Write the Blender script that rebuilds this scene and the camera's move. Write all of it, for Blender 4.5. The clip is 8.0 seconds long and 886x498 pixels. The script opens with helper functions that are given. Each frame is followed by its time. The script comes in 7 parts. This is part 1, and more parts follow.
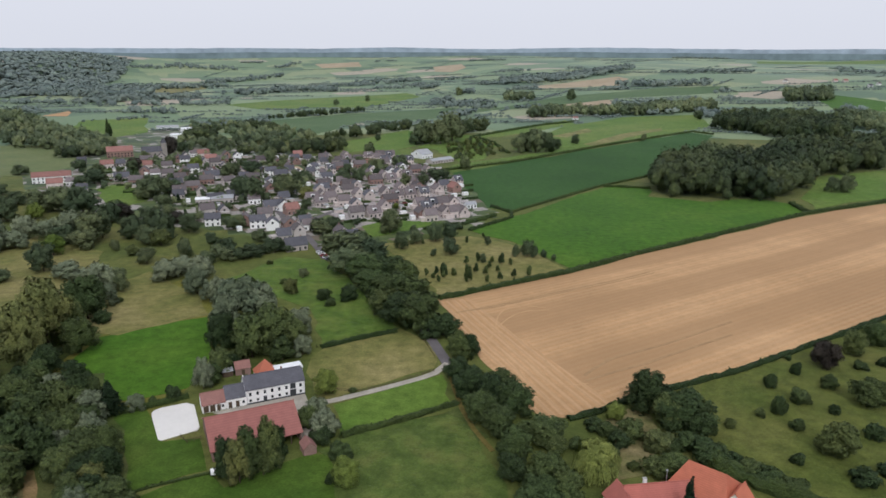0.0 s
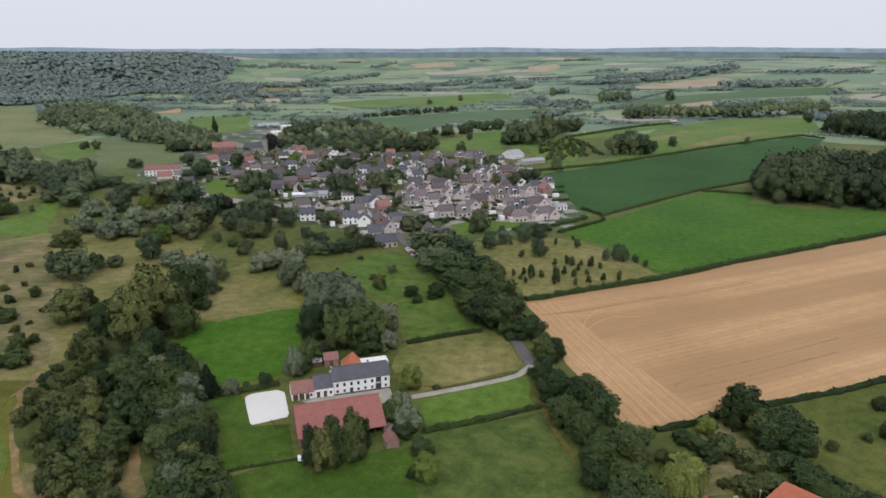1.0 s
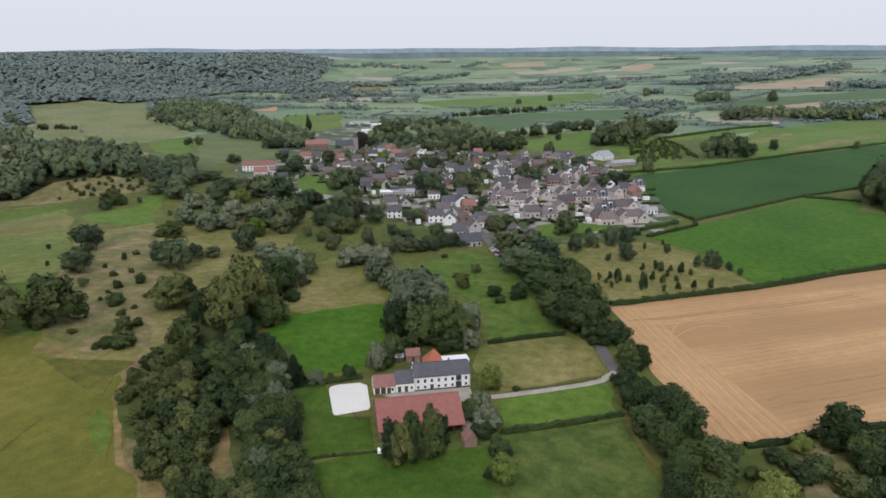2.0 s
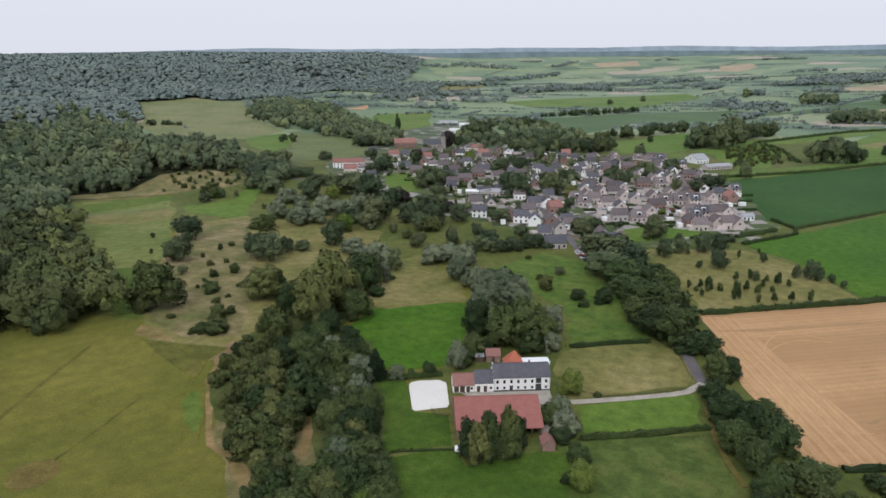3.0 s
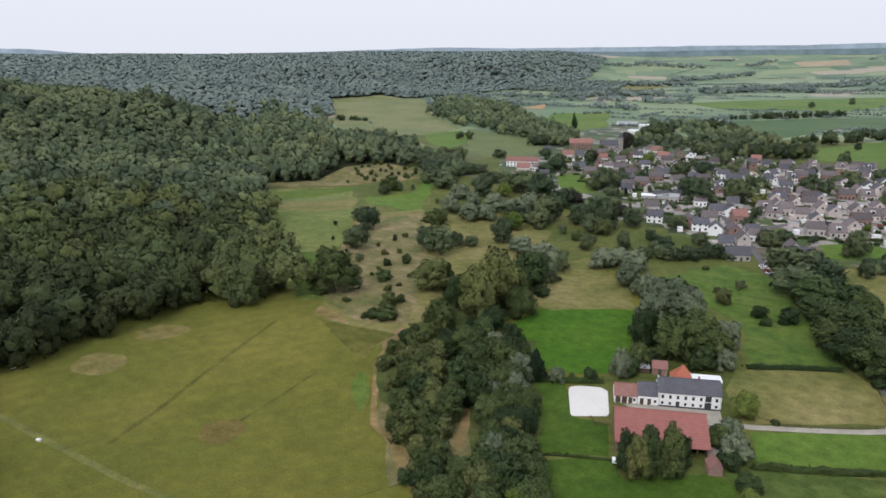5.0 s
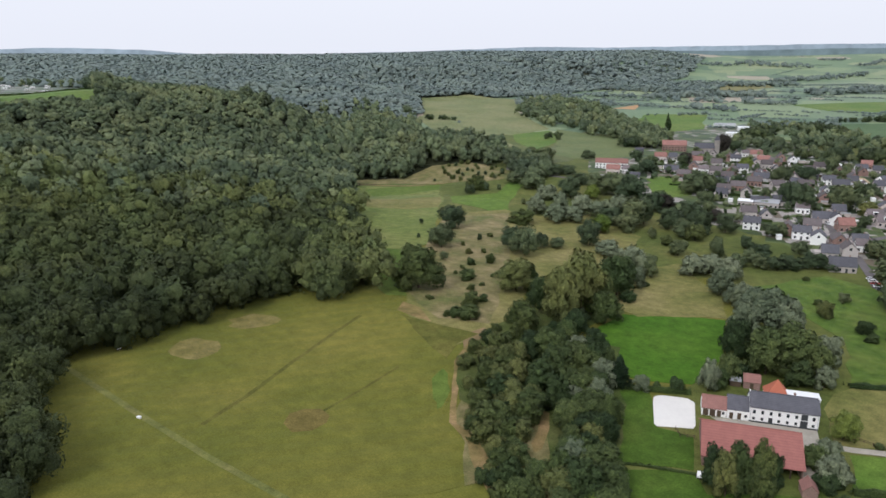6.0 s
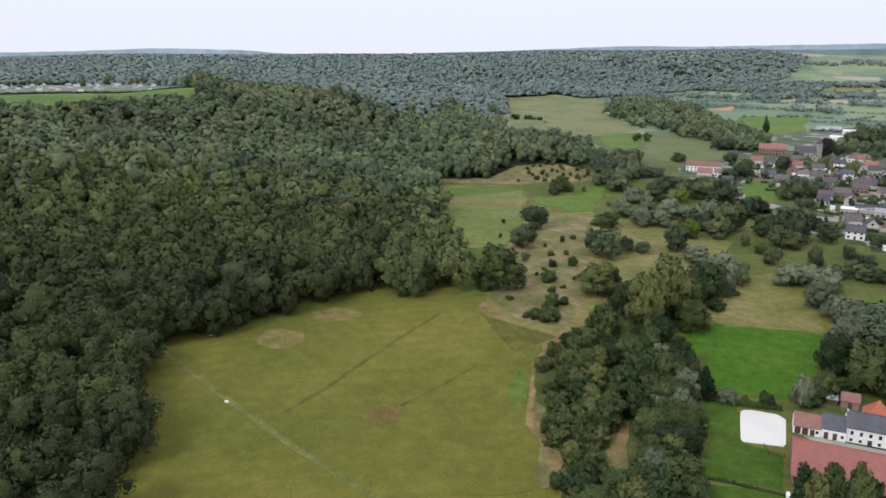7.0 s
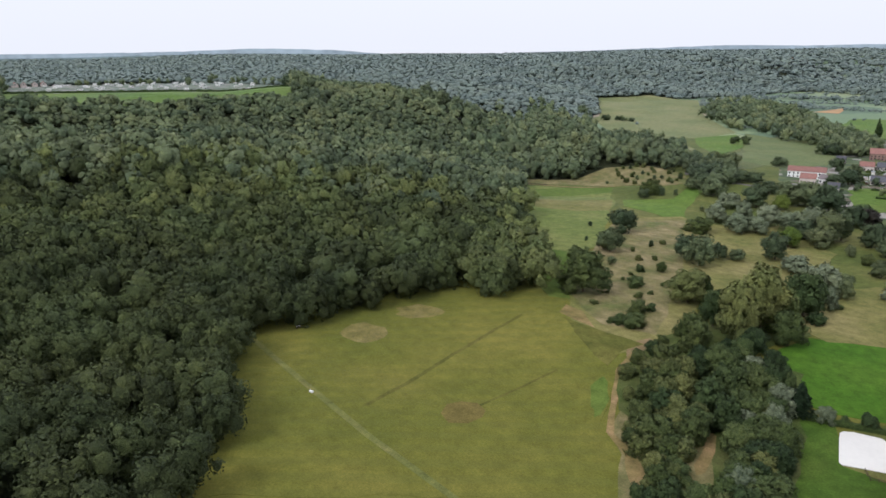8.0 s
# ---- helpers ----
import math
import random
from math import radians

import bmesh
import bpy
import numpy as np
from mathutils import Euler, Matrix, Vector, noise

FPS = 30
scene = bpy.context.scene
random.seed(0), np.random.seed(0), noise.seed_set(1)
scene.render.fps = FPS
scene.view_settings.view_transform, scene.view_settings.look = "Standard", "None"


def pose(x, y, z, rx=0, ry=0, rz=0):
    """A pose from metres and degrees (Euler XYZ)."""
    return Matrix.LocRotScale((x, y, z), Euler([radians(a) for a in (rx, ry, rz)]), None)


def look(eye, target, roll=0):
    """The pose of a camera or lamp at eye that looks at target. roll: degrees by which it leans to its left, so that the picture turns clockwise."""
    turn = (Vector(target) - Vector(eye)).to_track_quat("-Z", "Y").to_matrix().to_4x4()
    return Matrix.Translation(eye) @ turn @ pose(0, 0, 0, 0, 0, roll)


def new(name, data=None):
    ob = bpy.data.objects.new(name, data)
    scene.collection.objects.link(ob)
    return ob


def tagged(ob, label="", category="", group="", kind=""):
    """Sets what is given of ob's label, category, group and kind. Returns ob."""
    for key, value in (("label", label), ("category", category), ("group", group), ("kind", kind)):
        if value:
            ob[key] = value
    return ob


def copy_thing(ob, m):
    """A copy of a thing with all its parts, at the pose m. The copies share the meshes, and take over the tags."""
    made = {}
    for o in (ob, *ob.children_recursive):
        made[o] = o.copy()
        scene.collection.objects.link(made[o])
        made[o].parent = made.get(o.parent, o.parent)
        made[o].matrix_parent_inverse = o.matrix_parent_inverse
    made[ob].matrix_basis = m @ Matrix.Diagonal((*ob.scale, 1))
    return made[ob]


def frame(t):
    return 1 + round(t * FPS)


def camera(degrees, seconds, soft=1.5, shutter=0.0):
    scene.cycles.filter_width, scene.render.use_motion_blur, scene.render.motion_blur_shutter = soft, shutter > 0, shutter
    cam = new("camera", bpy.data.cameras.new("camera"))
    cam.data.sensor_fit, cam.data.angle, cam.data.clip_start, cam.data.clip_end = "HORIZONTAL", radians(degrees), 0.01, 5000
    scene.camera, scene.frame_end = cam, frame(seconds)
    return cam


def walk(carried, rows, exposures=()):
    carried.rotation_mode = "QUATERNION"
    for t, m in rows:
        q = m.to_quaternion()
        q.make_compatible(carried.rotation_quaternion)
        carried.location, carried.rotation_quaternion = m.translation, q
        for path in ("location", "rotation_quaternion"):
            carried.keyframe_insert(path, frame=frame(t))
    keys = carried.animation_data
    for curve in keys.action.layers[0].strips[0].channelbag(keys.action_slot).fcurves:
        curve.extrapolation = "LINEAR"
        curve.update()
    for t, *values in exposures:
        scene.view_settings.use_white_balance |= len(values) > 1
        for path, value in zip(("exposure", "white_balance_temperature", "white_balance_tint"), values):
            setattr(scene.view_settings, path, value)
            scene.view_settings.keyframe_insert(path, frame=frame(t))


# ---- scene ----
import itertools
from mathutils import geometry

cam = camera(65.06, 8.0, soft=1.6)
EYE = (0, 0, 110)
# seconds, heading to the left, tilt, lean: the drone hangs in one place and turns
TURN = [
    (0, 0.002, -15.664, 0.308),
    (0.5, 3.752, -15.678, 0.252),
    (1, 7.523, -15.706, 0.199),
    (1.5, 11.147, -15.734, 0.100),
    (3, 21.901, -15.781, -0.018),
    (3.5, 25.477, -15.793, -0.009),
    (4, 29.060, -15.803, -0.031),
    (4.5, 32.646, -15.821, -0.136),
    (6, 43.429, -15.823, -0.391),
    (6.5, 47.041, -15.806, -0.459),
    (7, 50.395, -15.799, -0.499),
    (7.5, 53.991, -15.771, -0.554),
    (8, 57.584, -15.758, -0.601),
]


def ahead(yaw, tilt):
    a, b = radians(yaw), radians(tilt)
    return (EYE[0] - math.sin(a) * math.cos(b) * 100, EYE[1] + math.cos(a) * math.cos(b) * 100, EYE[2] + math.sin(b) * 100)


walk(cam, [(t, look(EYE, ahead(yaw, tilt), lean)) for t, yaw, tilt, lean in TURN], [(0, -0.2, 6150, 11), (3.5, -0.12, 6150, 11), (8, 0.1, 6150, 11)])

# ---- sky and sun: a bright overcast day ----
SUN_UP, SUN_FROM = 44, 172
world = bpy.data.worlds.new("overcast_sky")
scene.world = world
world.use_nodes = True
wn, wl = world.node_tree.nodes, world.node_tree.links
wn.clear()
sky = wn.new("ShaderNodeTexSky")
sky.sky_type, sky.sun_disc = "NISHITA", False
sky.sun_elevation, sky.sun_rotation = radians(SUN_UP), radians(SUN_FROM)
sky.air_density, sky.dust_density, sky.ozone_density, sky.altitude = 1.0, 6.0, 1.0, 100
soft_sky = wn.new("ShaderNodeHueSaturation")
soft_sky.inputs["Saturation"].default_value = 0.16
cloud = wn.new("ShaderNodeMix")
cloud.data_type = "RGBA"
cloud.inputs["Factor"].default_value = 0.8
cloud.inputs["B"].default_value = (10.2, 10.3, 10.9, 1)
back = wn.new("ShaderNodeBackground")
back.inputs["Strength"].default_value = 0.1
sky_out = wn.new("ShaderNodeOutputWorld")
wl.new(sky.outputs[0], soft_sky.inputs["Color"])
wl.new(soft_sky.outputs[0], cloud.inputs["A"])
wl.new(cloud.outputs["Result"], back.inputs["Color"])
wl.new(back.outputs[0], sky_out.inputs["Surface"])
sun = new("sun", bpy.data.lights.new("sun", "SUN"))
sun.data.energy, sun.data.angle, sun.data.color = 1.3, radians(16), (1.0, 0.96, 0.9)
a, b = radians(SUN_FROM), radians(SUN_UP)
sun.matrix_world = look((math.sin(a) * math.cos(b) * 300, math.cos(a) * math.cos(b) * 300, math.sin(b) * 300), (0, 0, 0))


# ---- the lie of the land ----
# foot of the wooded hillside, from the south to the far north; the hill lies west of it
FOOT = np.array([(-60, -600), (-110, -80), (-156, 32), (-190, 50), (-223, 63), (-249, 72), (-243, 90), (-239, 112), (-251, 152), (-233, 170), (-222, 196), (-300, 265), (-440, 372),
                 (-400, 505), (-470, 590), (-640, 650), (-820, 800), (-1000, 1050), (-960, 1300), (-1010, 1950), (-1260, 2750), (-1750, 4400)], float)
# foot of the long cultivated slope on the east side of the valley
RISE = np.array([(-40, -900), (10, 60), (0, 320), (40, 560), (-60, 850), (-250, 1250), (-560, 2000), (-1100, 3200), (-1900, 4900)], float)


def beside(line, x, y):
    """Signed distance from a line of points that runs north: positive to its west."""
    best, sign = np.full(np.shape(x), 1e9), np.ones(np.shape(x))
    for (ax, ay), (bx, by) in zip(line[:-1], line[1:]):
        dx, dy = bx - ax, by - ay
        k = np.clip(((x - ax) * dx + (y - ay) * dy) / (dx * dx + dy * dy), 0, 1)
        d = np.hypot(x - ax - k * dx, y - ay - k * dy)
        s = np.where(dx * (y - ay) - dy * (x - ax) > 0, 1.0, -1.0)
        near = d < best - 1e-6
        sign, best = np.where(near, s, sign), np.minimum(d, best)
    return best * sign


def ease(a, b, v):
    k = np.clip((v - a) / (b - a), 0, 1)
    return k * k * (3 - 2 * k)


def hollow(x, y, ax, ay, bx, by, wide):
    """1 along the bottom of a side valley, 0 away from it."""
    dx, dy = bx - ax, by - ay
    k = np.clip(((x - ax) * dx + (y - ay) * dy) / (dx * dx + dy * dy), 0, 1)
    return np.exp(-((x - ax - k * dx) ** 2 + (y - ay - k * dy) ** 2) / wide ** 2)


def land(x, y):
    """Height of the ground in metres over the valley floor."""
    x, y = np.asarray(x, float), np.asarray(y, float)
    r = np.hypot(x, y)
    west, east = beside(FOOT, x, y), -beside(RISE, x, y)
    hill = 40 + 40 * ease(1000, 2200, r) * ease(350, 1100, y)
    z = 6 * ease(-130, 10, west) + hill * ease(-10, 320, west) + 24 * np.maximum(ease(420, 540, west), ease(590, 690, -x) * (1 - ease(380, 520, y)) * ease(0, 60, west)) * (1 - ease(1100, 1900, r))
    z = z + 5 * np.sin(x / 38 + y / 90) * np.cos(y / 47 - x / 120) * ease(30, 140, west) * (1 - ease(380, 470, west))
    z = z - np.minimum(z, 34 * hollow(x, y, -760, 720, -1300, 500, 150) + 15 * hollow(x, y, -450, 385, -640, 415, 55))
    z = z + 46 * ease(40, 1900, east) + 20 * ease(700, 1500, east)
    z = z + 2.2 * np.sin(x / 140 + 1.3) * np.cos(y / 170) * ease(500, 1100, r) + 6 * np.sin(x / 420 - y / 510) * ease(900, 1800, r)
    rim = 100 + 7 * np.sin(np.arctan2(x, y) * 9 + 1) + 4 * np.sin(np.arctan2(x, y) * 23)
    k = ease(2900, 4700, r)
    return z * (1 - k) + np.maximum(z, rim) * k


# ---- materials ----
def material(name, rough=0.9, spec=0.25):
    m = bpy.data.materials.new(name)
    m.use_nodes = True
    n, l = m.node_tree.nodes, m.node_tree.links
    p = n["Principled BSDF"]
    p.inputs["Roughness"].default_value = rough
    p.inputs["Specular IOR Level"].default_value = spec
    return m, n, l, p


def noise_node(n, l, source, scale, detail=4.0, rough=0.55):
    t = n.new("ShaderNodeTexNoise")
    t.inputs["Scale"].default_value, t.inputs["Detail"].default_value, t.inputs["Roughness"].default_value = scale, detail, rough
    l.new(source, t.inputs["Vector"])
    return t.outputs["Fac"]


def ramp_node(n, l, fac, stops):
    r = n.new("ShaderNodeValToRGB")
    e = r.color_ramp.elements
    while len(e) < len(stops):
        e.new(0.5)
    for el, (at, c) in zip(e, stops):
        el.position, el.color = at, (*c, 1)
    l.new(fac, r.inputs["Fac"])
    return r.outputs["Color"]


def mix_node(n, l, fac, a, b, mode="MIX"):
    m = n.new("ShaderNodeMix")
    m.data_type, m.blend_type = "RGBA", mode
    for key, v in (("Factor", fac), ("A", a), ("B", b)):
        if isinstance(v, (int, float)):
            m.inputs[key].default_value = v
        elif isinstance(v, tuple):
            m.inputs[key].default_value = (*v, 1)
        else:
            l.new(v, m.inputs[key])
    return m.outputs["Result"]


def bump_node(n, l, p, height, strength, distance):
    b = n.new("ShaderNodeBump")
    b.inputs["Strength"].default_value, b.inputs["Distance"].default_value = strength, distance
    l.new(height, b.inputs["Height"])
    l.new(b.outputs["Normal"], p.inputs["Normal"])


def stripes_node(n, l, source, angle, width, distortion=1.0, sharp=(0.3, 0.7)):
    """Parallel bands that run at an angle (degrees from x), one each width metres."""
    mp = n.new("ShaderNodeMapping")
    mp.inputs["Rotation"].default_value = (0, 0, radians(90 - angle))
    l.new(source, mp.inputs["Vector"])
    w = n.new("ShaderNodeTexWave")
    w.inputs["Scale"].default_value = 0.314 / width
    w.inputs["Distortion"].default_value, w.inputs["Detail"].default_value, w.inputs["Detail Scale"].default_value = distortion, 3, 0.6
    l.new(mp.outputs[0], w.inputs["Vector"])
    m = n.new("ShaderNodeMapRange")
    m.inputs["From Min"].default_value, m.inputs["From Max"].default_value = sharp
    l.new(w.outputs["Fac"], m.inputs["Value"])
    return m.outputs["Result"]


def turf(name, low, mid, high, patch=0.03, rows=None, bump=0.25, spots=None, sheen=0.12, mottle=0.85):
    """Grass or crop: broad patches, tufts and fine blades, and rows where it was worked by machine."""
    m, n, l, p = material(name, 0.95, 0.15)
    # bluish sheen stands in for haze where grass is seen at low angles
    p.inputs["Sheen Weight"].default_value, p.inputs["Sheen Roughness"].default_value, p.inputs["Sheen Tint"].default_value = sheen, 0.22, (0.8, 0.9, 1.0, 1)
    at = n.new("ShaderNodeNewGeometry").outputs["Position"]
    big, mid_n, fine = noise_node(n, l, at, patch, 5), noise_node(n, l, at, 0.22, 5, 0.65), noise_node(n, l, at, 1.7, 4, 0.7)
    c = ramp_node(n, l, big, ((0.33, low), (0.5, mid), (0.68, high)))
    shade = ramp_node(n, l, mid_n, ((0.3, (0.62, 0.64, 0.6)), (0.7, (1.3, 1.26, 1.25))))
    c = mix_node(n, l, mottle, c, shade, "MULTIPLY")
    blades = ramp_node(n, l, fine, ((0.3, (0.66, 0.68, 0.62)), (0.7, (1.28, 1.25, 1.3))))
    c = mix_node(n, l, min(0.8, mottle + 0.2), c, blades, "MULTIPLY")
    if spots:
        c = mix_node(n, l, ramp_node(n, l, noise_node(n, l, at, spots[1], 6, 0.7), ((spots[2], (0, 0, 0)), (spots[2] + 0.14, (1, 1, 1)))), c, spots[0])
    for angle, width, tone, amount, wob in rows or ():
        s = stripes_node(n, l, at, angle, width, wob)
        f = n.new("ShaderNodeMath")
        f.operation = "MULTIPLY"
        f.inputs[1].default_value = amount
        l.new(s, f.inputs[0])
        c = mix_node(n, l, f.outputs[0], c, tone)
    l.new(c, p.inputs["Base Color"])
    bump_node(n, l, p, mix_node(n, l, 0.5, mid_n, fine), bump, 0.6)
    return m


def foliage(name, dark, mid, light, by_object=True, sheen=0.02, uneven=1.0, stands=0.4):
    """Leaves: every tree has its own green; clumps and single sprays differ."""
    m, n, l, p = material(name, 0.8, 0.1)
    # bluish sheen in place of haze, stronger on farther leaves
    p.inputs["Sheen Weight"].default_value, p.inputs["Sheen Roughness"].default_value, p.inputs["Sheen Tint"].default_value = sheen, 0.35, (0.78, 0.89, 1.0, 1)
    if by_object:
        tone = n.new("ShaderNodeObjectInfo").outputs["Random"]
    else:
        a = n.new("ShaderNodeAttribute")
        a.attribute_name = "tone"
        tone = a.outputs["Fac"]
    g = n.new("ShaderNodeNewGeometry")
    c = ramp_node(n, l, tone, ((0.05, dark), (0.5, mid), (0.95, light)))
    sprays = ramp_node(n, l, g.outputs["Random Per Island"], ((0.0, (0.72, 0.74, 0.72)), (0.6, (1.0, 1.0, 1.0)), (1.0, (1.3, 1.26, 1.16))))
    c = mix_node(n, l, 0.9 * uneven, c, sprays, "MULTIPLY")
    clump = ramp_node(n, l, noise_node(n, l, g.outputs["Position"], 0.35, 3), ((0.3, (0.72, 0.75, 0.75)), (0.7, (1.25, 1.22, 1.15))))
    c = mix_node(n, l, 0.8 * uneven, c, clump, "MULTIPLY")
    stand = ramp_node(n, l, noise_node(n, l, g.outputs["Position"], 0.03, 4, 0.6), ((0.36, (1.14, 0.99, 0.86)), (0.64, (0.9, 1.02, 1.06))))
    c = mix_node(n, l, stands, c, stand, "MULTIPLY")
    leaves = ramp_node(n, l, noise_node(n, l, g.outputs["Position"], 1.6, 4, 0.7), ((0.34, (0.6, 0.63, 0.63)), (0.66, (1.36, 1.32, 1.25))))
    c = mix_node(n, l, 0.85 * uneven, c, leaves, "MULTIPLY")
    l.new(c, p.inputs["Base Color"])
    tufts = n.new("ShaderNodeMath")
    tufts.operation = "ADD"
    l.new(noise_node(n, l, g.outputs["Position"], 1.1, 4, 0.65), tufts.inputs[0])
    l.new(noise_node(n, l, g.outputs["Position"], 3.2, 2, 0.6), tufts.inputs[1])
    bump_node(n, l, p, tufts.outputs[0], uneven, 1.1)
    return m


def plain(name, colour, rough=0.8, spec=0.3, grain=2.0, vary=0.25, bump=0.1, metal=0.0, by_object=0.0):
    """Painted, stone or plaster surfaces with stains at two scales."""
    m, n, l, p = material(name, rough, spec)
    p.inputs["Metallic"].default_value = metal
    at = n.new("ShaderNodeTexCoord").outputs["Object"]
    fine, wide = noise_node(n, l, at, grain, 5, 0.65), noise_node(n, l, at, grain * 0.13, 4)
    lo, hi = tuple(v * (1 - vary) for v in colour), tuple(min(0.95, v * (1 + vary)) for v in colour)
    c = mix_node(n, l, 0.5, ramp_node(n, l, fine, ((0.3, lo), (0.7, hi))), ramp_node(n, l, wide, ((0.35, lo), (0.65, hi))))
    if by_object:
        s = ramp_node(n, l, n.new("ShaderNodeObjectInfo").outputs["Random"], ((0, (1 - by_object,) * 3), (1, (1 + by_object,) * 3)))
        c = mix_node(n, l, 1.0, c, s, "MULTIPLY")
    l.new(c, p.inputs["Base Color"])
    bump_node(n, l, p, fine, bump, 0.05)
    return m


def tiled(name, colour, across=0.3, course=0.35, vary=0.3, rough=0.75, by_object=0.12):
    """Roof tiles: courses along the slope, moss and weather between them."""
    m, n, l, p = material(name, rough, 0.3)
    at = n.new("ShaderNodeTexCoord").outputs["Object"]
    wide, fine = noise_node(n, l, at, 0.5, 5, 0.6), noise_node(n, l, at, 4.5, 4, 0.7)
    lo, hi = tuple(v * (1 - vary) for v in colour), tuple(v * (1 + vary) for v in colour)
    c = mix_node(n, l, 0.5, ramp_node(n, l, wide, ((0.3, lo), (0.7, hi))), ramp_node(n, l, fine, ((0.3, lo), (0.7, hi))))
    w = n.new("ShaderNodeTexWave")
    w.bands_direction = "Z"
    w.inputs["Scale"].default_value, w.inputs["Distortion"].default_value = 0.314 / course, 0.4
    l.new(at, w.inputs["Vector"])
    c = mix_node(n, l, 0.18, c, ramp_node(n, l, w.outputs["Fac"], ((0.1, (0.6, 0.6, 0.6)), (0.5, (1.15, 1.15, 1.15)))), "MULTIPLY")
    s = ramp_node(n, l, n.new("ShaderNodeObjectInfo").outputs["Random"], ((0, (1 - by_object,) * 3), (1, (1 + by_object,) * 3)))
    c = mix_node(n, l, 1.0, c, s, "MULTIPLY")
    l.new(c, p.inputs["Base Color"])
    bump_node(n, l, p, w.outputs["Fac"], 0.4, 0.06)
    return m


OLIVE_A, OLIVE_B, OLIVE_C = (0.112, 0.123, 0.021), (0.142, 0.142, 0.026), (0.184, 0.169, 0.036)
rough_grass = turf("rough_grass", (0.074, 0.099, 0.024), (0.103, 0.123, 0.031), (0.147, 0.147, 0.046), 0.02)
olive = turf("meadow_grass", OLIVE_A, OLIVE_B, OLIVE_C, 0.022, rows=((60, 7, (0.1, 0.115, 0.03), 0.2, 2),), bump=0.55, mottle=0.55)
orchard_turf = turf("orchard_grass", (0.076, 0.102, 0.02), (0.098, 0.117, 0.026), (0.126, 0.133, 0.036), 0.04, bump=0.6)
vivid = turf("fresh_grass", (0.044, 0.114, 0.009), (0.054, 0.132, 0.01), (0.072, 0.147, 0.014), 0.015, bump=0.12)
lawn = turf("paddock_grass", (0.046, 0.095, 0.012), (0.063, 0.113, 0.015), (0.088, 0.128, 0.022), 0.03)
meadow = turf("weedy_grass", (0.06, 0.112, 0.017), (0.088, 0.144, 0.023), (0.124, 0.165, 0.035), 0.06, bump=0.8, mottle=1.0)
pasture = turf("pasture_grass", (0.082, 0.155, 0.022), (0.108, 0.175, 0.029), (0.14, 0.19, 0.04), 0.012)
dry = turf("dry_grass", (0.135, 0.145, 0.042), (0.185, 0.175, 0.06), (0.24, 0.212, 0.088), 0.03)
scrub = turf("scrub_grass", (0.12, 0.134, 0.044), (0.185, 0.164, 0.072), (0.275, 0.225, 0.12), 0.07, bump=0.5)
rough = turf("tall_grass", (0.055, 0.081, 0.020), (0.078, 0.101, 0.028), (0.106, 0.115, 0.041), 0.06, bump=0.5)
crop = turf("root_crop", (0.026, 0.075, 0.014), (0.033, 0.09, 0.017), (0.042, 0.105, 0.022), 0.01, rows=((28, 3.0, (0.024, 0.066, 0.014), 0.3, 0.3),), sheen=0.08)
stubble = turf("stubble", (0.385, 0.23, 0.113), (0.466, 0.28, 0.138), (0.546, 0.338, 0.176), 0.012,
               rows=((32.6, 3.1, (0.54, 0.38, 0.22), 0.2, 0.5), (32.6, 9.3, (0.34, 0.215, 0.11), 0.24, 1.2), (32.6, 47.0, (0.33, 0.2, 0.1), 0.6, 2.5)), bump=0.15, mottle=0.3)
headland = turf("headland_stubble", (0.385, 0.23, 0.113), (0.466, 0.28, 0.138), (0.546, 0.338, 0.176), 0.012, rows=((-69, 3.4, (0.56, 0.38, 0.22), 0.34, 2.4), (-69, 1.9, (0.33, 0.2, 0.1), 0.28, 2.2)), bump=0.15, mottle=0.3)
pale_stubble = turf("pale_stubble", (0.32, 0.25, 0.16), (0.36, 0.285, 0.19), (0.4, 0.32, 0.22), 0.012, mottle=0.4)
pale_track = plain("pressed_straw", (0.475, 0.3, 0.156), 0.95, 0.1, 1.5, 0.15)
dark_track = plain("bare_wheel_track", (0.34, 0.22, 0.115), 0.95, 0.1, 1.5, 0.2)
bare_strip = turf("dry_brown_strip", (0.165, 0.14, 0.05), (0.235, 0.175, 0.075), (0.32, 0.215, 0.115), 0.09, bump=0.4)
hill_grass = turf("pale_hill_grass", (0.14, 0.17, 0.068), (0.182, 0.2, 0.086), (0.23, 0.226, 0.11), 0.012)
leafy_crop = turf("leafy_crop", (0.062, 0.115, 0.042), (0.078, 0.132, 0.05), (0.095, 0.148, 0.06), 0.01, mottle=0.5)
weedy = turf("rank_meadow_grass", (0.062, 0.098, 0.02), (0.086, 0.124, 0.027), (0.122, 0.145, 0.038), 0.09, bump=0.9, mottle=1.0)
vine_rows = turf("planted_rows", (0.12, 0.155, 0.058), (0.15, 0.178, 0.068), (0.18, 0.195, 0.085), 0.02, rows=((8, 7, (0.09, 0.125, 0.045), 0.6, 0.4),))
bend_grass = turf("valley_bend_grass", (0.108, 0.15, 0.036), (0.146, 0.182, 0.05), (0.19, 0.205, 0.068), 0.03)
lush = turf("lush_grass", (0.075, 0.125, 0.022), (0.098, 0.148, 0.027), (0.128, 0.168, 0.037), 0.02)
sand = turf("sandy_soil", (0.15, 0.125, 0.055), (0.22, 0.16, 0.085), (0.31, 0.215, 0.125), 0.08)
vine = turf("low_rows", (0.06, 0.095, 0.03), (0.08, 0.11, 0.035), (0.1, 0.12, 0.045), 0.03, rows=((8, 6, (0.17, 0.16, 0.08), 0.6, 0.4),))
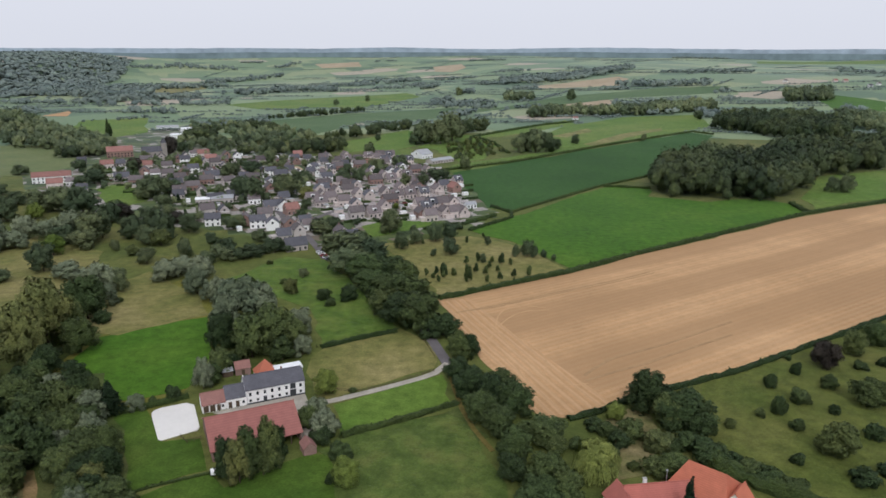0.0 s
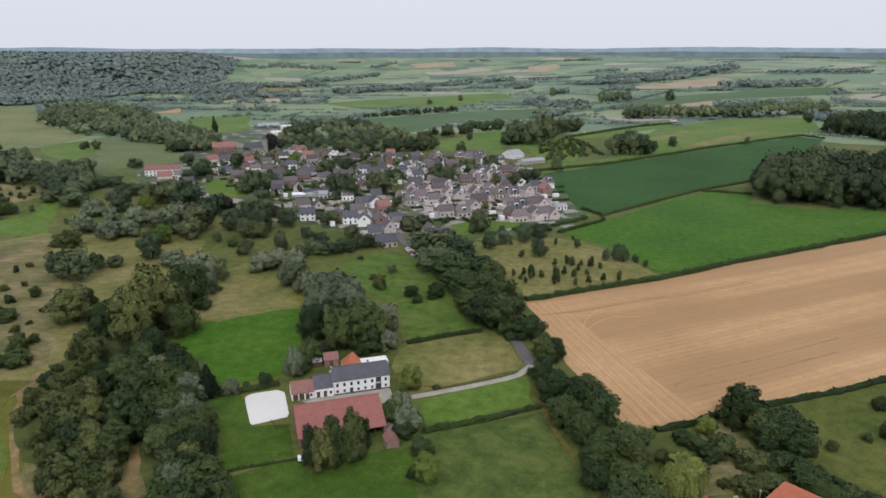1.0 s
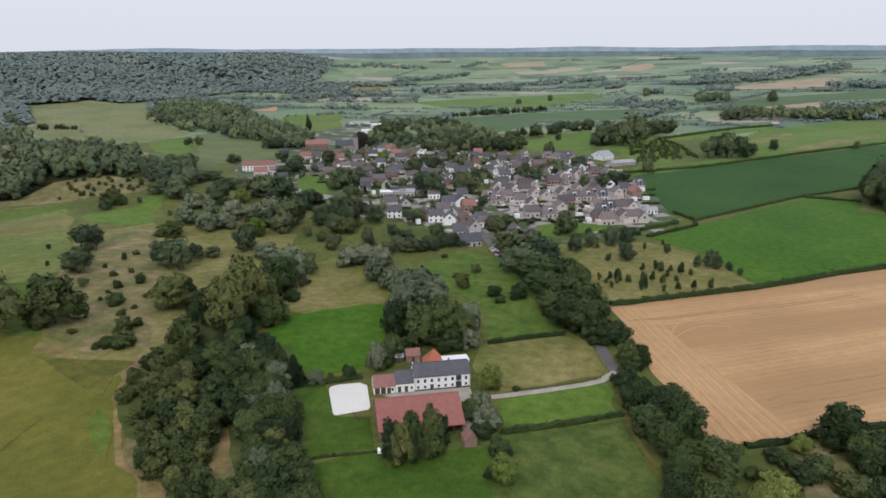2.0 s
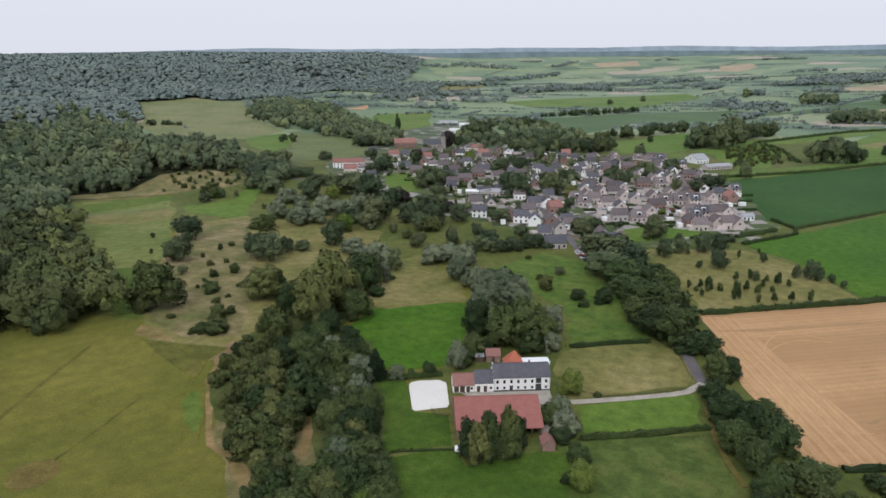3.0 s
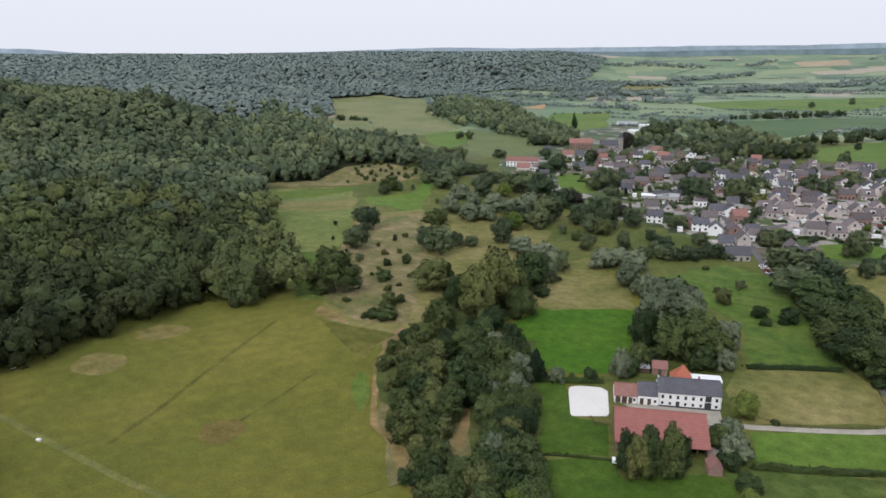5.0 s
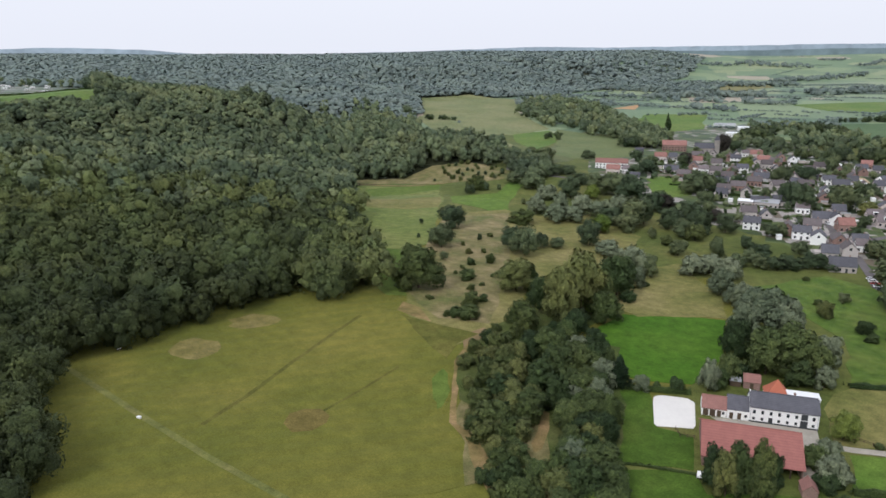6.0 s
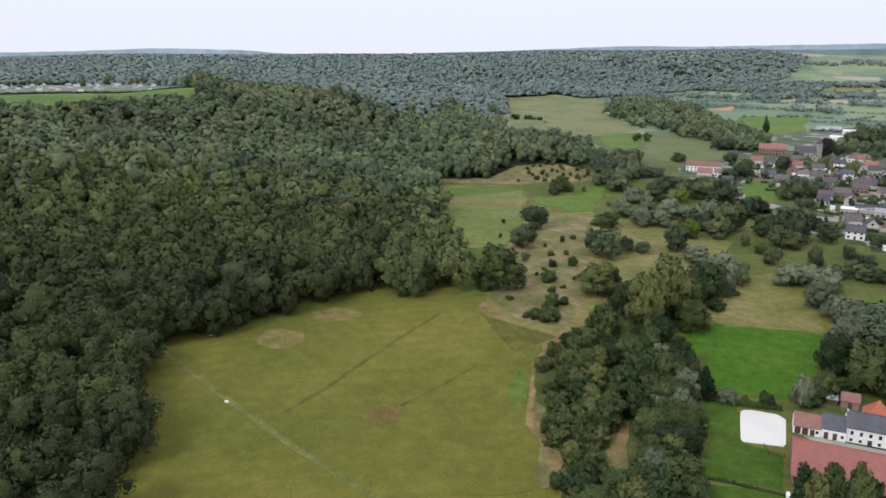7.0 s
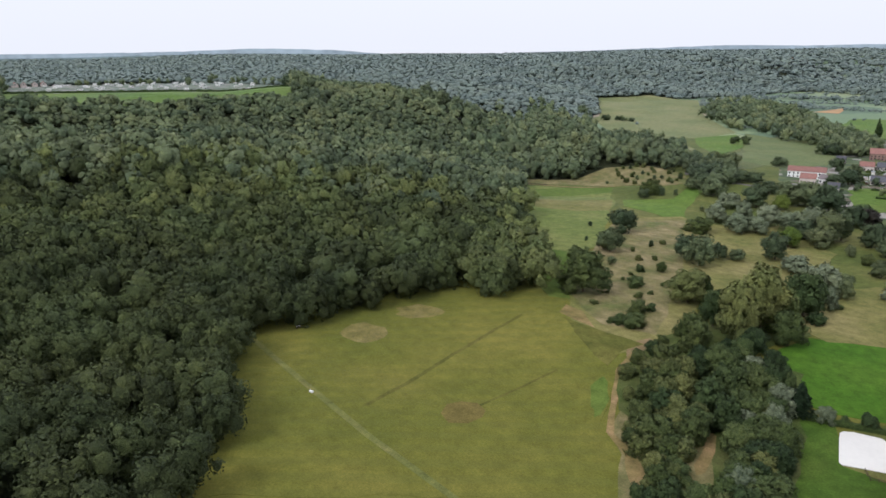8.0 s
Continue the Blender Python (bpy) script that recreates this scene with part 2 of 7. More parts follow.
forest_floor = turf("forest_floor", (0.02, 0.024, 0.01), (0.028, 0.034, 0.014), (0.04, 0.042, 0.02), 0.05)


def plots(name, stops, size, sheen=0.3):
    """Small plots side by side: lawn, beds, paving, bare soil."""
    m, n, l, p = material(name, 0.9, 0.2)
    # haze veil laid on as a bluish sheen, strongest at low angles
    p.inputs["Sheen Weight"].default_value, p.inputs["Sheen Roughness"].default_value, p.inputs["Sheen Tint"].default_value = sheen, 0.22, (0.76, 0.87, 1.0, 1)
    at = n.new("ShaderNodeNewGeometry").outputs["Position"]
    v = n.new("ShaderNodeTexVoronoi")
    v.distance = "CHEBYCHEV"
    v.inputs["Scale"].default_value, v.inputs["Randomness"].default_value = 1 / size, 0.85
    mp = n.new("ShaderNodeMapping")
    mp.inputs["Rotation"].default_value = (0, 0, radians(-25))
    l.new(at, mp.inputs["Vector"])
    l.new(mp.outputs[0], v.inputs["Vector"])
    sep = n.new("ShaderNodeSeparateColor")
    l.new(v.outputs["Color"], sep.inputs[0])
    r = n.new("ShaderNodeValToRGB")
    r.color_ramp.interpolation = "CONSTANT"
    while len(r.color_ramp.elements) < len(stops):
        r.color_ramp.elements.new(0.5)
    for el, (k, c) in zip(r.color_ramp.elements, stops):
        el.position, el.color = k, (*c, 1)
    l.new(sep.outputs[0], r.inputs["Fac"])
    fine = ramp_node(n, l, noise_node(n, l, at, 0.9, 5, 0.7), ((0.3, (0.6, 0.62, 0.6)), (0.7, (1.35, 1.3, 1.3))))
    l.new(mix_node(n, l, 0.9, r.outputs["Color"], fine, "MULTIPLY"), p.inputs["Base Color"])
    return m


garden = plots("garden_plots", ((0.0, (0.06, 0.09, 0.026)), (0.3, (0.09, 0.12, 0.036)), (0.55, (0.04, 0.062, 0.02)), (0.7, (0.3, 0.28, 0.26)), (0.86, (0.15, 0.125, 0.09))), 11)
paving = plots("estate_plots", ((0.0, (0.34, 0.31, 0.3)), (0.36, (0.08, 0.11, 0.034)), (0.55, (0.42, 0.39, 0.37)), (0.72, (0.05, 0.07, 0.024)), (0.86, (0.22, 0.19, 0.18))), 8)
worn = turf("worn_track", (0.13, 0.145, 0.042), (0.158, 0.165, 0.05), (0.195, 0.185, 0.068), 0.08)
dark_grass = turf("rank_grass", (0.094, 0.101, 0.022), (0.118, 0.117, 0.027), (0.152, 0.141, 0.037), 0.08)
brown_grass = turf("brown_grass", (0.112, 0.096, 0.026), (0.14, 0.115, 0.033), (0.168, 0.134, 0.042), 0.1)
bleached = turf("bleached_grass", (0.15, 0.136, 0.042), (0.185, 0.16, 0.055), (0.22, 0.185, 0.074), 0.16, bump=0.5)
asphalt = plain("asphalt", (0.125, 0.112, 0.115), 0.85, 0.3, 0.8, 0.25)
gravel = plain("gravel", (0.36, 0.33, 0.28), 0.9, 0.2, 1.5, 0.25)
sand_yard = plain("pale_sand", (0.46, 0.36, 0.25), 0.95, 0.1, 0.8, 0.2)
brick_court = plain("court_brick", (0.36, 0.17, 0.12), 0.9, 0.2, 1.5, 0.2)
arena_sand = plain("arena_sand", (0.7, 0.675, 0.64), 0.9, 0.2, 0.6, 0.06)
bark = plain("bark", (0.09, 0.07, 0.05), 0.95, 0.1, 3.0, 0.4, 0.6)
oak_leaf = foliage("oak_leaves", (0.052, 0.085, 0.037), (0.082, 0.122, 0.048), (0.13, 0.17, 0.064))
willow_leaf = foliage("willow_leaves", (0.155, 0.196, 0.125), (0.2, 0.242, 0.156), (0.252, 0.29, 0.192), stands=0.0, uneven=0.8)
ash_leaf = foliage("ash_leaves", (0.086, 0.13, 0.05), (0.118, 0.164, 0.06), (0.155, 0.198, 0.074))
olive_leaf = foliage("olive_leaves", (0.125, 0.15, 0.056), (0.168, 0.192, 0.07), (0.21, 0.23, 0.086), uneven=0.85)
copper_leaf = foliage("copper_beech_leaves", (0.06, 0.052, 0.046), (0.082, 0.07, 0.06), (0.1, 0.086, 0.07))
bright_leaf = foliage("lime_leaves", (0.12, 0.195, 0.042), (0.17, 0.24, 0.052), (0.23, 0.285, 0.07), stands=0.0, uneven=0.85)
weeper_leaf = foliage("weeping_willow_leaves", (0.15, 0.2, 0.05), (0.2, 0.25, 0.062), (0.26, 0.3, 0.085), stands=0.0, uneven=0.75)
fir_leaf = foliage("fir_needles", (0.014, 0.03, 0.016), (0.02, 0.04, 0.02), (0.03, 0.055, 0.025))
wood_leaf = foliage("woodland_leaves", (0.066, 0.086, 0.038), (0.126, 0.158, 0.064), (0.205, 0.242, 0.092), False, 0.03, 0.9)
# middle-distance trees: bluish haze mixed into the leaf green
mid_haze_leaf = foliage("mid_haze_leaves", (0.088, 0.119, 0.07), (0.142, 0.182, 0.101), (0.205, 0.245, 0.13), False, 0.06, 0.8)
# far woods: distance haze put into the colour, paler, bluer, less mottled
far_haze_leaf = foliage("far_haze_leaves", (0.12, 0.155, 0.146), (0.15, 0.19, 0.172), (0.185, 0.23, 0.2), False, 0.18, 0.3, 0.25)
grove_leaf = foliage("grove_leaves", (0.05, 0.076, 0.04), (0.076, 0.106, 0.052), (0.112, 0.143, 0.066), False, 0.05)
shrub_leaf = foliage("shrub_leaves", (0.092, 0.126, 0.044), (0.132, 0.166, 0.06), (0.185, 0.21, 0.082))
# oaks and bushes beyond 345 m: haze put into a lighter, bluer green
far_oak_haze_leaf = foliage("far_oak_haze_leaves", (0.078, 0.114, 0.064), (0.124, 0.166, 0.09), (0.185, 0.226, 0.118))
hedge_leaf = foliage("hedge_leaves", (0.038, 0.065, 0.022), (0.052, 0.085, 0.027), (0.078, 0.11, 0.034))


# ---- building blocks ----
def mesh_from(name, verts, polys, mats, index=None, smooth=False, tone=None, turned=None):
    """A mesh of equal-sided polygons from arrays."""
    me = bpy.data.meshes.new(name)
    verts, polys = np.asarray(verts, np.float32), np.asarray(polys, np.int32)
    count, side = polys.shape
    me.vertices.add(len(verts))
    me.vertices.foreach_set("co", verts.ravel())
    me.loops.add(count * side)
    me.loops.foreach_set("vertex_index", polys.ravel())
    me.polygons.add(count)
    me.polygons.foreach_set("loop_start", np.arange(0, count * side, side, dtype=np.int32))
    if index is not None:
        me.polygons.foreach_set("material_index", np.asarray(index, np.int32))
    me.polygons.foreach_set("use_smooth", np.full(count, smooth))
    for m in mats:
        me.materials.append(m)
    if tone is not None:
        me.attributes.new("tone", "FLOAT", "FACE").data.foreach_set("value", np.asarray(tone, np.float32))
    me.update(calc_edges=True)
    me.validate()
    if turned is not None:
        me.normals_split_custom_set_from_vertices(np.asarray(turned, np.float32))
    return me


def part(name, bm, mat, parent, label="", smooth=False):
    """Links a bmesh as one mesh object under a thing or a part."""
    me = bpy.data.meshes.new(name)
    bm.to_mesh(me)
    bm.free()
    for m in mat if isinstance(mat, (list, tuple)) else (mat,):
        me.materials.append(m)
    if smooth:
        me.polygons.foreach_set("use_smooth", [True] * len(me.polygons))
    ob = new(name, me)
    ob.parent = parent
    return tagged(ob, label)


def box(bm, x0, x1, y0, y1, z0, z1, mat=0):
    v = [bm.verts.new((x, y, z)) for z in (z0, z1) for y in (y0, y1) for x in (x0, x1)]
    for f in ((0, 2, 3, 1), (4, 5, 7, 6), (0, 1, 5, 4), (2, 6, 7, 3), (0, 4, 6, 2), (1, 3, 7, 5)):
        bm.faces.new([v[i] for i in f]).material_index = mat
    return v


def inside(poly, x, y):
    """Which points lie in the polygon."""
    r = np.zeros(np.shape(x), bool)
    for (ax, ay), (bx, by) in zip(poly, poly[1:] + poly[:1]):
        if ay != by:
            r ^= ((ay > y) != (by > y)) & (x < (bx - ax) * (y - ay) / (by - ay) + ax)
    return r


# ---- the ground: one sheet to the horizon, and the fields that lie on it ----
FIELDS = []


def ragged(corners, size):
    """An outline with the small irregular bends of a grown edge."""
    out = []
    for (ax, ay), (bx, by) in zip(corners, corners[1:] + corners[:1]):
        d = math.hypot(bx - ax, by - ay)
        far = math.hypot(ax, ay)
        n = max(1, int(d / max(6, 0.03 * far)))
        for k in range(n):
            x, y = ax + (bx - ax) * k / n, ay + (by - ay) * k / n
            s = size * min(3.0, max(1.0, far / 300))
            v = noise.noise_vector((x * 0.09, y * 0.09, 3.7))
            out.append((x + v.x * s, y + v.y * s))
    return out


def field(name, mat, corners, label, rise=0.12):
    FIELDS.append((name, mat, ragged(corners, 2.6) if rise == 0.12 else corners, label, rise))


def ribbon(points, width):
    """The outline of a strip along a line."""
    p = [Vector(q) for q in points]
    left, right = [], []
    for i, q in enumerate(p):
        d = (p[min(i + 1, len(p) - 1)] - p[max(i - 1, 0)]).normalized()
        s = Vector((-d.y, d.x)) * width / 2
        left.append(tuple(q + s))
        right.append(tuple(q - s))
    return left + right[::-1]


field("stubble_field", stubble, [(-2, 304), (63, 344), (107, 377), (187, 433), (253, 479), (337, 519), (426, 565), (193.5, 284.3), (167.6, 267.9), (134.5, 247.6), (105.7, 230.3), (81.5, 218.6), (72.5, 214.4), (59.2, 207.5), (48.3, 199.8), (38.6, 195.4), (33, 196), (29, 200), (14, 245)], "harvested golden stubble field with tractor lines")
field("grass_field", vivid, [(18, 437), (48, 477), (138, 592), (178, 592), (167, 552), (204, 529), (249, 541), (265, 519), (261, 489), (190, 440), (109, 383), (68, 354), (49, 400)], "lush green mown grass field beside a wood")
field("crop_field", crop, [(10, 667), (68, 726), (189, 845), (356, 1003), (372, 966), (222, 686), (192, 649), (135, 597), (50, 496), (35, 507), (25, 564)], "dark green root crop field")
field("grass_strip", pasture, [(2, 687), (72, 738), (193, 865), (361, 1026), (372, 1057), (200, 897), (86, 783), (9, 717)], "light green grass strip along a hedge")
field("pasture", pasture, [(83, 848), (188, 1089), (314, 1243), (455, 1272), (417, 1077), (372, 1049), (199, 892), (91, 801)], "sloping green pasture")
field("dry_patch", dry, [(143, 956), (217, 1057), (216, 1011), (165, 950)], "bare yellowed patch in the pasture")
field("dry_patch", dry, [(177, 876), (250, 984), (330, 1066), (320, 1027), (248, 944), (185, 860)], "bare yellowed patch in the pasture")
field("pasture", pasture, [(42, 950), (206, 1196), (211, 1117), (73, 950)], "narrow green pasture")
field("orchard_meadow", dry, [(-38, 402), (16, 423), (41, 404), (60, 369), (66, 349), (-2, 309), (-14, 347)], "dry meadow planted with young fruit trees")
field("orchard_meadow", orchard_turf, [(89, 219), (136, 250), (191, 280), (218, 294), (125, 156), (81, 155), (78, 177)], "olive-green orchard meadow with scattered trees")
field("hill_stubble", pale_stubble, [(259, 2114), (561, 2336), (577, 2237), (503, 2054), (280, 2025)], "pale harvested field on the far slope")
field("hill_stubble", pale_stubble, [(187, 1422), (283, 1580), (360, 1647), (391, 1587), (346, 1472), (235, 1437)], "pale harvested field on the far slope")
field("hill_stubble", pale_stubble, [(-57, 3490), (82, 3558), (102, 3304), (35, 3094), (-40, 3204)], "pale harvested field on the far slope")
field("hill_stubble", pale_stubble, [(-676, 3773), (-463, 3904), (-419, 3656), (-609, 3585)], "pale harvested field on the far slope")
field("crop_field", leafy_crop, [(-300, 1205), (-158, 1354), (6, 1490), (110, 1452), (-25, 1229), (-137, 1171), (-166, 1052), (-203, 911)], "broad green crop field on the slope")
field("crop_field", leafy_crop, [(74, 1427), (302, 1770), (560, 1887), (740, 1851), (648, 1684), (415, 1657), (170, 1469)], "broad green crop field on the slope")
field("pasture", pasture, [(-463, 1484), (-389, 1597), (-260, 1764), (-100, 1910), (-58, 1785), (-172, 1481), (-263, 1459), (-365, 1402)], "light green pasture on the slope")
field("pasture", vivid, [(-129, 833), (-102, 933), (-46, 1027), (-34, 882), (-45, 845), (-114, 800)], "green pasture between tree rows")
field("pasture", pasture, [(-550, 1002), (-598, 1171), (-516, 1227), (-434, 1027), (-447, 943), (-529, 962)], "green paddock with a single poplar")
field("hay_field", dry, [(-992, 2388), (-947, 2744), (-731, 2190), (-725, 1876), (-806, 1935)], "pale mown hay field")
field("hay_field", stubble, [(-693, 1215), (-705, 1343), (-656, 1225)], "pale mown hay field")
field("pasture", pasture, [(1578, 3628), (2220, 3619), (1956, 3183), (1458, 3349)], "light green field on the plateau")
field("pasture", vivid, [(831, 1652), (833, 1336), (746, 1191), (698, 1257)], "green paddock behind the wood")
field("meadow", pasture, [(348, 638), (423, 661), (347, 535), (311, 525), (272, 498), (284, 539)], "rough green meadow beside the wood")
field("lawn", vivid, [(-135, 226), (-137, 257), (-102, 282), (-87, 239), (-86, 216), (-100, 208), (-115, 205)], "vivid green mown paddock")
field("lawn", lawn, [(-110, 192), (-94, 201), (-83, 181), (-71, 184), (-64, 167), (-85, 154)], "green farm paddock beside the riding arena")
field("lawn", lawn, [(-84, 152), (-63, 166), (-57, 159), (-45, 169), (-38, 175), (-33, 176), (-29, 162), (-24, 146), (-26, 138), (-73, 136)], "green lawn behind the barn")
field("paddock", dry, [(-48, 228), (-50, 240), (-46, 250), (-33, 259), (-17, 269), (-6, 252), (-1, 237), (-3, 232), (-19, 221), (-35, 210), (-40, 208)], "dry closely grazed paddock")
field("paddock", pasture, [(-36, 204), (-1, 227), (2, 212), (3, 206), (-30, 186)], "green paddock along the farm track")
field("meadow", rough, [(-29, 183), (5, 203), (15, 184), (-23, 163)], "rough grass meadow")
field("meadow", meadow, [(-109, 333), (-88, 376), (-65, 369), (-23, 281), (-19, 267), (-47, 251), (-58, 290)], "weedy green meadow beside the lane")
field("dry_meadow", dry, [(-169, 314), (-153, 345), (-115, 311), (-102, 284), (-131, 260), (-147, 263)], "yellowed rough meadow")
field("dry_meadow", dry, [(-208, 283), (-264, 372), (-252, 418), (-224, 364), (-212, 317)], "yellowed rough meadow among willows")
field("dry_meadow", dry, [(-250, 376), (-238, 389), (-213, 345), (-218, 324)], "yellowed rough meadow among willows")
field("big_meadow", olive, [(-156, 29), (-173, 39), (-189, 48), (-222, 61), (-250, 68), (-241, 89), (-236, 111), (-251, 152), (-231, 169), (-218, 191), (-199, 187), (-166, 173), (-145, 156), (-132, 140), (-106, 118)], "wide mown valley meadow with faint tracks")
field("meadow", bend_grass, [(-219, 194), (-214, 201), (-269, 254), (-270, 274), (-302, 313), (-360, 380), (-403, 424), (-428, 396), (-466, 370), (-382, 308), (-320, 262), (-275, 230)], "green meadow strip between wood and scrub")
field("pasture", pasture, [(-343, 371), (-315, 373), (-288, 365), (-320, 412), (-346, 460), (-363, 469), (-343, 426), (-353, 408), (-359, 391)], "bright green pasture at the valley bend")
field("valley_meadow", dry, [(-215, 202), (-267, 268), (-316, 337), (-303, 385), (-267, 372), (-201, 278), (-160, 212), (-160, 198), (-164, 175), (-197, 187)], "dry yellowish grass on the valley side")
field("dry_meadow", dry, [(-299, 374), (-266, 392), (-231, 398), (-196, 384), (-177, 335), (-184, 272), (-190, 254)], "yellowed rough meadow among willows")
field("scrub_slope", scrub, [(-218, 206), (-267, 268), (-307, 324), (-297, 378), (-211, 275), (-168, 205), (-187, 194), (-202, 198)], "dry scrubby slope with scattered bushes")
field("sand_track", scrub, [(-129.2, 142.7), (-142.2, 158.7), (-154.2, 175.7), (-167, 190.5), (-167, 200), (-160, 197), (-145, 169), (-128, 146), (-101, 126), (-105, 119)], "bare sandy strip along the stream wood")
field("bare_earth", sand, [(-158, 178), (-168, 190), (-167, 200), (-162, 198), (-156, 183), (-153, 175)], "bare reddish earth at the meadow's edge")
field("hill_meadow", hill_grass, [(-1062, 1044), (-1039, 1186), (-932, 1233), (-790, 1034), (-596, 855), (-581, 764), (-620, 746), (-777, 853), (-874, 875)], "pale meadow on the valley side")
field("pasture", pasture, [(-595, 766), (-587, 844), (-511, 759), (-453, 626), (-522, 689)], "bright green pasture on the valley side")
field("vineyard", vine, [(-509, 761), (-542, 875), (-446, 797), (-403, 706), (-387, 561), (-435, 606)], "striped green field of low rows")
field("plateau_field", pasture, [(-1091, 12), (-1092, 51), (-784, 154), (-771, 233), (-748, 284), (-675, 257), (-666, 134), (-677, 6)], "flat green field on the plateau")
field("village_green", pasture, [(-291, 571), (-286, 588), (-253, 586), (-228, 528), (-240, 494)], "small village green")
field("playing_lawn", pasture, [(-56, 447), (-17, 478), (-1, 456), (-46, 417)], "mown lawn beside the housing estate")
VILLAGE = [(-95, 395), (-50, 400), (30, 455), (40, 520), (15, 640), (-60, 720), (-150, 780), (-300, 950), (-400, 1120), (-480, 1000), (-420, 700), (-340, 560), (-300, 530), (-220, 460), (-150, 440)]
field("estate_ground", paving, [(-108, 512), (-66, 462), (-45, 468), (-20, 462), (20, 468), (22, 500), (15, 600), (-10, 700), (-60, 775), (-130, 745), (-118, 640), (-112, 560)], "paved yards and small gardens of the estate", 0.1)
field("village_street", paving, [(-112, 440), (-97, 428), (-100, 470), (-150, 545), (-190, 640), (-250, 725), (-265, 715), (-225, 630), (-165, 525), (-130, 460)], "paved yards along the village street", 0.1)
field("lane", asphalt, ribbon([(1.9, 235.7), (0.4, 241), (-1.3, 246.8), (-3.2, 253.5), (-5.1, 260), (-6.9, 265.9), (-14, 284), (-21, 303), (-31, 325), (-42, 346), (-55, 361), (-66, 372), (-72, 389), (-85, 420), (-101, 443), (-115, 482), (-150, 540), (-170, 600), (-205, 650), (-240, 700)], 4.2), "narrow grey asphalt lane leading to the village", 0.16)
field("estate_street", asphalt, ribbon([(-101, 443), (-80, 490), (-50, 506), (-20, 520), (12, 530)], 5.0), "grey street through the housing estate", 0.18)
field("estate_street", asphalt, ribbon([(-85, 535), (-60, 560), (-25, 585), (8, 610)], 4.5), "grey street through the housing estate", 0.18)
field("farm_track", gravel, ribbon([(1.9, 235.7), (-3, 227), (-8, 223), (-20, 215.5), (-28, 211), (-36, 206.5), (-44, 203.5)], 2.8), "pale gravel farm track", 0.17)
field("farm_yard", gravel, [(-44, 206), (-40, 202), (-37, 192), (-37, 180), (-43, 184), (-47, 192), (-52, 191), (-73, 198), (-46.5, 212.2)], "gravel yard between farmhouse and barn", 0.14)
field("riding_arena", arena_sand, [(-91.8, 199.3), (-90.1, 201.1), (-83.5, 204.4), (-80.4, 203.1), (-74.1, 189.6), (-73.9, 187.5), (-82.7, 181.4), (-83.8, 182.0), (-90.5, 194.3), (-92.0, 197.6)], "white sand riding arena", 0.18)
field("meadow_path", worn, ribbon([(-246, 70), (-195, 73.5), (-162, 76.5), (-126, 82), (-100, 84)], 2.2), "worn footpath across the meadow", 0.15)
field("grass_line", dark_grass, ribbon([(-178, 84), (-182, 94), (-189, 112), (-196, 129), (-204, 152), (-210, 172)], 1.6), "strip of rank grass in the meadow", 0.16)
field("grass_line", dark_grass, ribbon([(-159, 102), (-161, 113), (-163, 124), (-167, 153)], 0.9), "strip of rank grass in the meadow", 0.16)
field("brown_ring", brown_grass, [(-163, 102), (-167, 107), (-166.5, 112), (-163, 116), (-158, 115.5), (-155, 112), (-154, 106), (-157, 101)], "round brownish patch in the meadow", 0.14)
field("green_patch", lush, [(-143.5, 153.6), (-140.6, 149.5), (-137.2, 144.8), (-137.4, 142.6), (-141.5, 145.6), (-144.2, 146.3), (-148.2, 150.9), (-152.7, 155.5), (-154.3, 159.8), (-154.6, 162.3), (-151.2, 161.0), (-147.9, 157.7)], "lush green patch in the meadow", 0.12)
field("dry_patch", bleached, [(-223.4, 116.2), (-220.6, 113.3), (-219.4, 108.5), (-220.1, 104.3), (-223.4, 101.8), (-229.2, 99.9), (-233.3, 100.2), (-236.4, 104.0), (-238.5, 107.9), (-237.7, 113.1), (-233.0, 114.9), (-228.4, 117.8)], "bleached brownish patch beside the wood", 0.13)
field("dry_patch", bleached, [(-230.5, 147.4), (-228.5, 143.9), (-228.4, 139.4), (-230.3, 134.4), (-232.1, 130.4), (-238.5, 127.7), (-240.3, 130.9), (-244.8, 131.2), (-243.8, 136.3), (-243.5, 142.2), (-238.9, 145.0), (-234.4, 147.1)], "bleached brownish patch beside the wood", 0.13)
field("footpath", brown_grass, ribbon([(1.7, 232.1), (4.1, 215.7), (6.5, 200.8), (9.6, 189.1), (14.6, 176.8)], 1.6), "trodden earth path along the trees", 0.15)
field("plateau_field", pasture, [(-925, 8), (-780, 150), (-765, 235), (-745, 290), (-760, 320), (-805, 305), (-835, 200), (-865, 115)], "flat green field on the plateau", 0.13)
field("campsite", garden, [(-915, 15), (-862, 115), (-833, 200), (-800, 300), (-1000, 380), (-1150, 380), (-1330, 240), (-1330, 20)], "campsite lawn on the plateau", 0.12)
field("stubble_headland", headland, [(-1, 302), (12, 307), (30, 262), (52, 214), (56, 207), (42, 199), (34, 197), (30, 201), (15, 245)], "stubble headland with curved tractor lines", 0.14)

field("meadow_strip", lush, [(-440, 372), (-428, 396), (-403, 424), (-393, 412), (-396, 385), (-412, 356)], "lush green strip of meadow along the wood", 0.12)
field("meadow_strip", lush, [(-219, 194), (-214, 201), (-240, 228), (-268, 254), (-279, 246), (-250, 218)], "lush green strip of meadow along the wood", 0.12)
field("pale_patch", dry, [(-400, 336), (-379, 351), (-365, 382), (-335, 350), (-342, 327), (-365, 309)], "pale dry patch in the green meadow", 0.12)
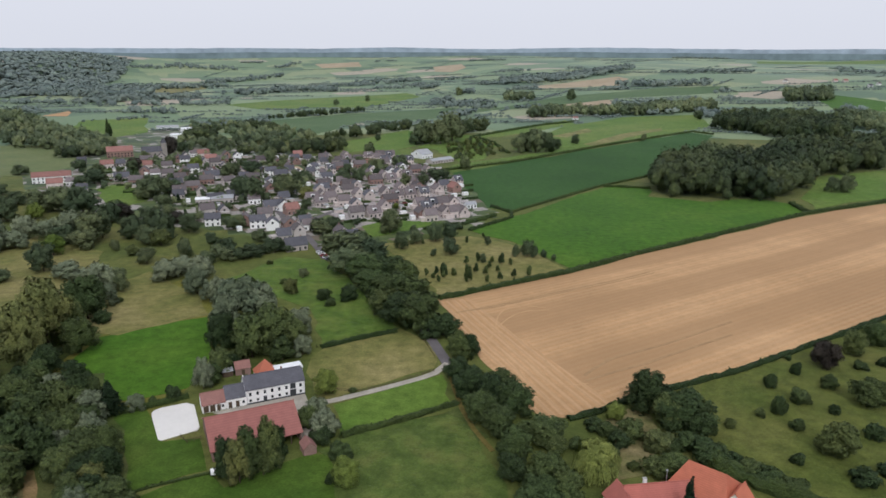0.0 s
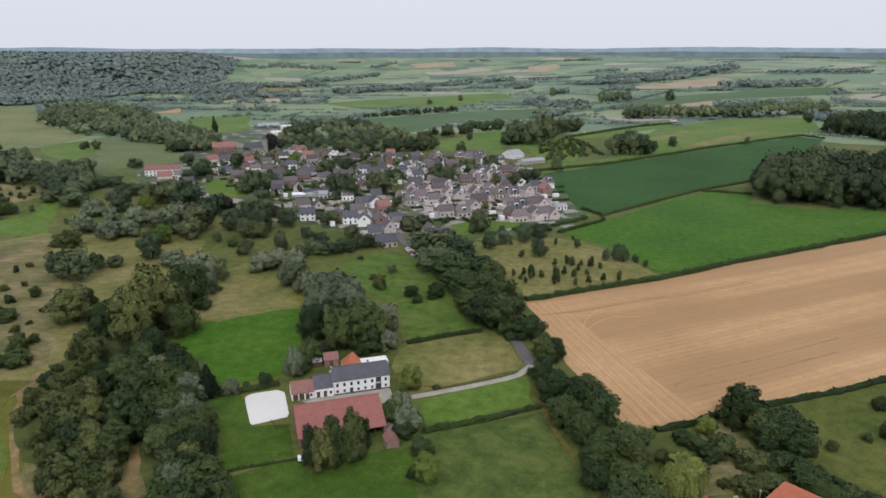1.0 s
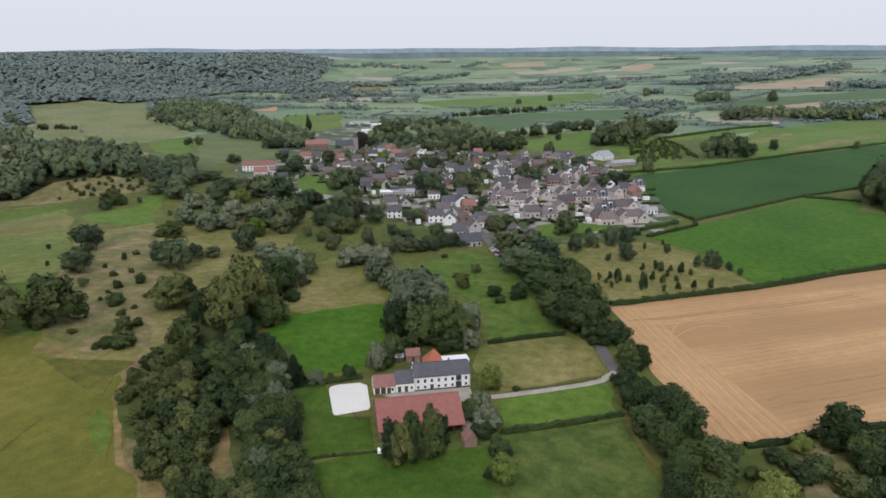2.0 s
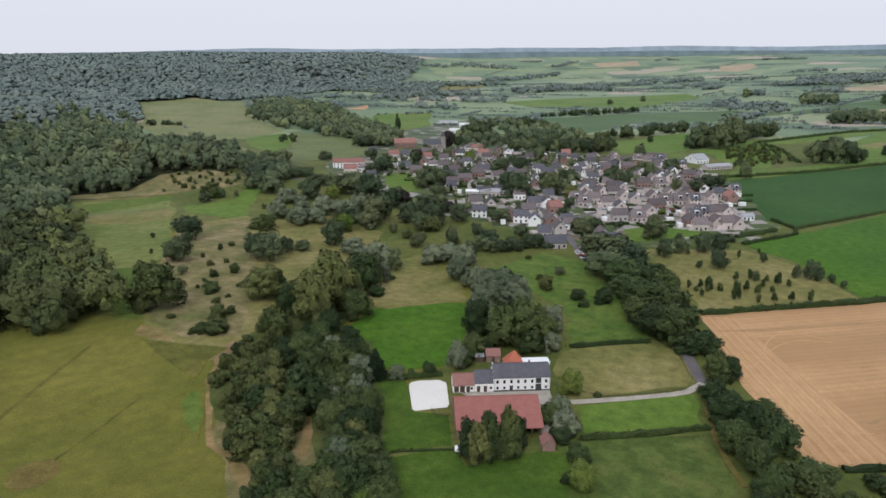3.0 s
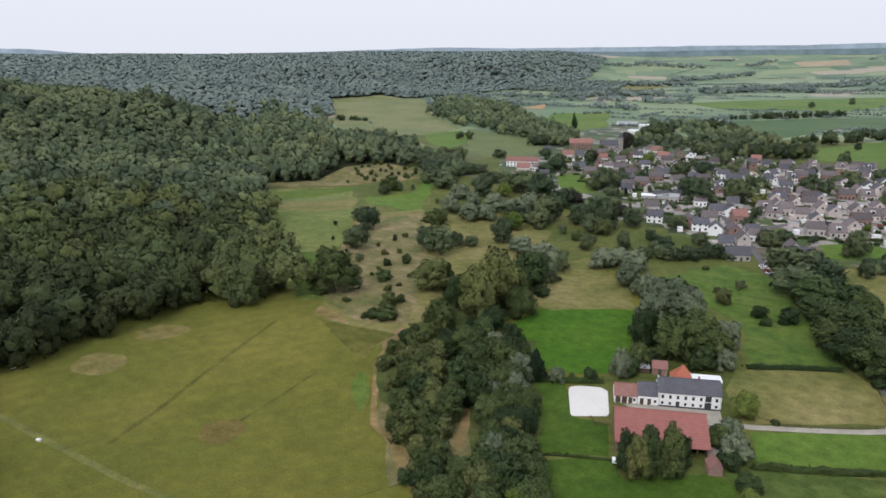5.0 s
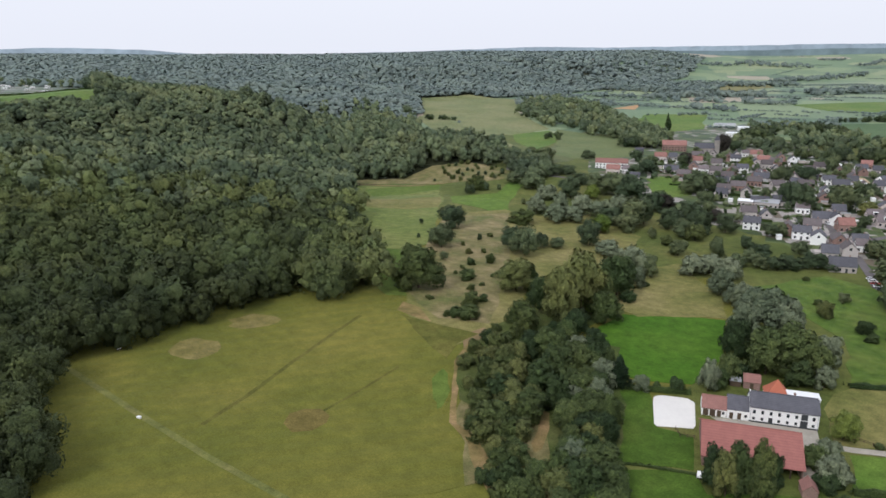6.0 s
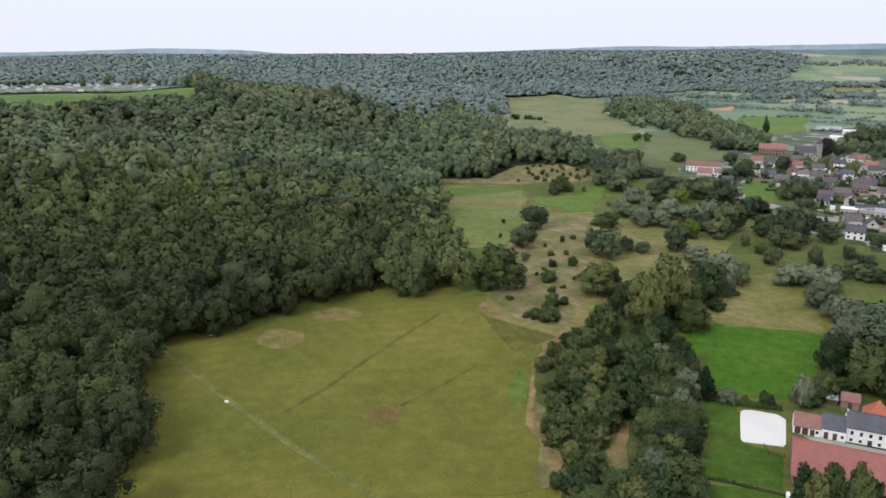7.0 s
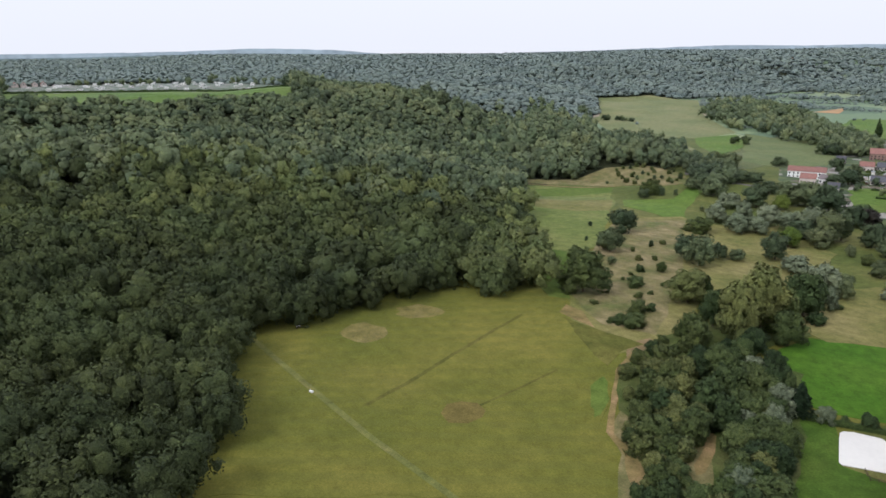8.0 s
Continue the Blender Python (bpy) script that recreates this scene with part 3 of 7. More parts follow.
field("tyre_track", pale_track, ribbon([(14.7, 289.3), (17.2, 281.3), (20.4, 271.2), (23.0, 262.9), (25.5, 255.0), (27.8, 247.7), (30.0, 240.5), (32.1, 232.7), (34.0, 225.8), (35.8, 221.1), (37.0, 218.3)], 0.6), "pale tyre track across the stubble", 0.17)
field("tyre_track", pale_track, ribbon([(46.4, 294.7), (42.1, 295.9), (37.1, 297.1), (33.7, 297.5), (30.8, 296.5), (28.1, 292.9), (25.8, 288.3), (24.2, 283.7), (23.2, 278.9), (22.5, 273.4), (22.2, 269.1)], 0.6), "pale tyre track across the stubble", 0.17)
field("tyre_track", pale_track, ribbon([(47.8, 291.8), (42.9, 291.3), (37.2, 290.1), (33.5, 287.5), (30.6, 284.3), (28.2, 281.0), (26.2, 277.4), (24.4, 273.7), (22.6, 269.1), (20.0, 261.5), (17.8, 254.9)], 0.6), "pale tyre track across the stubble", 0.17)
field("tyre_track", pale_track, ribbon([(29.5, 256.6), (31.9, 258.1), (35.3, 260.0), (39.1, 261.6), (43.6, 263.6), (49.4, 266.8), (54.2, 269.5)], 0.6), "pale tyre track across the stubble", 0.17)
field("tyre_track", pale_track, ribbon([(30.5, 259.0), (32.6, 256.3), (35.1, 252.3), (37.0, 247.4), (38.3, 242.3), (38.7, 237.9), (38.4, 233.8), (37.2, 229.3), (36.0, 225.8)], 0.6), "pale tyre track across the stubble", 0.17)
field("tyre_track", pale_track, ribbon([(9.3, 284.5), (11.8, 278.3), (15.4, 269.0), (19.6, 256.8), (23.8, 243.9), (27.1, 232.3), (29.5, 222.7), (30.4, 217.0), (30.5, 213.9)], 0.6), "pale tyre track across the stubble", 0.17)
field("tyre_track", pale_track, ribbon([(31.0, 242.2), (32.7, 237.8), (34.8, 232.1), (36.0, 226.2), (37.5, 221.2), (40.0, 219.0), (43.1, 218.4), (47.3, 219.0), (50.8, 219.9)], 0.6), "pale tyre track across the stubble", 0.17)
field("tyre_track", dark_track, ribbon([(6.0, 288.0), (14.0, 292.0), (25.7, 298.2), (39.6, 306.6), (55.0, 316.1), (71.7, 325.4), (87.4, 334.3), (100.4, 342.8), (109.3, 349.0)], 1.0), "dark tyre track across the stubble", 0.17)
field("tyre_track", dark_track, ribbon([(12.1, 290.5), (17.0, 292.2), (25.5, 296.1), (38.9, 304.2), (54.7, 313.8), (71.1, 322.9), (86.8, 331.8), (100.8, 340.7), (110.8, 347.4)], 0.8), "dark tyre track across the stubble", 0.17)
field("tyre_track", dark_track, ribbon([(50.6, 226.0), (55.4, 231.9), (61.8, 238.8), (67.6, 242.8), (73.9, 246.2), (79.9, 249.4), (88.8, 254.7), (107.3, 267.0), (123.9, 278.2)], 1.2), "dark tyre track across the stubble", 0.17)
field("tyre_track", dark_track, ribbon([(50.5, 222.1), (55.7, 225.2), (62.4, 229.2), (68.7, 232.5), (74.8, 235.8), (78.7, 238.4), (85.1, 242.8), (102.2, 253.7), (118.1, 263.7)], 1.2), "dark tyre track across the stubble", 0.17)
field("scrub_ground", scrub, [(-160, 196), (-153, 174), (-132, 149), (-108, 137), (-92, 124), (-80, 130), (-95, 149), (-115, 168), (-137, 191), (-152, 203)], "rough dry grass below the scrub", 0.12)
field("sandy_strip", bare_strip, [(-162.5, 188), (-156, 169.5), (-141, 151.7), (-129, 140.8), (-109, 126.4), (-99, 121.5), (-94, 124), (-108, 131), (-127, 142), (-139, 152), (-151, 169), (-157, 188)], "strip of dry brown grass and soil along the meadow", 0.12)

field("orchard_grass", pasture, [(-32, 855), (1, 934), (33, 977), (53, 958), (65, 868), (45, 755), (17, 733), (-6, 826)], "green orchard meadow behind the village", 0.12)
field("meadow", lush, [(3, 690), (45, 734), (66, 755), (64, 721), (43, 699), (9, 662)], "strip of pale green grass between hedges", 0.12)
field("pasture", pasture, [(-133, 890), (-91, 968), (-49, 1039), (-36, 865), (-60, 821), (-119, 803)], "green pasture between belts of trees", 0.12)
field("lawn", lush, [(-60, 818), (-37, 841), (-35, 783), (-54, 773)], "pale lawn behind the houses", 0.12)
field("valley_road", asphalt, ribbon([(-240, 470), (-300, 525), (-343, 512), (-366, 500), (-392, 502), (-440, 570)], 4.5), "grey valley road", 0.16)
field("footpath", sand, ribbon([(-468, 378), (-446, 390), (-428, 402), (-415, 416), (-404, 430), (-390, 442), (-380, 455), (-373, 474), (-366, 498)], 1.8), "pale footpath along the wood", 0.17)
field("meadow", weedy, [(-38.0, 180.0), (-25.0, 188.0), (0.0, 199.0), (6.0, 195.0), (12.0, 179.0), (17.0, 160.0), (19.0, 148.0), (-23.0, 139.0), (-25.0, 150.0), (-29.0, 162.0), (-32.0, 174.0)], "weedy green meadow below the farm track", 0.12)
field("dry_corner", scrub, [(51, 195), (60, 202), (66, 200), (66, 189), (62, 178), (58, 166), (47, 163), (51, 173), (50, 181)], "dry brownish grass between the corner bushes", 0.13)
field("low_rows", vine_rows, [(-587.0, 865.0), (-499.0, 837.0), (-405.0, 786.0), (-367.0, 676.0), (-379.0, 617.0), (-419.0, 620.0)], "pale green slope with low planted rows", 0.12)
field("grassy_bank", scrub, [(-420, 418), (-452, 392), (-470, 380), (-484, 392), (-452, 426), (-455, 465), (-441, 500), (-404, 503), (-368, 480), (-375, 455), (-394, 434)], "rough grassy bank below the hanging wood", 0.12)
field("pasture", hill_grass, [(-877, 862), (-885, 901), (-659, 786), (-496, 651), (-498, 607), (-666, 706)], "pale grass below the hill meadow", 0.12)
field("rank_grass", dark_grass, [(-200, 186), (-185, 179), (-160, 170), (-164, 182), (-165, 194), (-180, 190), (-190, 188)], "triangle of rank olive grass beside the meadow", 0.12)
field("bare_earth", bare_strip, [(-205, 187), (-194, 188), (-186, 190), (-199, 196), (-209, 194)], "patch of bare brown soil on the slope", 0.12)
field("sandy_yard", sand_yard, [(-168, 705), (-146, 698), (-127, 652), (-134, 637), (-153, 663)], "pale sandy building yard between the houses", 0.2)
field("brick_court", brick_court, [(-213, 591), (-206, 593), (-194, 556), (-197, 550)], "small court paved with reddish brick", 0.2)
field("wood_floor", rough, [(-165, 201), (-164, 239), (-186, 262), (-160, 268), (-138, 261), (-140, 218), (-121, 226), (-96, 186), (-81, 156), (-67, 137), (-83, 127), (-99, 147), (-111, 166), (-114, 159), (-127, 152), (-137, 151), (-151, 165)], "rank shaded grass under the stream wood", 0.12)
field("dry_strip", bare_strip, [(-112.7, 162.4), (-113.1, 165.6), (-111.0, 165.6), (-105.6, 157.8), (-100.7, 147.1), (-101.4, 144.2), (-104.9, 147.7), (-107.7, 154.9)], "strip of tall dry grass in the stream wood", 0.13)



def lay_ground():
    from_ = [12 * 1.036 ** i for i in range(171)]
    turns = [radians(a) for a in np.arange(-66, 118, 1.25)] + [radians(a) for a in np.arange(118, 294, 8)]
    points = [Vector((0, 0))] + [Vector((-math.sin(t) * r, math.cos(t) * r)) for r in from_ for t in turns]
    edges = []
    for _, _, corners, _, _ in FIELDS:
        first = len(points)
        for (ax, ay), (bx, by) in zip(corners, corners[1:] + corners[:1]):
            steps = max(1, int(math.hypot(bx - ax, by - ay) / max(8, 0.03 * math.hypot(ax, ay))))
            points += [Vector((ax + (bx - ax) * k / steps, ay + (by - ay) * k / steps)) for k in range(steps)]
        last = len(points)
        edges += [(i, i + 1 if i + 1 < last else first) for i in range(first, last)]
    flat, _, faces, _, _, _ = geometry.delaunay_2d_cdt(points, edges, [], 0, 0.02)
    xy = np.array([(v.x, v.y) for v in flat])
    tri = np.array([f for f in faces if len(f) == 3])
    z = land(xy[:, 0], xy[:, 1])
    verts = np.column_stack((xy, z))
    mid = xy[tri].mean(axis=1)
    r = np.hypot(mid[:, 0], mid[:, 1])
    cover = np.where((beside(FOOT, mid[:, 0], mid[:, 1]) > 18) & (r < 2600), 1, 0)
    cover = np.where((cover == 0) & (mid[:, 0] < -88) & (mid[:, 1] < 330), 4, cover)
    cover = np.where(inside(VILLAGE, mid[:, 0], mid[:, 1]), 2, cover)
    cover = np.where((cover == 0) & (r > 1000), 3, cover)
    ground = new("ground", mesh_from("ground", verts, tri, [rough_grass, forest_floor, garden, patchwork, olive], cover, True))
    tagged(ground, "green valley floor and slopes of grass and farmland", "ground", kind="structure")
    taken = np.zeros(len(tri), bool)
    for name, mat, corners, label, rise in reversed(FIELDS):
        own = inside(corners, mid[:, 0], mid[:, 1]) & ~taken
        taken |= own
        if not own.any():
            continue
        mine = tri[own]
        used, inv = np.unique(mine, return_inverse=True)
        inv = inv.reshape(mine.shape)
        top = verts[used] + (0, 0, rise)
        pairs = np.sort(np.concatenate((inv[:, :2], inv[:, 1:], inv[:, ::2])), axis=1)
        rim, count = np.unique(pairs, axis=0, return_counts=True)
        rim = rim[count == 1]
        n = len(top)
        skirt = np.concatenate((np.column_stack((rim[:, 0], rim[:, 1], rim[:, 1] + n)), np.column_stack((rim[:, 0], rim[:, 1] + n, rim[:, 0] + n))))
        both = np.concatenate((top, top - (0, 0, rise + 0.1)))
        tagged(new(name, mesh_from(name, both, np.concatenate((inv, skirt)), [mat], None, False)), label, name.replace("_", " "), kind="structure")


# far plots: crop colours paled and cooled for the haze over them
patchwork = plots("far_farmland_haze", ((0.0, (0.145, 0.215, 0.11)), (0.22, (0.2, 0.262, 0.132)), (0.42, (0.1, 0.16, 0.088)), (0.6, (0.235, 0.278, 0.145)), (0.76, (0.155, 0.218, 0.115)), (0.95, (0.36, 0.31, 0.23))), 150, 0.22)
lay_ground()


# ---- trees ----
def unit_ball(level):
    bm = bmesh.new()
    bmesh.ops.create_icosphere(bm, subdivisions=level, radius=1)
    v = np.array([p.co[:] for p in bm.verts])
    f = np.array([[p.index for p in q.verts] for q in bm.faces])
    bm.free()
    return v, f


BALL = {k: unit_ball(k) for k in (1, 2)}


def crown_arrays(rng, lobes, sprays, size, level=1, core=0.86, droop=0.0):
    """Leaf sprays over a heap of lobes, and the dark twiggy heart inside each lobe. Returns vertices, triangles and the way each vertex faces."""
    c, rad = np.array([q[0] for q in lobes], float), np.array([q[1] for q in lobes], float)
    bv, bf = BALL[level]
    verts, tris, face = [], [], []
    heart = np.array((0, 0, 0.42))
    for i in range(len(c)):
        wob = 1 + 0.18 * rng.standard_normal((len(bv), 1)).clip(-1.5, 1.5)
        verts.append(bv * rad[i] * core * wob + c[i])
        tris.append(bf + i * len(bv))
        face.append(0.6 * bv + 1.9 * (verts[-1] - heart))
    base = len(c) * len(bv)
    weight = (rad[:, 0] * rad[:, 2]) ** 1.0
    pick = rng.choice(len(c), sprays * 3, p=weight / weight.sum())
    d = rng.standard_normal((sprays * 3, 3))
    d[:, 2] += 0.35
    d /= np.linalg.norm(d, axis=1)[:, None]
    p = c[pick] + d * rad[pick] * rng.uniform(0.84, 1.24, (sprays * 3, 1))
    gap = np.min(np.linalg.norm((p[:, None] - c[None]) / rad[None], axis=2) + np.where(np.arange(len(c))[None] == pick[:, None], 9, 0), axis=1)
    keep = np.where(gap > 0.9)[0][:sprays]
    p, d = p[keep], d[keep]
    n = d + 0.55 * rng.standard_normal(d.shape)
    n[:, 2] += 0.2
    n /= np.linalg.norm(n, axis=1)[:, None]
    a = np.cross(n, rng.standard_normal(n.shape))
    a /= np.linalg.norm(a, axis=1)[:, None]
    b = np.cross(n, a)
    b[:, 2] -= droop
    s = size * rng.uniform(0.6, 1.35, (len(p), 1))
    q = np.stack((p - a * s * 1.1 - b * s * 0.7, p + a * s * 1.15 - b * s * 0.55, p - a * s * 0.1 + b * s * 1.3), 1)
    q += 0.25 * size * rng.standard_normal(q.shape)
    k = base + 3 * np.arange(len(p))[:, None]
    face.append(np.repeat(0.6 * d + 0.45 * n + 1.9 * (p - heart), 3, axis=0))
    face = np.concatenate(face)
    face /= np.linalg.norm(face, axis=1)[:, None]
    return np.concatenate(verts + [q.reshape(-1, 3)]), np.concatenate(tris + [k + (0, 1, 2)]), face


def heap(rng, count, width, low, high, lobe, flat=1.0):
    """Lobes of a crown of height 1: round a middle, uneven, with one leader."""
    out = [((0, 0, (low + high) / 2), (width * 0.72, width * 0.72, (high - low) * 0.36))]
    for i in range(count):
        t, u = i * 2.4 + rng.uniform(-0.5, 0.5), (i + 0.5) / count
        z = low + (high - low) * (0.2 + 0.75 * u)
        ring = width * math.sqrt(max(0.05, 1 - ((z - (low + (high - low) * 0.42)) / ((high - low) * 0.6)) ** 2)) * rng.uniform(0.5, 1.08)
        z += rng.uniform(-0.05, 0.05)
        s = lobe * rng.uniform(0.6, 1.4)
        out.append(((math.cos(t) * ring, math.sin(t) * ring, z - s * 0.4), (s, s, s * flat)))
    return out


def trunk_mesh(bm, rng, height, thick, limbs):
    """A tapered, slightly bent stem with limbs."""
    def stem(p0, p1, r0, r1, rings=3, sides=6):
        old = None
        for k in range(rings + 1):
            f = k / rings
            c = p0.lerp(p1, f) + Vector((rng.uniform(-1, 1), rng.uniform(-1, 1), 0)) * r0 * 0.3 * (0 < k < rings)
            r = r0 + (r1 - r0) * f + (r0 * 0.5 if k == 0 and p0.z < 0 else 0)
            ring = [bm.verts.new(c + Vector((math.cos(t * 6.283 / sides) * r, math.sin(t * 6.283 / sides) * r, 0))) for t in range(sides)]
            if old:
                for i in range(sides):
                    bm.faces.new((old[i], old[(i + 1) % sides], ring[(i + 1) % sides], ring[i]))
            old = ring
        bm.faces.new(old)
    stem(Vector((0, 0, -0.06)), Vector((0, 0, height)), thick, thick * 0.45)
    for i in range(limbs):
        t, z = i * 2.4, height * (0.45 + 0.5 * i / max(1, limbs))
        stem(Vector((0, 0, z)), Vector((math.cos(t) * 0.24, math.sin(t) * 0.24, z + 0.22)), thick * 0.5, thick * 0.15, 2, 5)


def make_tree(name, rng, lobes, sprays, size, leaf, label, stem=0.45, thick=0.022, limbs=5, droop=0.0, category="tree", level=1):
    """A tree one metre high, out of sight below the ground until it is copied to its places."""
    root = new(name)
    bm = bmesh.new()
    trunk_mesh(bm, rng, stem, thick, limbs)
    part("trunk", bm, bark, root, smooth=True)
    v, f, face = crown_arrays(rng, lobes, sprays, size, level, 0.84, droop)
    crown = new("crown", mesh_from("crown", v, f, [leaf], None, True, turned=face))
    crown.parent = root
    return tagged(root, label, category)


def weeping_tree(rng, strands):
    """A weeping willow one metre high: a domed top from which long leafy strands hang almost to the ground."""
    root = new("weeping_willow")
    bm = bmesh.new()
    trunk_mesh(bm, rng, 0.6, 0.03, 6)
    part("trunk", bm, bark, root, smooth=True)
    v, f, face = crown_arrays(rng, heap(rng, 18, 0.3, 0.36, 0.98, 0.12), 1500, 0.022, 1, 0.84, 0.6)
    crown = new("crown", mesh_from("crown", v, f, [weeper_leaf], None, True, turned=face))
    crown.parent = root
    turn, start = rng.uniform(0, 6.283, strands), rng.uniform(0.5, 0.86, strands)
    clump = 0.06 * np.sin(turn * 5 + 1) + 0.05 * np.sin(turn * 9)
    reach, foot = rng.uniform(0.3, 0.5, strands) + clump, rng.uniform(0.02, 0.34, strands) + 0.12 * (np.sin(turn * 4) > 0.3)
    q, way = [], []
    for k in range(9):
        u = (k + rng.uniform(0, 0.9, strands)) / 9
        out = reach * (0.62 + 0.38 * np.sqrt(u))
        z = start + (foot - start) * u ** 1.25
        side = np.column_stack((-np.sin(turn), np.cos(turn), 0 * turn))
        forth = np.column_stack((np.cos(turn), np.sin(turn), 0 * turn))
        p = forth * out[:, None] + np.column_stack((0 * z, 0 * z, z)) + 0.008 * rng.standard_normal((strands, 3))
        wide, long = rng.uniform(0.009, 0.02, (strands, 1)), rng.uniform(0.06, 0.11, (strands, 1))
        q.append(np.stack((p + side * wide, p - side * wide, p + forth * 0.012 - np.array((0, 0, 1)) * long), 1))
        way.append(np.repeat(forth + np.array((0, 0, 0.75)) + 0.3 * rng.standard_normal((strands, 3)), 3, axis=0))
    q, way = np.concatenate(q).reshape(-1, 3), np.concatenate(way)
    curtain = new("hanging_curtain", mesh_from("hanging_curtain", q, np.arange(len(q)).reshape(-1, 3), [weeper_leaf], None, True, turned=way / np.linalg.norm(way, axis=1)[:, None]))
    curtain.parent = root
    return tagged(root, "pale yellow-green weeping willow with hanging branches", "tree")


rng = np.random.default_rng(7)
KINDS = {"oak": [], "willow": [], "lime": [], "fir": [], "poplar": [], "bush": [], "weeper": [], "sapling": [], "olive": [], "copper": []}
for i in range(6):
    leafage, words = (ash_leaf, "broad mid-green deciduous tree with a dense crown") if i in (2, 5) else (oak_leaf, "broad dark green deciduous tree with a dense crown")
    KINDS["oak"].append(make_tree("tree", rng, heap(rng, 30, 0.33, 0.04, 0.98, 0.122), 1900, 0.026, leafage, words))
for i in range(3):
    KINDS["willow"].append(make_tree("willow_tree", rng, heap(rng, 30, 0.36, 0.03, 0.98, 0.12), 2000, 0.025, willow_leaf, "silvery grey-green willow tree with a rounded crown", droop=0.3))
for i in range(2):
    KINDS["olive"].append(make_tree("tree", rng, heap(rng, 28, 0.33, 0.04, 0.98, 0.122), 1900, 0.026, olive_leaf, "tall brownish olive-green deciduous tree"))
KINDS["copper"].append(make_tree("copper_beech", rng, heap(rng, 24, 0.35, 0.04, 0.98, 0.135), 2000, 0.024, copper_leaf, "dark purplish copper beech with a round crown"))
KINDS["lime"].append(make_tree("tree", rng, heap(rng, 26, 0.36, 0.05, 0.98, 0.135), 2800, 0.022, bright_leaf, "yellow-green leafy tree with a round crown"))
KINDS["weeper"].append(weeping_tree(rng, 420))
fir = [((rng.uniform(-0.02, 0.02), rng.uniform(-0.02, 0.02), 0.1 + 0.085 * k), (0.24 * (1 - k / 11.5), 0.24 * (1 - k / 11.5), 0.09)) for k in range(11)]
KINDS["fir"].append(make_tree("fir_tree", rng, fir, 900, 0.03, fir_leaf, "dark green conical conifer", stem=0.8, limbs=0, level=1))
pop = [((rng.uniform(-0.03, 0.03), rng.uniform(-0.03, 0.03), 0.12 + 0.08 * k), (0.085 * math.sin(0.6 + k * 0.24), 0.085 * math.sin(0.6 + k * 0.24), 0.08)) for k in range(11)]
KINDS["poplar"].append(make_tree("poplar_tree", rng, pop, 900, 0.024, oak_leaf, "tall slender dark green poplar", stem=0.8, limbs=0, level=1))
for i in range(2):
    KINDS["bush"].append(make_tree("bush", rng, heap(rng, 16, 0.42, -0.1, 0.98, 0.19), 760, 0.044, oak_leaf, "dark green round bush standing in grass", stem=0.35, category="bush", level=1))
KINDS["shrub"] = [make_tree("shrub", rng, heap(rng, 14, 0.44, -0.1, 0.98, 0.19), 700, 0.046, shrub_leaf, "loose mid-green shrub standing in rough grass", stem=0.35, category="bush") for _ in range(3)]
KINDS["sapling"].append(make_tree("young_tree", rng, heap(rng, 7, 0.26, 0.2, 0.98, 0.16), 420, 0.06, oak_leaf, "small young fruit tree standing in dry grass", stem=0.5, level=1))
for kind, leaf, lobes in (("oak", far_oak_haze_leaf, 10), ("willow", willow_leaf, 11), ("bush", far_oak_haze_leaf, 7)):
    names = {"oak": ("tree", "broad dark green deciduous tree with a dense crown"), "willow": ("willow_tree", "silvery grey-green willow tree with a rounded crown"), "bush": ("bush", "dark green round bush standing in grass")}[kind]
    KINDS[kind + "_far"] = [make_tree(names[0], rng, heap(rng, lobes + 6, 0.36, 0.04, 0.99, 0.16), 640, 0.037, leaf, names[1], limbs=2, category="bush" if kind == "bush" else "tree") for _ in range(3)]
for kind in KINDS.values():
    for ob in kind:
        ob.location = (0, -30, -60)


def plant(kind, x, y, height, wide=1.0, group=""):
    """Sets a copy of a tree at its place."""
    rows = KINDS[kind + "_far" if math.hypot(x, y) > 345 and kind + "_far" in KINDS else kind]
    i = int(abs(x * 7 + y * 13)) % len(rows)
    w = height * wide * 1.02
    m = Matrix.Translation((x, y, float(land(x, y)))) @ Matrix.Rotation((x * 0.7 + y) % 6.283, 4, "Z") @ Matrix.Diagonal((w, w, height, 1))
    ob = copy_thing(rows[i], m)
    return tagged(ob, group=group) if group else ob


def scatter(rng, poly, gap):
    """Loose, even places inside an outline."""
    xs, ys = [p[0] for p in poly], [p[1] for p in poly]
    gx, gy = np.meshgrid(np.arange(min(xs), max(xs) + gap, gap), np.arange(min(ys), max(ys) + gap, gap * 0.87))
    gx = gx + (np.arange(gx.shape[0]) % 2)[:, None] * gap / 2 + rng.uniform(-0.4, 0.4, gx.shape) * gap
    gy = gy + rng.uniform(-0.4, 0.4, gy.shape) * gap
    ok = inside(poly, gx, gy)
    return gx[ok], gy[ok]


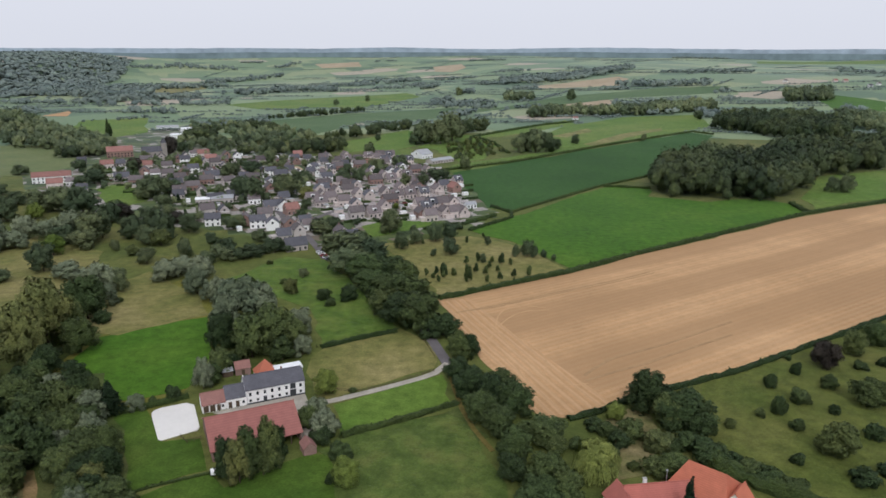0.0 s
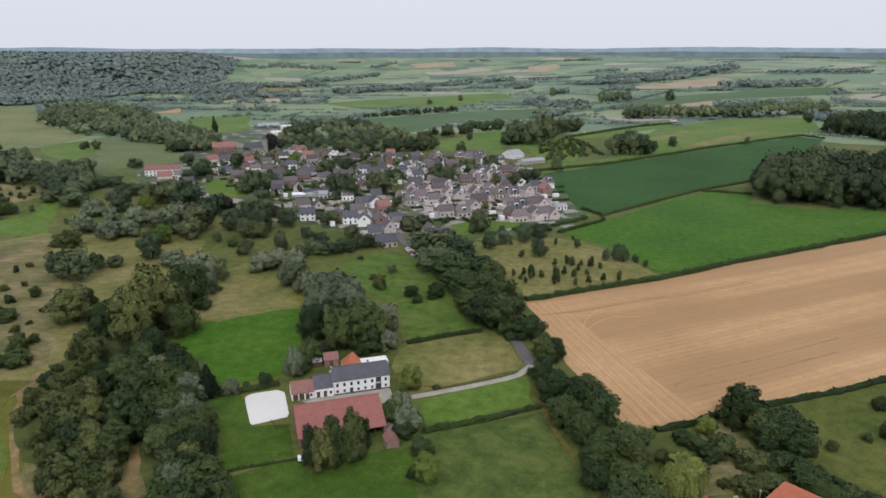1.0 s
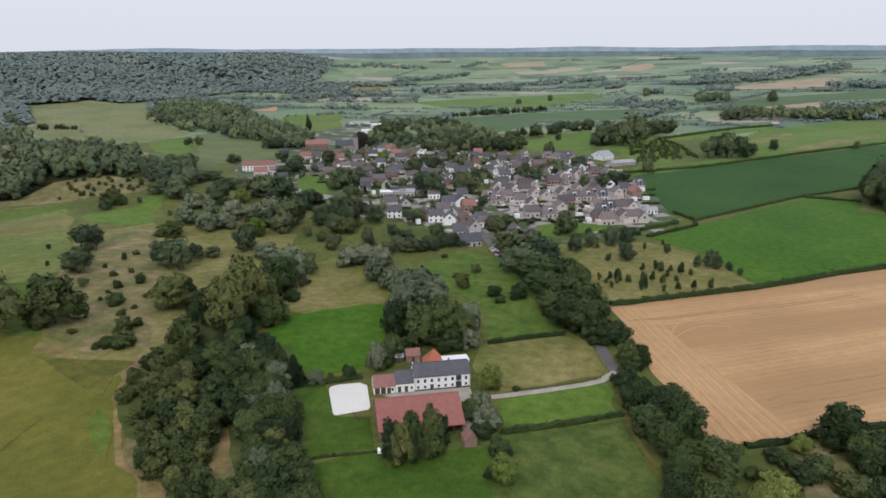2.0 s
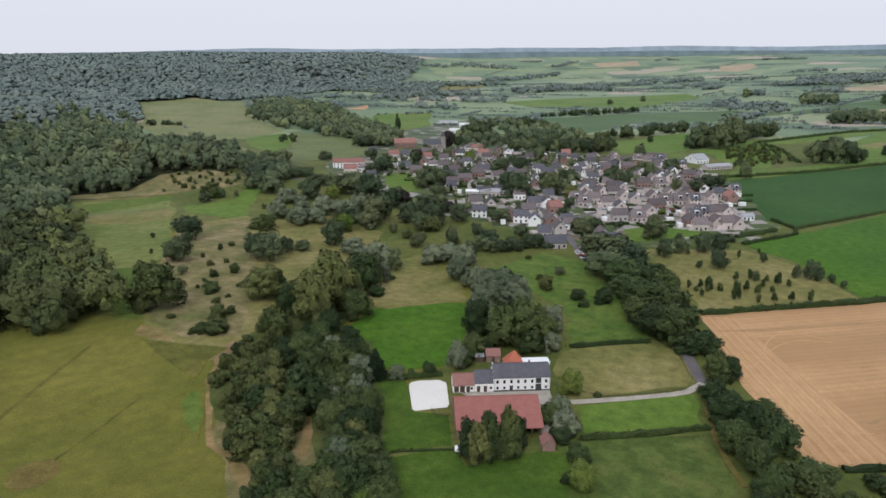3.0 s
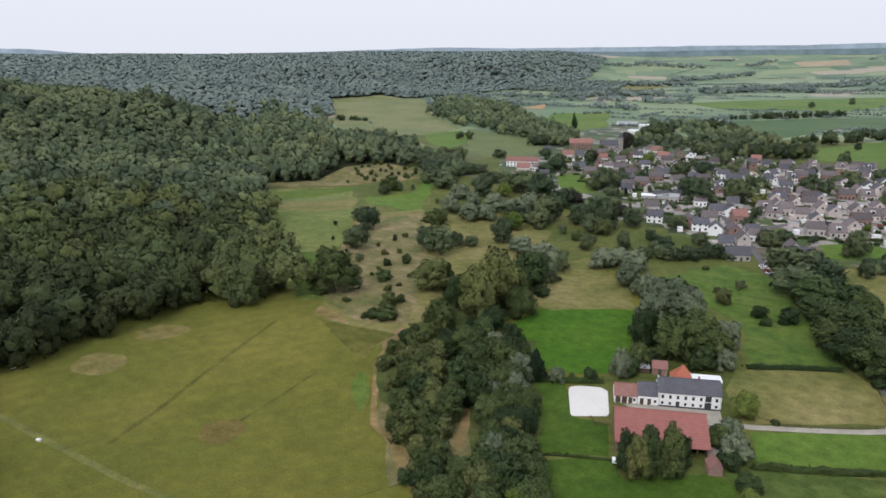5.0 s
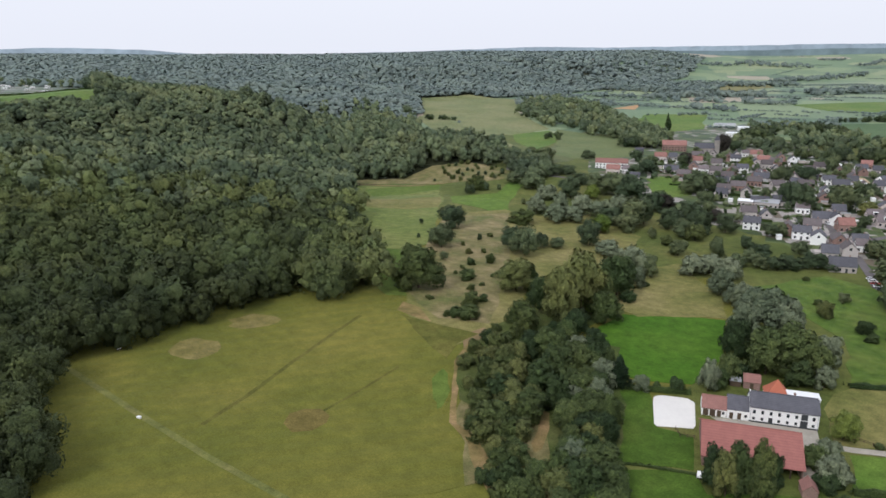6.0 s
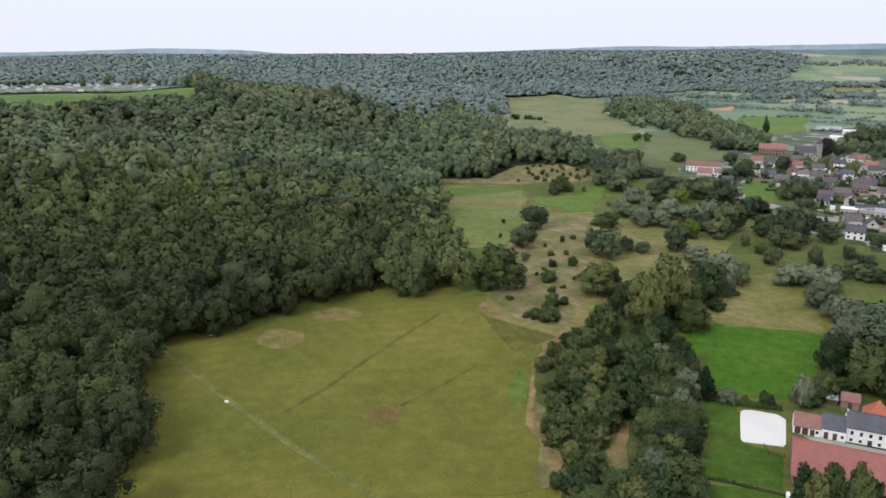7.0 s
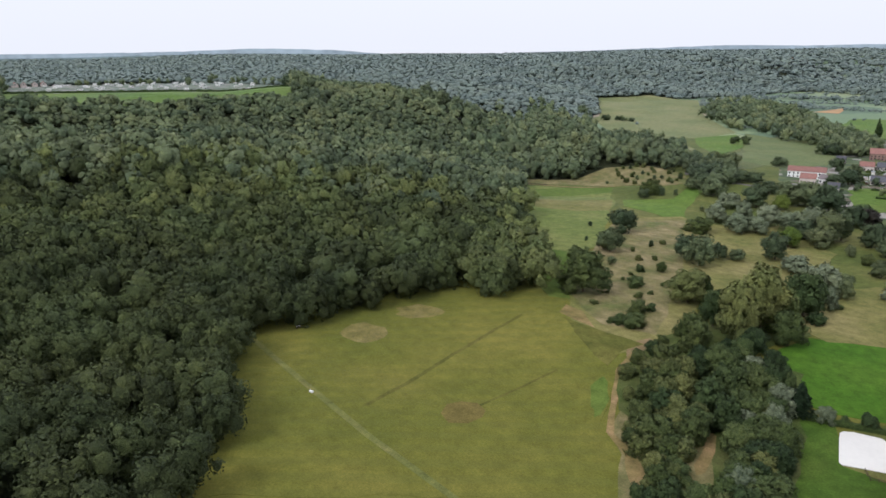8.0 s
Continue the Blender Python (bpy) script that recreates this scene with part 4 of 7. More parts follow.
LOD = {
    "close": [crown_arrays(rng, heap(rng, 13, 0.38, 0.08, 1.0, 0.16), 950, 0.024, 1, 0.82) for _ in range(6)],
    "near": [crown_arrays(rng, heap(rng, 9, 0.38, 0.1, 1.0, 0.19), 310, 0.039, 1, 0.86) for _ in range(7)],
    "second": [crown_arrays(rng, heap(rng, 8, 0.38, 0.1, 1.0, 0.19), 100, 0.056, 1, 0.88) for _ in range(6)],
    "middle": [crown_arrays(rng, heap(rng, 7, 0.38, 0.1, 1.0, 0.2), 105, 0.054, 1, 0.88) for _ in range(6)],
    "far": [crown_arrays(rng, heap(rng, 2, 0.4, 0.2, 1.0, 0.3), 26, 0.1, 1, 0.9) for _ in range(5)],
    "row": [crown_arrays(rng, heap(rng, 0, 0.55, 0.0, 1.0, 0.34), 6, 0.2, 1, 0.92) for _ in range(4)],
    "low": [crown_arrays(rng, heap(rng, 1, 0.4, 0.1, 1.0, 0.34), 10, 0.14, 1, 0.92) for _ in range(4)],
}

# far crowns' normals tipped upward: shading made lighter and evener, like haze
for detail, rise in (("row", 1.1), ("low", 0.8), ("far", 0.5)):
    for v, f, face in LOD[detail]:
        face += (0, 0, rise)
        face /= np.linalg.norm(face, axis=1)[:, None]


def woodland(name, x, y, low, high, detail, label, mat=None, seed=1, wide=(0.85, 1.15), lower=None, shade_tree=False):
    """A wood: crowns on the slope in one mesh, every tree with its own size and green."""
    rng = np.random.default_rng(seed)
    n = len(x)
    z = land(x, y)
    h, t, pick, tone = rng.uniform(low, high, n), rng.uniform(0, 6.283, n), rng.integers(0, len(LOD[detail]), n), rng.beta(1.5, 1.5, n)
    if lower:
        h = np.where(inside(lower, x, y), h * 0.55, h)
    patch = np.sin(x / 47 + 0.6) * np.cos(y / 39) * 0.26 + np.sin(x / 23 - y / 31) * 0.2
    tone = np.clip(tone + patch, 0, 1)
    if shade_tree:
        # near shoulder of the hill: the slope's shade put into the leaf tone
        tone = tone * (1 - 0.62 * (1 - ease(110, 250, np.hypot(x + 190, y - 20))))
    w = np.maximum(h, (low + high) * 0.4) * rng.uniform(*wide, n)
    vs, fs, ts, ns, base = [], [], [], [], 0
    for i in range(n):
        v, f, face = LOD[detail][pick[i]]
        ct, st = math.cos(t[i]), math.sin(t[i])
        ns.append(np.column_stack((face[:, 0] * ct - face[:, 1] * st, face[:, 0] * st + face[:, 1] * ct, face[:, 2])))
        c, s = math.cos(t[i]) * w[i], math.sin(t[i]) * w[i]
        vs.append(np.column_stack((v[:, 0] * c - v[:, 1] * s + x[i], v[:, 0] * s + v[:, 1] * c + y[i], v[:, 2] * h[i] + z[i])))
        fs.append(f + base)
        ts.append(np.full(len(f), tone[i]))
        base += len(v)
    return tagged(new(name, mesh_from(name, np.concatenate(vs), np.concatenate(fs), [mat or {"close": wood_leaf, "near": wood_leaf, "second": mid_haze_leaf, "middle": mid_haze_leaf, "far": far_haze_leaf, "low": far_haze_leaf, "row": far_haze_leaf}[detail]], None, True, tone=np.concatenate(ts), turned=np.concatenate(ns))), label, "woodland", kind="stuff")


# ---- the wooded hillside ----
CLEAR = [c for n, _, c, _, _ in FIELDS if n in ("plateau_field", "hill_meadow", "big_meadow", "meadow", "pasture", "campsite", "sand_track", "grassy_bank")]
HILL = [(-60, -220), (-110, -80), (-156, 32), (-190, 50), (-223, 63), (-249, 72), (-243, 90), (-239, 112), (-251, 152), (-233, 170), (-219, 197), (-232, 209), (-266, 233), (-313, 263), (-368, 297), (-455, 364), (-478, 388), (-440, 428), (-452, 470), (-404, 505), (-470, 590), (-640, 650), (-820, 800),
        (-1000, 1050), (-960, 1300), (-1010, 1950), (-1260, 2750), (-1600, 3700), (-2600, 3500), (-3900, 1700), (-4250, -300), (-900, -220)]


# trees kept short here so that the camera sees the plateau field
FRONT = [(-790, -40), (-600, -40), (-560, 140), (-560, 330), (-640, 430), (-960, 470), (-960, 380), (-720, 290), (-690, 140)]


def open_land(x, y):
    r = np.zeros(len(x), bool)
    for c in CLEAR:
        r |= inside(c, x, y)
    return r


def grow_hill():
    rng = np.random.default_rng(3)
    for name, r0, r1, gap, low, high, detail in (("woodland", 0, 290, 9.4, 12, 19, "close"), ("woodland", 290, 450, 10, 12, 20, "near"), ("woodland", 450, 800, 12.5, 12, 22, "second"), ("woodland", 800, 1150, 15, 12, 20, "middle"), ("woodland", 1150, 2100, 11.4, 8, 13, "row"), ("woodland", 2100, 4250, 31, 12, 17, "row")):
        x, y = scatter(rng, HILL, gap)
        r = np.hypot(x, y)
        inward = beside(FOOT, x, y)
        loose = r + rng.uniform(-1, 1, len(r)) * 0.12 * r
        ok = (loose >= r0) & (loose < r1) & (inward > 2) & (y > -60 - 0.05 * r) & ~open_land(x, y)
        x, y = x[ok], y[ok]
        woodland(name, x, y, low, high, detail, "dense mixed deciduous wood covering the hillside", wood_leaf if r1 < 500 else mid_haze_leaf if r1 < 1200 else far_haze_leaf, int(r1), (0.75, 1.15) if r1 < 1200 else (1.45, 1.95) if r1 < 2200 else (2.0, 2.6), FRONT, r1 < 500)
    x, y = scatter(rng, FRONT, 10)
    ok = inside(HILL, x, y) & ~open_land(x, y)
    woodland("woodland", x[ok], y[ok], 7, 10, "far", "low dense wood kept short to show the plateau field", mid_haze_leaf, 91, (1.0, 1.4))


grow_hill()


# ---- single trees and bushes ----
# slope trees
for spot in ((-216.8, 212.6, 19.9, 1.23), (-288, 313.3, 13.6, 1.3), (-258.4, 271.9, 13.4, 1.17),):
    plant("oak", *spot, group="slope trees")
for spot in ((-264.9, 275.7, 5.8, 1.13), (-356.3, 408.6, 7.7, 1.28), (-355.2, 426.1, 6.6, 0.93), (-347.6, 433.9, 5.2, 0.75), (-305, 302.2, 3.6, 0.84), (-281.3, 276.4, 2.8, 0.81), (-256.1, 302.1, 4, 0.84), (-226, 259.3, 3.9, 1.02), (-211.1, 240.5, 4.8, 1.54), (-185.7, 221.9, 3.3, 1.28), (-177.8, 202.3, 6, 1.64), (-182.1, 199.1, 5, 1.02), (-241.3, 255.2, 4.2, 1.31),):
    plant("bush", *spot, group="slope trees")
for spot in ((-359.5, 423.1, 8.9, 1.04), (-373.2, 434.2, 8.4, 1.43), (-257.6, 313, 2.4, 1.69), (-240.3, 274.2, 3.3, 1.12), (-237.1, 283.1, 2.6, 1.02), (-221.2, 269.6, 5, 1), (-224.6, 251.3, 1.7, 1.39), (-200.5, 238.5, 1.6, 1.69), (-199.7, 229.7, 2.6, 1.35), (-186.6, 214.8, 5.8, 1.22), (-185.2, 197.1, 2.4, 0.99), (-203.4, 205.7, 2, 1.69), (-162.5, 201.7, 2.9, 1.33), (-253.8, 284.7, 2.7, 0.91), (-220.5, 241.8, 1.7, 1.23), (-205.6, 252.4, 1.8, 1.2),):
    plant("shrub", *spot, group="slope trees")
# stream trees
for spot in ((-305.3, 410, 4.5, 0.8), (-224.4, 318.9, 8.3, 1.2), (-218.1, 326.4, 5.9, 1.69), (-143.7, 274.4, 5.4, 1.34), (-147.8, 299.5, 2.3, 1.25), (-122.8, 142.1, 4.9, 1.03), (-122.3, 147.3, 4.3, 1.06), (-115.2, 148.2, 3.7, 1.61), (-109.8, 149.2, 5.4, 1.25), (-97.1, 127, 7.5, 0.88),):
    plant("bush", *spot, group="stream trees")
for spot in ((-268.1, 360.1, 9.3, 1.69), (-160.8, 215, 9.9, 0.88), (-153.5, 210.4, 10.5, 0.91), (-148, 184.9, 8.5, 0.91), (-138.9, 181.9, 5.4, 1.59), (-139.6, 169.7, 6.4, 1.04), (-127.7, 151, 2, 1.69), (-114.6, 139.4, 3.1, 1.69), (-104.6, 131.7, 5.6, 0.79), (-103.7, 127.5, 3.2, 1.02), (-96.1, 122.1, 3.1, 1.69),):
    plant("shrub", *spot, group="stream trees")
for spot in ((-229.9, 300.7, 14, 1.13), (-220.4, 298, 15.9, 1.02), (-184, 253.1, 12.1, 0.91), (-208, 345.3, 14.3, 1.07), (-151.6, 277.6, 19.7, 0.93), (-153.6, 314.1, 11, 0.8), (-146, 252.6, 18.6, 0.76), (-136.9, 242.8, 13.9, 1.07), (-139, 223.1, 10.8, 1.21), (-162.9, 232.2, 15.6, 0.78), (-133, 195.3, 12.3, 1.16), (-137.9, 191.5, 10.5, 1.13), (-118.7, 193.4, 12, 1.15), (-115.7, 199.2, 12.7, 0.92), (-111.2, 201.2, 11, 0.68), (-121.8, 185.9, 12.1, 1.13), (-114.2, 160.1, 9.2, 1.12), (-121.8, 175.3, 10.3, 1.19), (-110.2, 168.6, 12.1, 0.87),):
    plant("oak", *spot, group="stream trees")
for spot in ((-97.5, 169.8, 10.3, 1.4), (-92.7, 169.9, 11.7, 0.7), (-101.3, 163.2, 8.8, 1.28), (-94.5, 161, 7.5, 1.85), (-89.1, 146.7, 8.8, 1.47), (-81.3, 147.4, 9.6, 1.34), (-75, 141.3, 8.8, 1.21), (-79.3, 134.4, 11.2, 1.24), (-88, 136.9, 9.6, 0.86), (-70, 133.9, 8.7, 1.17), (-91.6, 132.6, 7.3, 1.23), (-91.2, 124.1, 5.9, 1.52), (-78.7, 124.8, 7.7, 1.32),):
    plant("oak", *spot, group="stream trees")
for spot in ((-185.9, 245.6, 15.1, 1.37), (-150.3, 245, 27, 0.87), (-147.6, 226, 24.9, 0.7), (-87.7, 131.9, 5.9, 1.25),):
    plant("olive", *spot, group="stream trees")
for spot in ((-218.7, 374.6, 11.9, 1.16), (-74.3, 132, 5.7, 1.18),):
    plant("lime", *spot, group="stream trees")
for spot in ((-188.9, 333.1, 8.9, 1.92), (-162, 312.8, 14.6, 1.08), (-150.6, 294.9, 10.3, 0.87), (-101.9, 178.5, 10.7, 0.82),):
    plant("willow", *spot, group="stream trees")
for spot in ((-150.3, 170.4, 5.0, 1.27), (-155.3, 180.8, 5.1, 1.06), (-130.9, 154.8, 5.5, 1.35), (-124.8, 144.4, 4.8, 1.04), (-116.2, 139.4, 6.1, 1.34), (-102.6, 130.4, 6.4, 0.97), (-97.5, 128.1, 5.2, 1.06), (-137.3, 166.5, 7.8, 0.98), (-108.2, 147.2, 6.7, 0.96), (-112.5, 156.2, 8.6, 0.95), (-110.9, 144.6, 6.7, 1.12), (-150.0, 189.9, 6.1, 1.23), (-146.4, 179.3, 6.1, 1.27), (-139.8, 186.3, 7.7, 1.08)):
    plant("shrub", *spot, group="stream trees")
for spot in ((-158.2, 191.5, 4.6, 1.1), (-120.3, 148.7, 7.9, 1.29), (-128.8, 164.4, 8.0, 1.3), (-140.9, 180.2, 6.7, 1.08), (-103.0, 123.0, 3.8, 1.15)):
    plant("bush", *spot, group="stream trees")
for spot in ((-139.5, 159.0, 5.0, 0.97), (-109.1, 135.9, 5.5, 1.15), (-119.3, 158.9, 6.7, 1.31), (-130.5, 173.4, 8.8, 1.08), (-103.0, 137.1, 5.1, 1.04)):
    plant("olive", *spot, group="stream trees")
# farm trees
for spot in ((-104.8, 197.3, 11.2, 1.4),):
    plant("fir", *spot, group="farm trees")
for spot in ((-97.8, 200.2, 5.2, 1.32), (-81.1, 214.2, 11.8, 0.63), (-38.7, 192.9, 8.1, 1.05), (-34.9, 185.4, 8.2, 1.18),):
    plant("willow", *spot, group="farm trees")
for spot in ((-93.8, 203.3, 2.8, 0.98), (-88.7, 206.7, 4.8, 1), (-100.7, 197.9, 2.3, 1.17), (-75.8, 228.5, 7.2, 0.9), (-30.1, 213.1, 1.6, 1.69), (-28.6, 161.4, 3.7, 1.02),):
    plant("bush", *spot, group="farm trees")
for spot in ((-79.6, 218.7, 7, 1.22), (-78.8, 226.3, 9.7, 1), (-57.2, 162.2, 12, 0.66), (-51.5, 163, 15.2, 0.5), (-47, 166.5, 16.2, 0.48), (-45, 168.5, 13, 0.42), (-48.3, 164.5, 11, 0.5), (-40.7, 190.3, 7, 1.35), (-35.9, 182.4, 4.6, 2.17), (-28.8, 172.4, 5.3, 1.51),):
    plant("oak", *spot, group="farm trees")
for spot in ((-53.6, 160.8, 13.4, 0.56),):
    plant("olive", *spot, group="farm trees")
for spot in ((-39.2, 211, 8.9, 1.07), (-25.2, 160.9, 7.5, 1.22),):
    plant("lime", *spot, group="farm trees")
# willow clump
for spot in ((-85.5, 279.2, 19.1, 1.27), (-86.3, 258.8, 19.6, 0.72), (-77.9, 279.8, 16.2, 1.01), (-57.4, 259.4, 12.9, 0.91), (-53, 242.6, 8.2, 1.03), (-139.6, 331.4, 10.6, 1.21), (-134.1, 339.8, 9.7, 1.69), (-122.4, 335, 11.8, 1.09), (-116.3, 311.4, 13, 1.06), (-102.7, 300, 11.7, 0.94), (-107.6, 302.5, 8.1, 1.15),):
    plant("willow", *spot, group="willow clump")
for spot in ((-84.3, 246.2, 15.5, 0.83), (-64.6, 248, 17.9, 1.16), (-71.4, 240.3, 16.9, 1.03), (-56.9, 246.8, 12.7, 0.92), (-59.6, 237.8, 8.7, 1.19),):
    plant("oak", *spot, group="willow clump")
# meadow bushes
for spot in ((-71.6, 338.1, 4.4, 1.35), (-55.5, 304.5, 5.2, 1.29), (-50.6, 296.5, 3.3, 1.46), (-43.3, 304.3, 7, 1.08),):
    plant("bush", *spot, group="meadow bushes")
for spot in ((-72.6, 313.5, 6.9, 1.01), (-79.1, 327.7, 2.3, 1.69), (-93.9, 360.4, 2.2, 1.69),):
    plant("shrub", *spot, group="meadow bushes")
# lane oaks
for spot in ((-60.8, 383.7, 12, 2.02), (-50.5, 376.8, 13.2, 1.8), (-39.4, 366.5, 12.5, 1.57), (-48.1, 344.2, 15.3, 1.64), (-38, 331, 14.2, 1.83), (-27, 331.9, 12.8, 1.64), (-20.6, 331.1, 11.2, 1.76), (-33.7, 314.9, 11.3, 1.89), (-23.1, 298.2, 15, 1.58), (-12.6, 288.7, 15.9, 1.28), (-16.1, 273.6, 14.1, 1.6), (-9.4, 268.6, 15.7, 1.41), (-24.8, 286.4, 11.3, 1.49), (0.4, 262.5, 9.3, 1.63), (6.2, 241.2, 10.2, 1.1), (10.5, 242.1, 8.8, 1.06), (5.4, 221.7, 8.7, 1.2), (9.4, 212.4, 9.6, 1.5), (19.7, 213.8, 8.2, 1.35), (12.4, 196.1, 9, 1.51), (22.7, 198.9, 10.6, 1.37), (16.6, 185, 10.4, 1.06),):
    plant("oak", *spot, group="lane oaks")
for spot in ((15.6, 201.5, 11.9, 0.99), (20.3, 171.3, 11.4, 1.02), (29.8, 182.1, 7.9, 1.92), (32.7, 177.6, 4.5, 1.79), (27.9, 161.5, 8.8, 1.47), (25, 152.4, 6.8, 2.28), (31.9, 153.1, 8.8, 1.19), (18.8, 163.2, 7.4, 1.22),):
    plant("oak", *spot, group="lane oaks")
for spot in ((-6.9, 259.2, 3.6, 1.28), (-15.5, 343.4, 3.3, 1.62),):
    plant("bush", *spot, group="lane oaks")
# corner trees
for spot in ((41.2, 164.4, 10.9, 1.18),):
    plant("weeper", *spot, group="corner trees")
for spot in ((46.8, 190, 3.6, 1.69), (49.4, 186.2, 4, 1.52), (56.4, 184.3, 5.8, 1.3), (52, 180.3, 4.5, 1.31), (81.1, 187.4, 3.6, 1.15), (66.3, 178.9, 3.6, 1.69), (58.6, 166.4, 4.7, 1.69), (71.5, 179.4, 4.3, 1.69), (75, 173, 5.8, 1.69), (80.4, 170.7, 3.9, 1.69), (84.1, 166.2, 4.3, 1.69), (87.4, 161.6, 4.3, 1.69), (91.5, 157.5, 4.3, 1.69), (39.2, 178.9, 2.9, 1.69), (48.9, 175, 2.5, 1.54),):
    plant("bush", *spot, group="corner trees")
for spot in ((53.9, 195.2, 5.8, 1.23),):
    plant("lime", *spot, group="corner trees")
for spot in ((66.4, 202.3, 13, 1.21), (74.1, 191.9, 12, 1.55), (70, 192.1, 10.8, 1.18), (77.7, 187.8, 7.8, 1.56), (63.4, 165.7, 6, 2.08),):
    plant("oak", *spot, group="corner trees")
for spot in ((63.1, 178.8, 5.1, 1.69), (52.8, 168.3, 2.3, 1.51),):
    plant("shrub", *spot, group="corner trees")
# orchard
for spot in ((112.7, 217.4, 5.4, 0.75), (126.6, 227.6, 4.6, 0.76), (129.8, 240, 1.8, 1.36), (107.2, 199.8, 6.5, 0.69), (100.8, 197.9, 2.5, 1.24), (117.2, 206.6, 4.9, 1.24), (88.2, 190.7, 3.2, 1.01), (108.4, 189.4, 3.9, 1.04), (151.9, 232.1, 2.9, 1.69), (133, 217.1, 5, 1.15), (124.9, 199.3, 3.6, 0.89), (129.1, 184.9, 4.7, 1.31), (162.6, 234.2, 3.6, 1.28), (99.8, 171.2, 3.1, 1.19), (113.3, 162, 4.4, 1.69), (121.3, 165.9, 3.2, 1.69),):
    plant("bush", *spot, group="orchard")
for spot in ((140.1, 234.2, 9.8, 1.27),):
    plant("copper", *spot, group="orchard")
for spot in ((157, 244.7, 10, 1.02), (171.3, 254.1, 8.9, 1.4), (139.4, 205.2, 9, 1.59), (113.5, 176.1, 10, 1.3),):
    plant("oak", *spot, group="orchard")
# plantation
for spot in ((-24.2, 392.8, 9.9, 0.98), (-16, 404, 8.6, 1.08), (-4.5, 409.7, 11.4, 0.89), (4.5, 415.5, 10, 1.1), (3.9, 380.8, 9.8, 1.12), (-19, 432.6, 4.6, 0.99), (-33.9, 428.9, 15.4, 0.8), (12.6, 332.5, 8.7, 0.56), (47.8, 378.6, 9.3, 0.94),):
    plant("oak", *spot, group="plantation")
for spot in ((-5.1, 376.6, 4.5, 0.9), (26.4, 401.4, 5.4, 0.85), (0.4, 344.3, 5.6, 0.66), (5.6, 342.1, 3.9, 0.69), (22, 363.7, 5.4, 0.63), (41, 377.7, 6.4, 0.72), (51.3, 375.9, 6.9, 0.75), (56.7, 375.5, 4.4, 0.91), (61.2, 367.6, 4.1, 0.84), (-15.2, 344.8, 3.6, 0.9),):
    plant("bush", *spot, group="plantation")
for spot in ((14.3, 403.9, 4.8, 0.59), (-8.4, 340.7, 4, 0.78), (-3.2, 342.7, 4.4, 0.72), (0.1, 337.1, 4, 0.78), (13, 362.2, 4.2, 0.87), (19.3, 365.5, 5.5, 0.67), (17.5, 346.1, 4.9, 0.79), (22.3, 342.4, 4.9, 0.79), (24.8, 354, 3.9, 0.84), (27, 364.4, 3.6, 0.91), (31.9, 360.7, 6.3, 0.76), (28.7, 335, 4.2, 0.91), (28.6, 348.1, 3.5, 0.92), (36.5, 360.4, 3.9, 0.84), (36.6, 338.9, 4.2, 0.91), (44.1, 339, 6, 0.64), (22.1, 329.3, 4.2, 0.72), (-2.2, 330.7, 3.6, 0.84), (-4.8, 336.1, 3.1, 1), (-24.8, 369.8, 2.4, 1.23), (-12.2, 402, 3.1, 0.93), (25, 418.7, 3.2, 0.78),):
    plant("sapling", *spot, group="plantation")
# willow wood by the road
for spot in ((-332.5, 458.9, 12.3, 1.72), (-293.2, 454.8, 16, 1.26), (-288.4, 485.7, 15, 1.55), (-274.8, 487.2, 16.7, 1.56), (-254.5, 479.7, 18.1, 1.4), (-224.3, 397.9, 11.5, 1.8), (-212.1, 403.4, 18.7, 1.15), (-209.7, 414.1, 17.8, 0.89), (-209.1, 390.1, 10.7, 1.48), (-383.5, 510.5, 11.6, 1.53), (-417.5, 572.9, 12.2, 1.3), (-398.7, 570, 13.3, 1.46), (-386.6, 629.3, 9, 1.83), (-355.6, 462.9, 8.6, 1.91), (-349.4, 486.8, 9.8, 2.28), (-353.3, 516.5, 9.2, 2.28), (-345, 529.6, 7.8, 2.28), (-314.6, 502.8, 9, 1.84),):
    plant("oak", *spot, group="willow wood by the road")
for spot in ((-280, 391.4, 12.9, 1.12), (-303.3, 437, 11.6, 1.6), (-269.9, 406.4, 14.7, 0.88), (-257.1, 381.5, 12.1, 1.47), (-248.7, 388.7, 10.7, 1.51), (-254.4, 409.9, 14.5, 1.06), (-241.5, 413.1, 11.4, 1.48), (-230.3, 414.8, 16.2, 1.13),):
    plant("willow", *spot, group="willow wood by the road")
for spot in ((-278.6, 462.2, 11, 1.12),):
    plant("lime", *spot, group="willow wood by the road")
# trees below the village
for spot in ((-188.8, 384.7, 6.4, 0.95),):
    plant("bush", *spot, group="trees below the village")
for spot in ((-219.6, 461.4, 11.5, 1.51), (-176.8, 448.8, 9.2, 1.19), (-299.5, 669.1, 12.2, 1.23), (-302.3, 769.6, 21.6, 0.78),):
    plant("copper", *spot, group="trees below the village")
for spot in ((-191.4, 412.5, 13.8, 1.24), (-196.1, 452.4, 10.7, 1.74), (-176.4, 400.1, 10.9, 1.45), (-171.9, 414.6, 15.1, 1.07), (-161.4, 428, 11.4, 1.36), (-160.3, 359.7, 8.9, 1.26), (-231.5, 533.3, 14.7, 1.55), (-228.6, 550.4, 15.3, 1.23), (-221.8, 556.3, 11.1, 2.02), (-302.8, 595.6, 13, 1.43), (-306.3, 582.3, 9, 1.9),):
    plant("oak", *spot, group="trees below the village")
for spot in ((-174.4, 375, 5.9, 1.19),):
    plant("shrub", *spot, group="trees below the village")
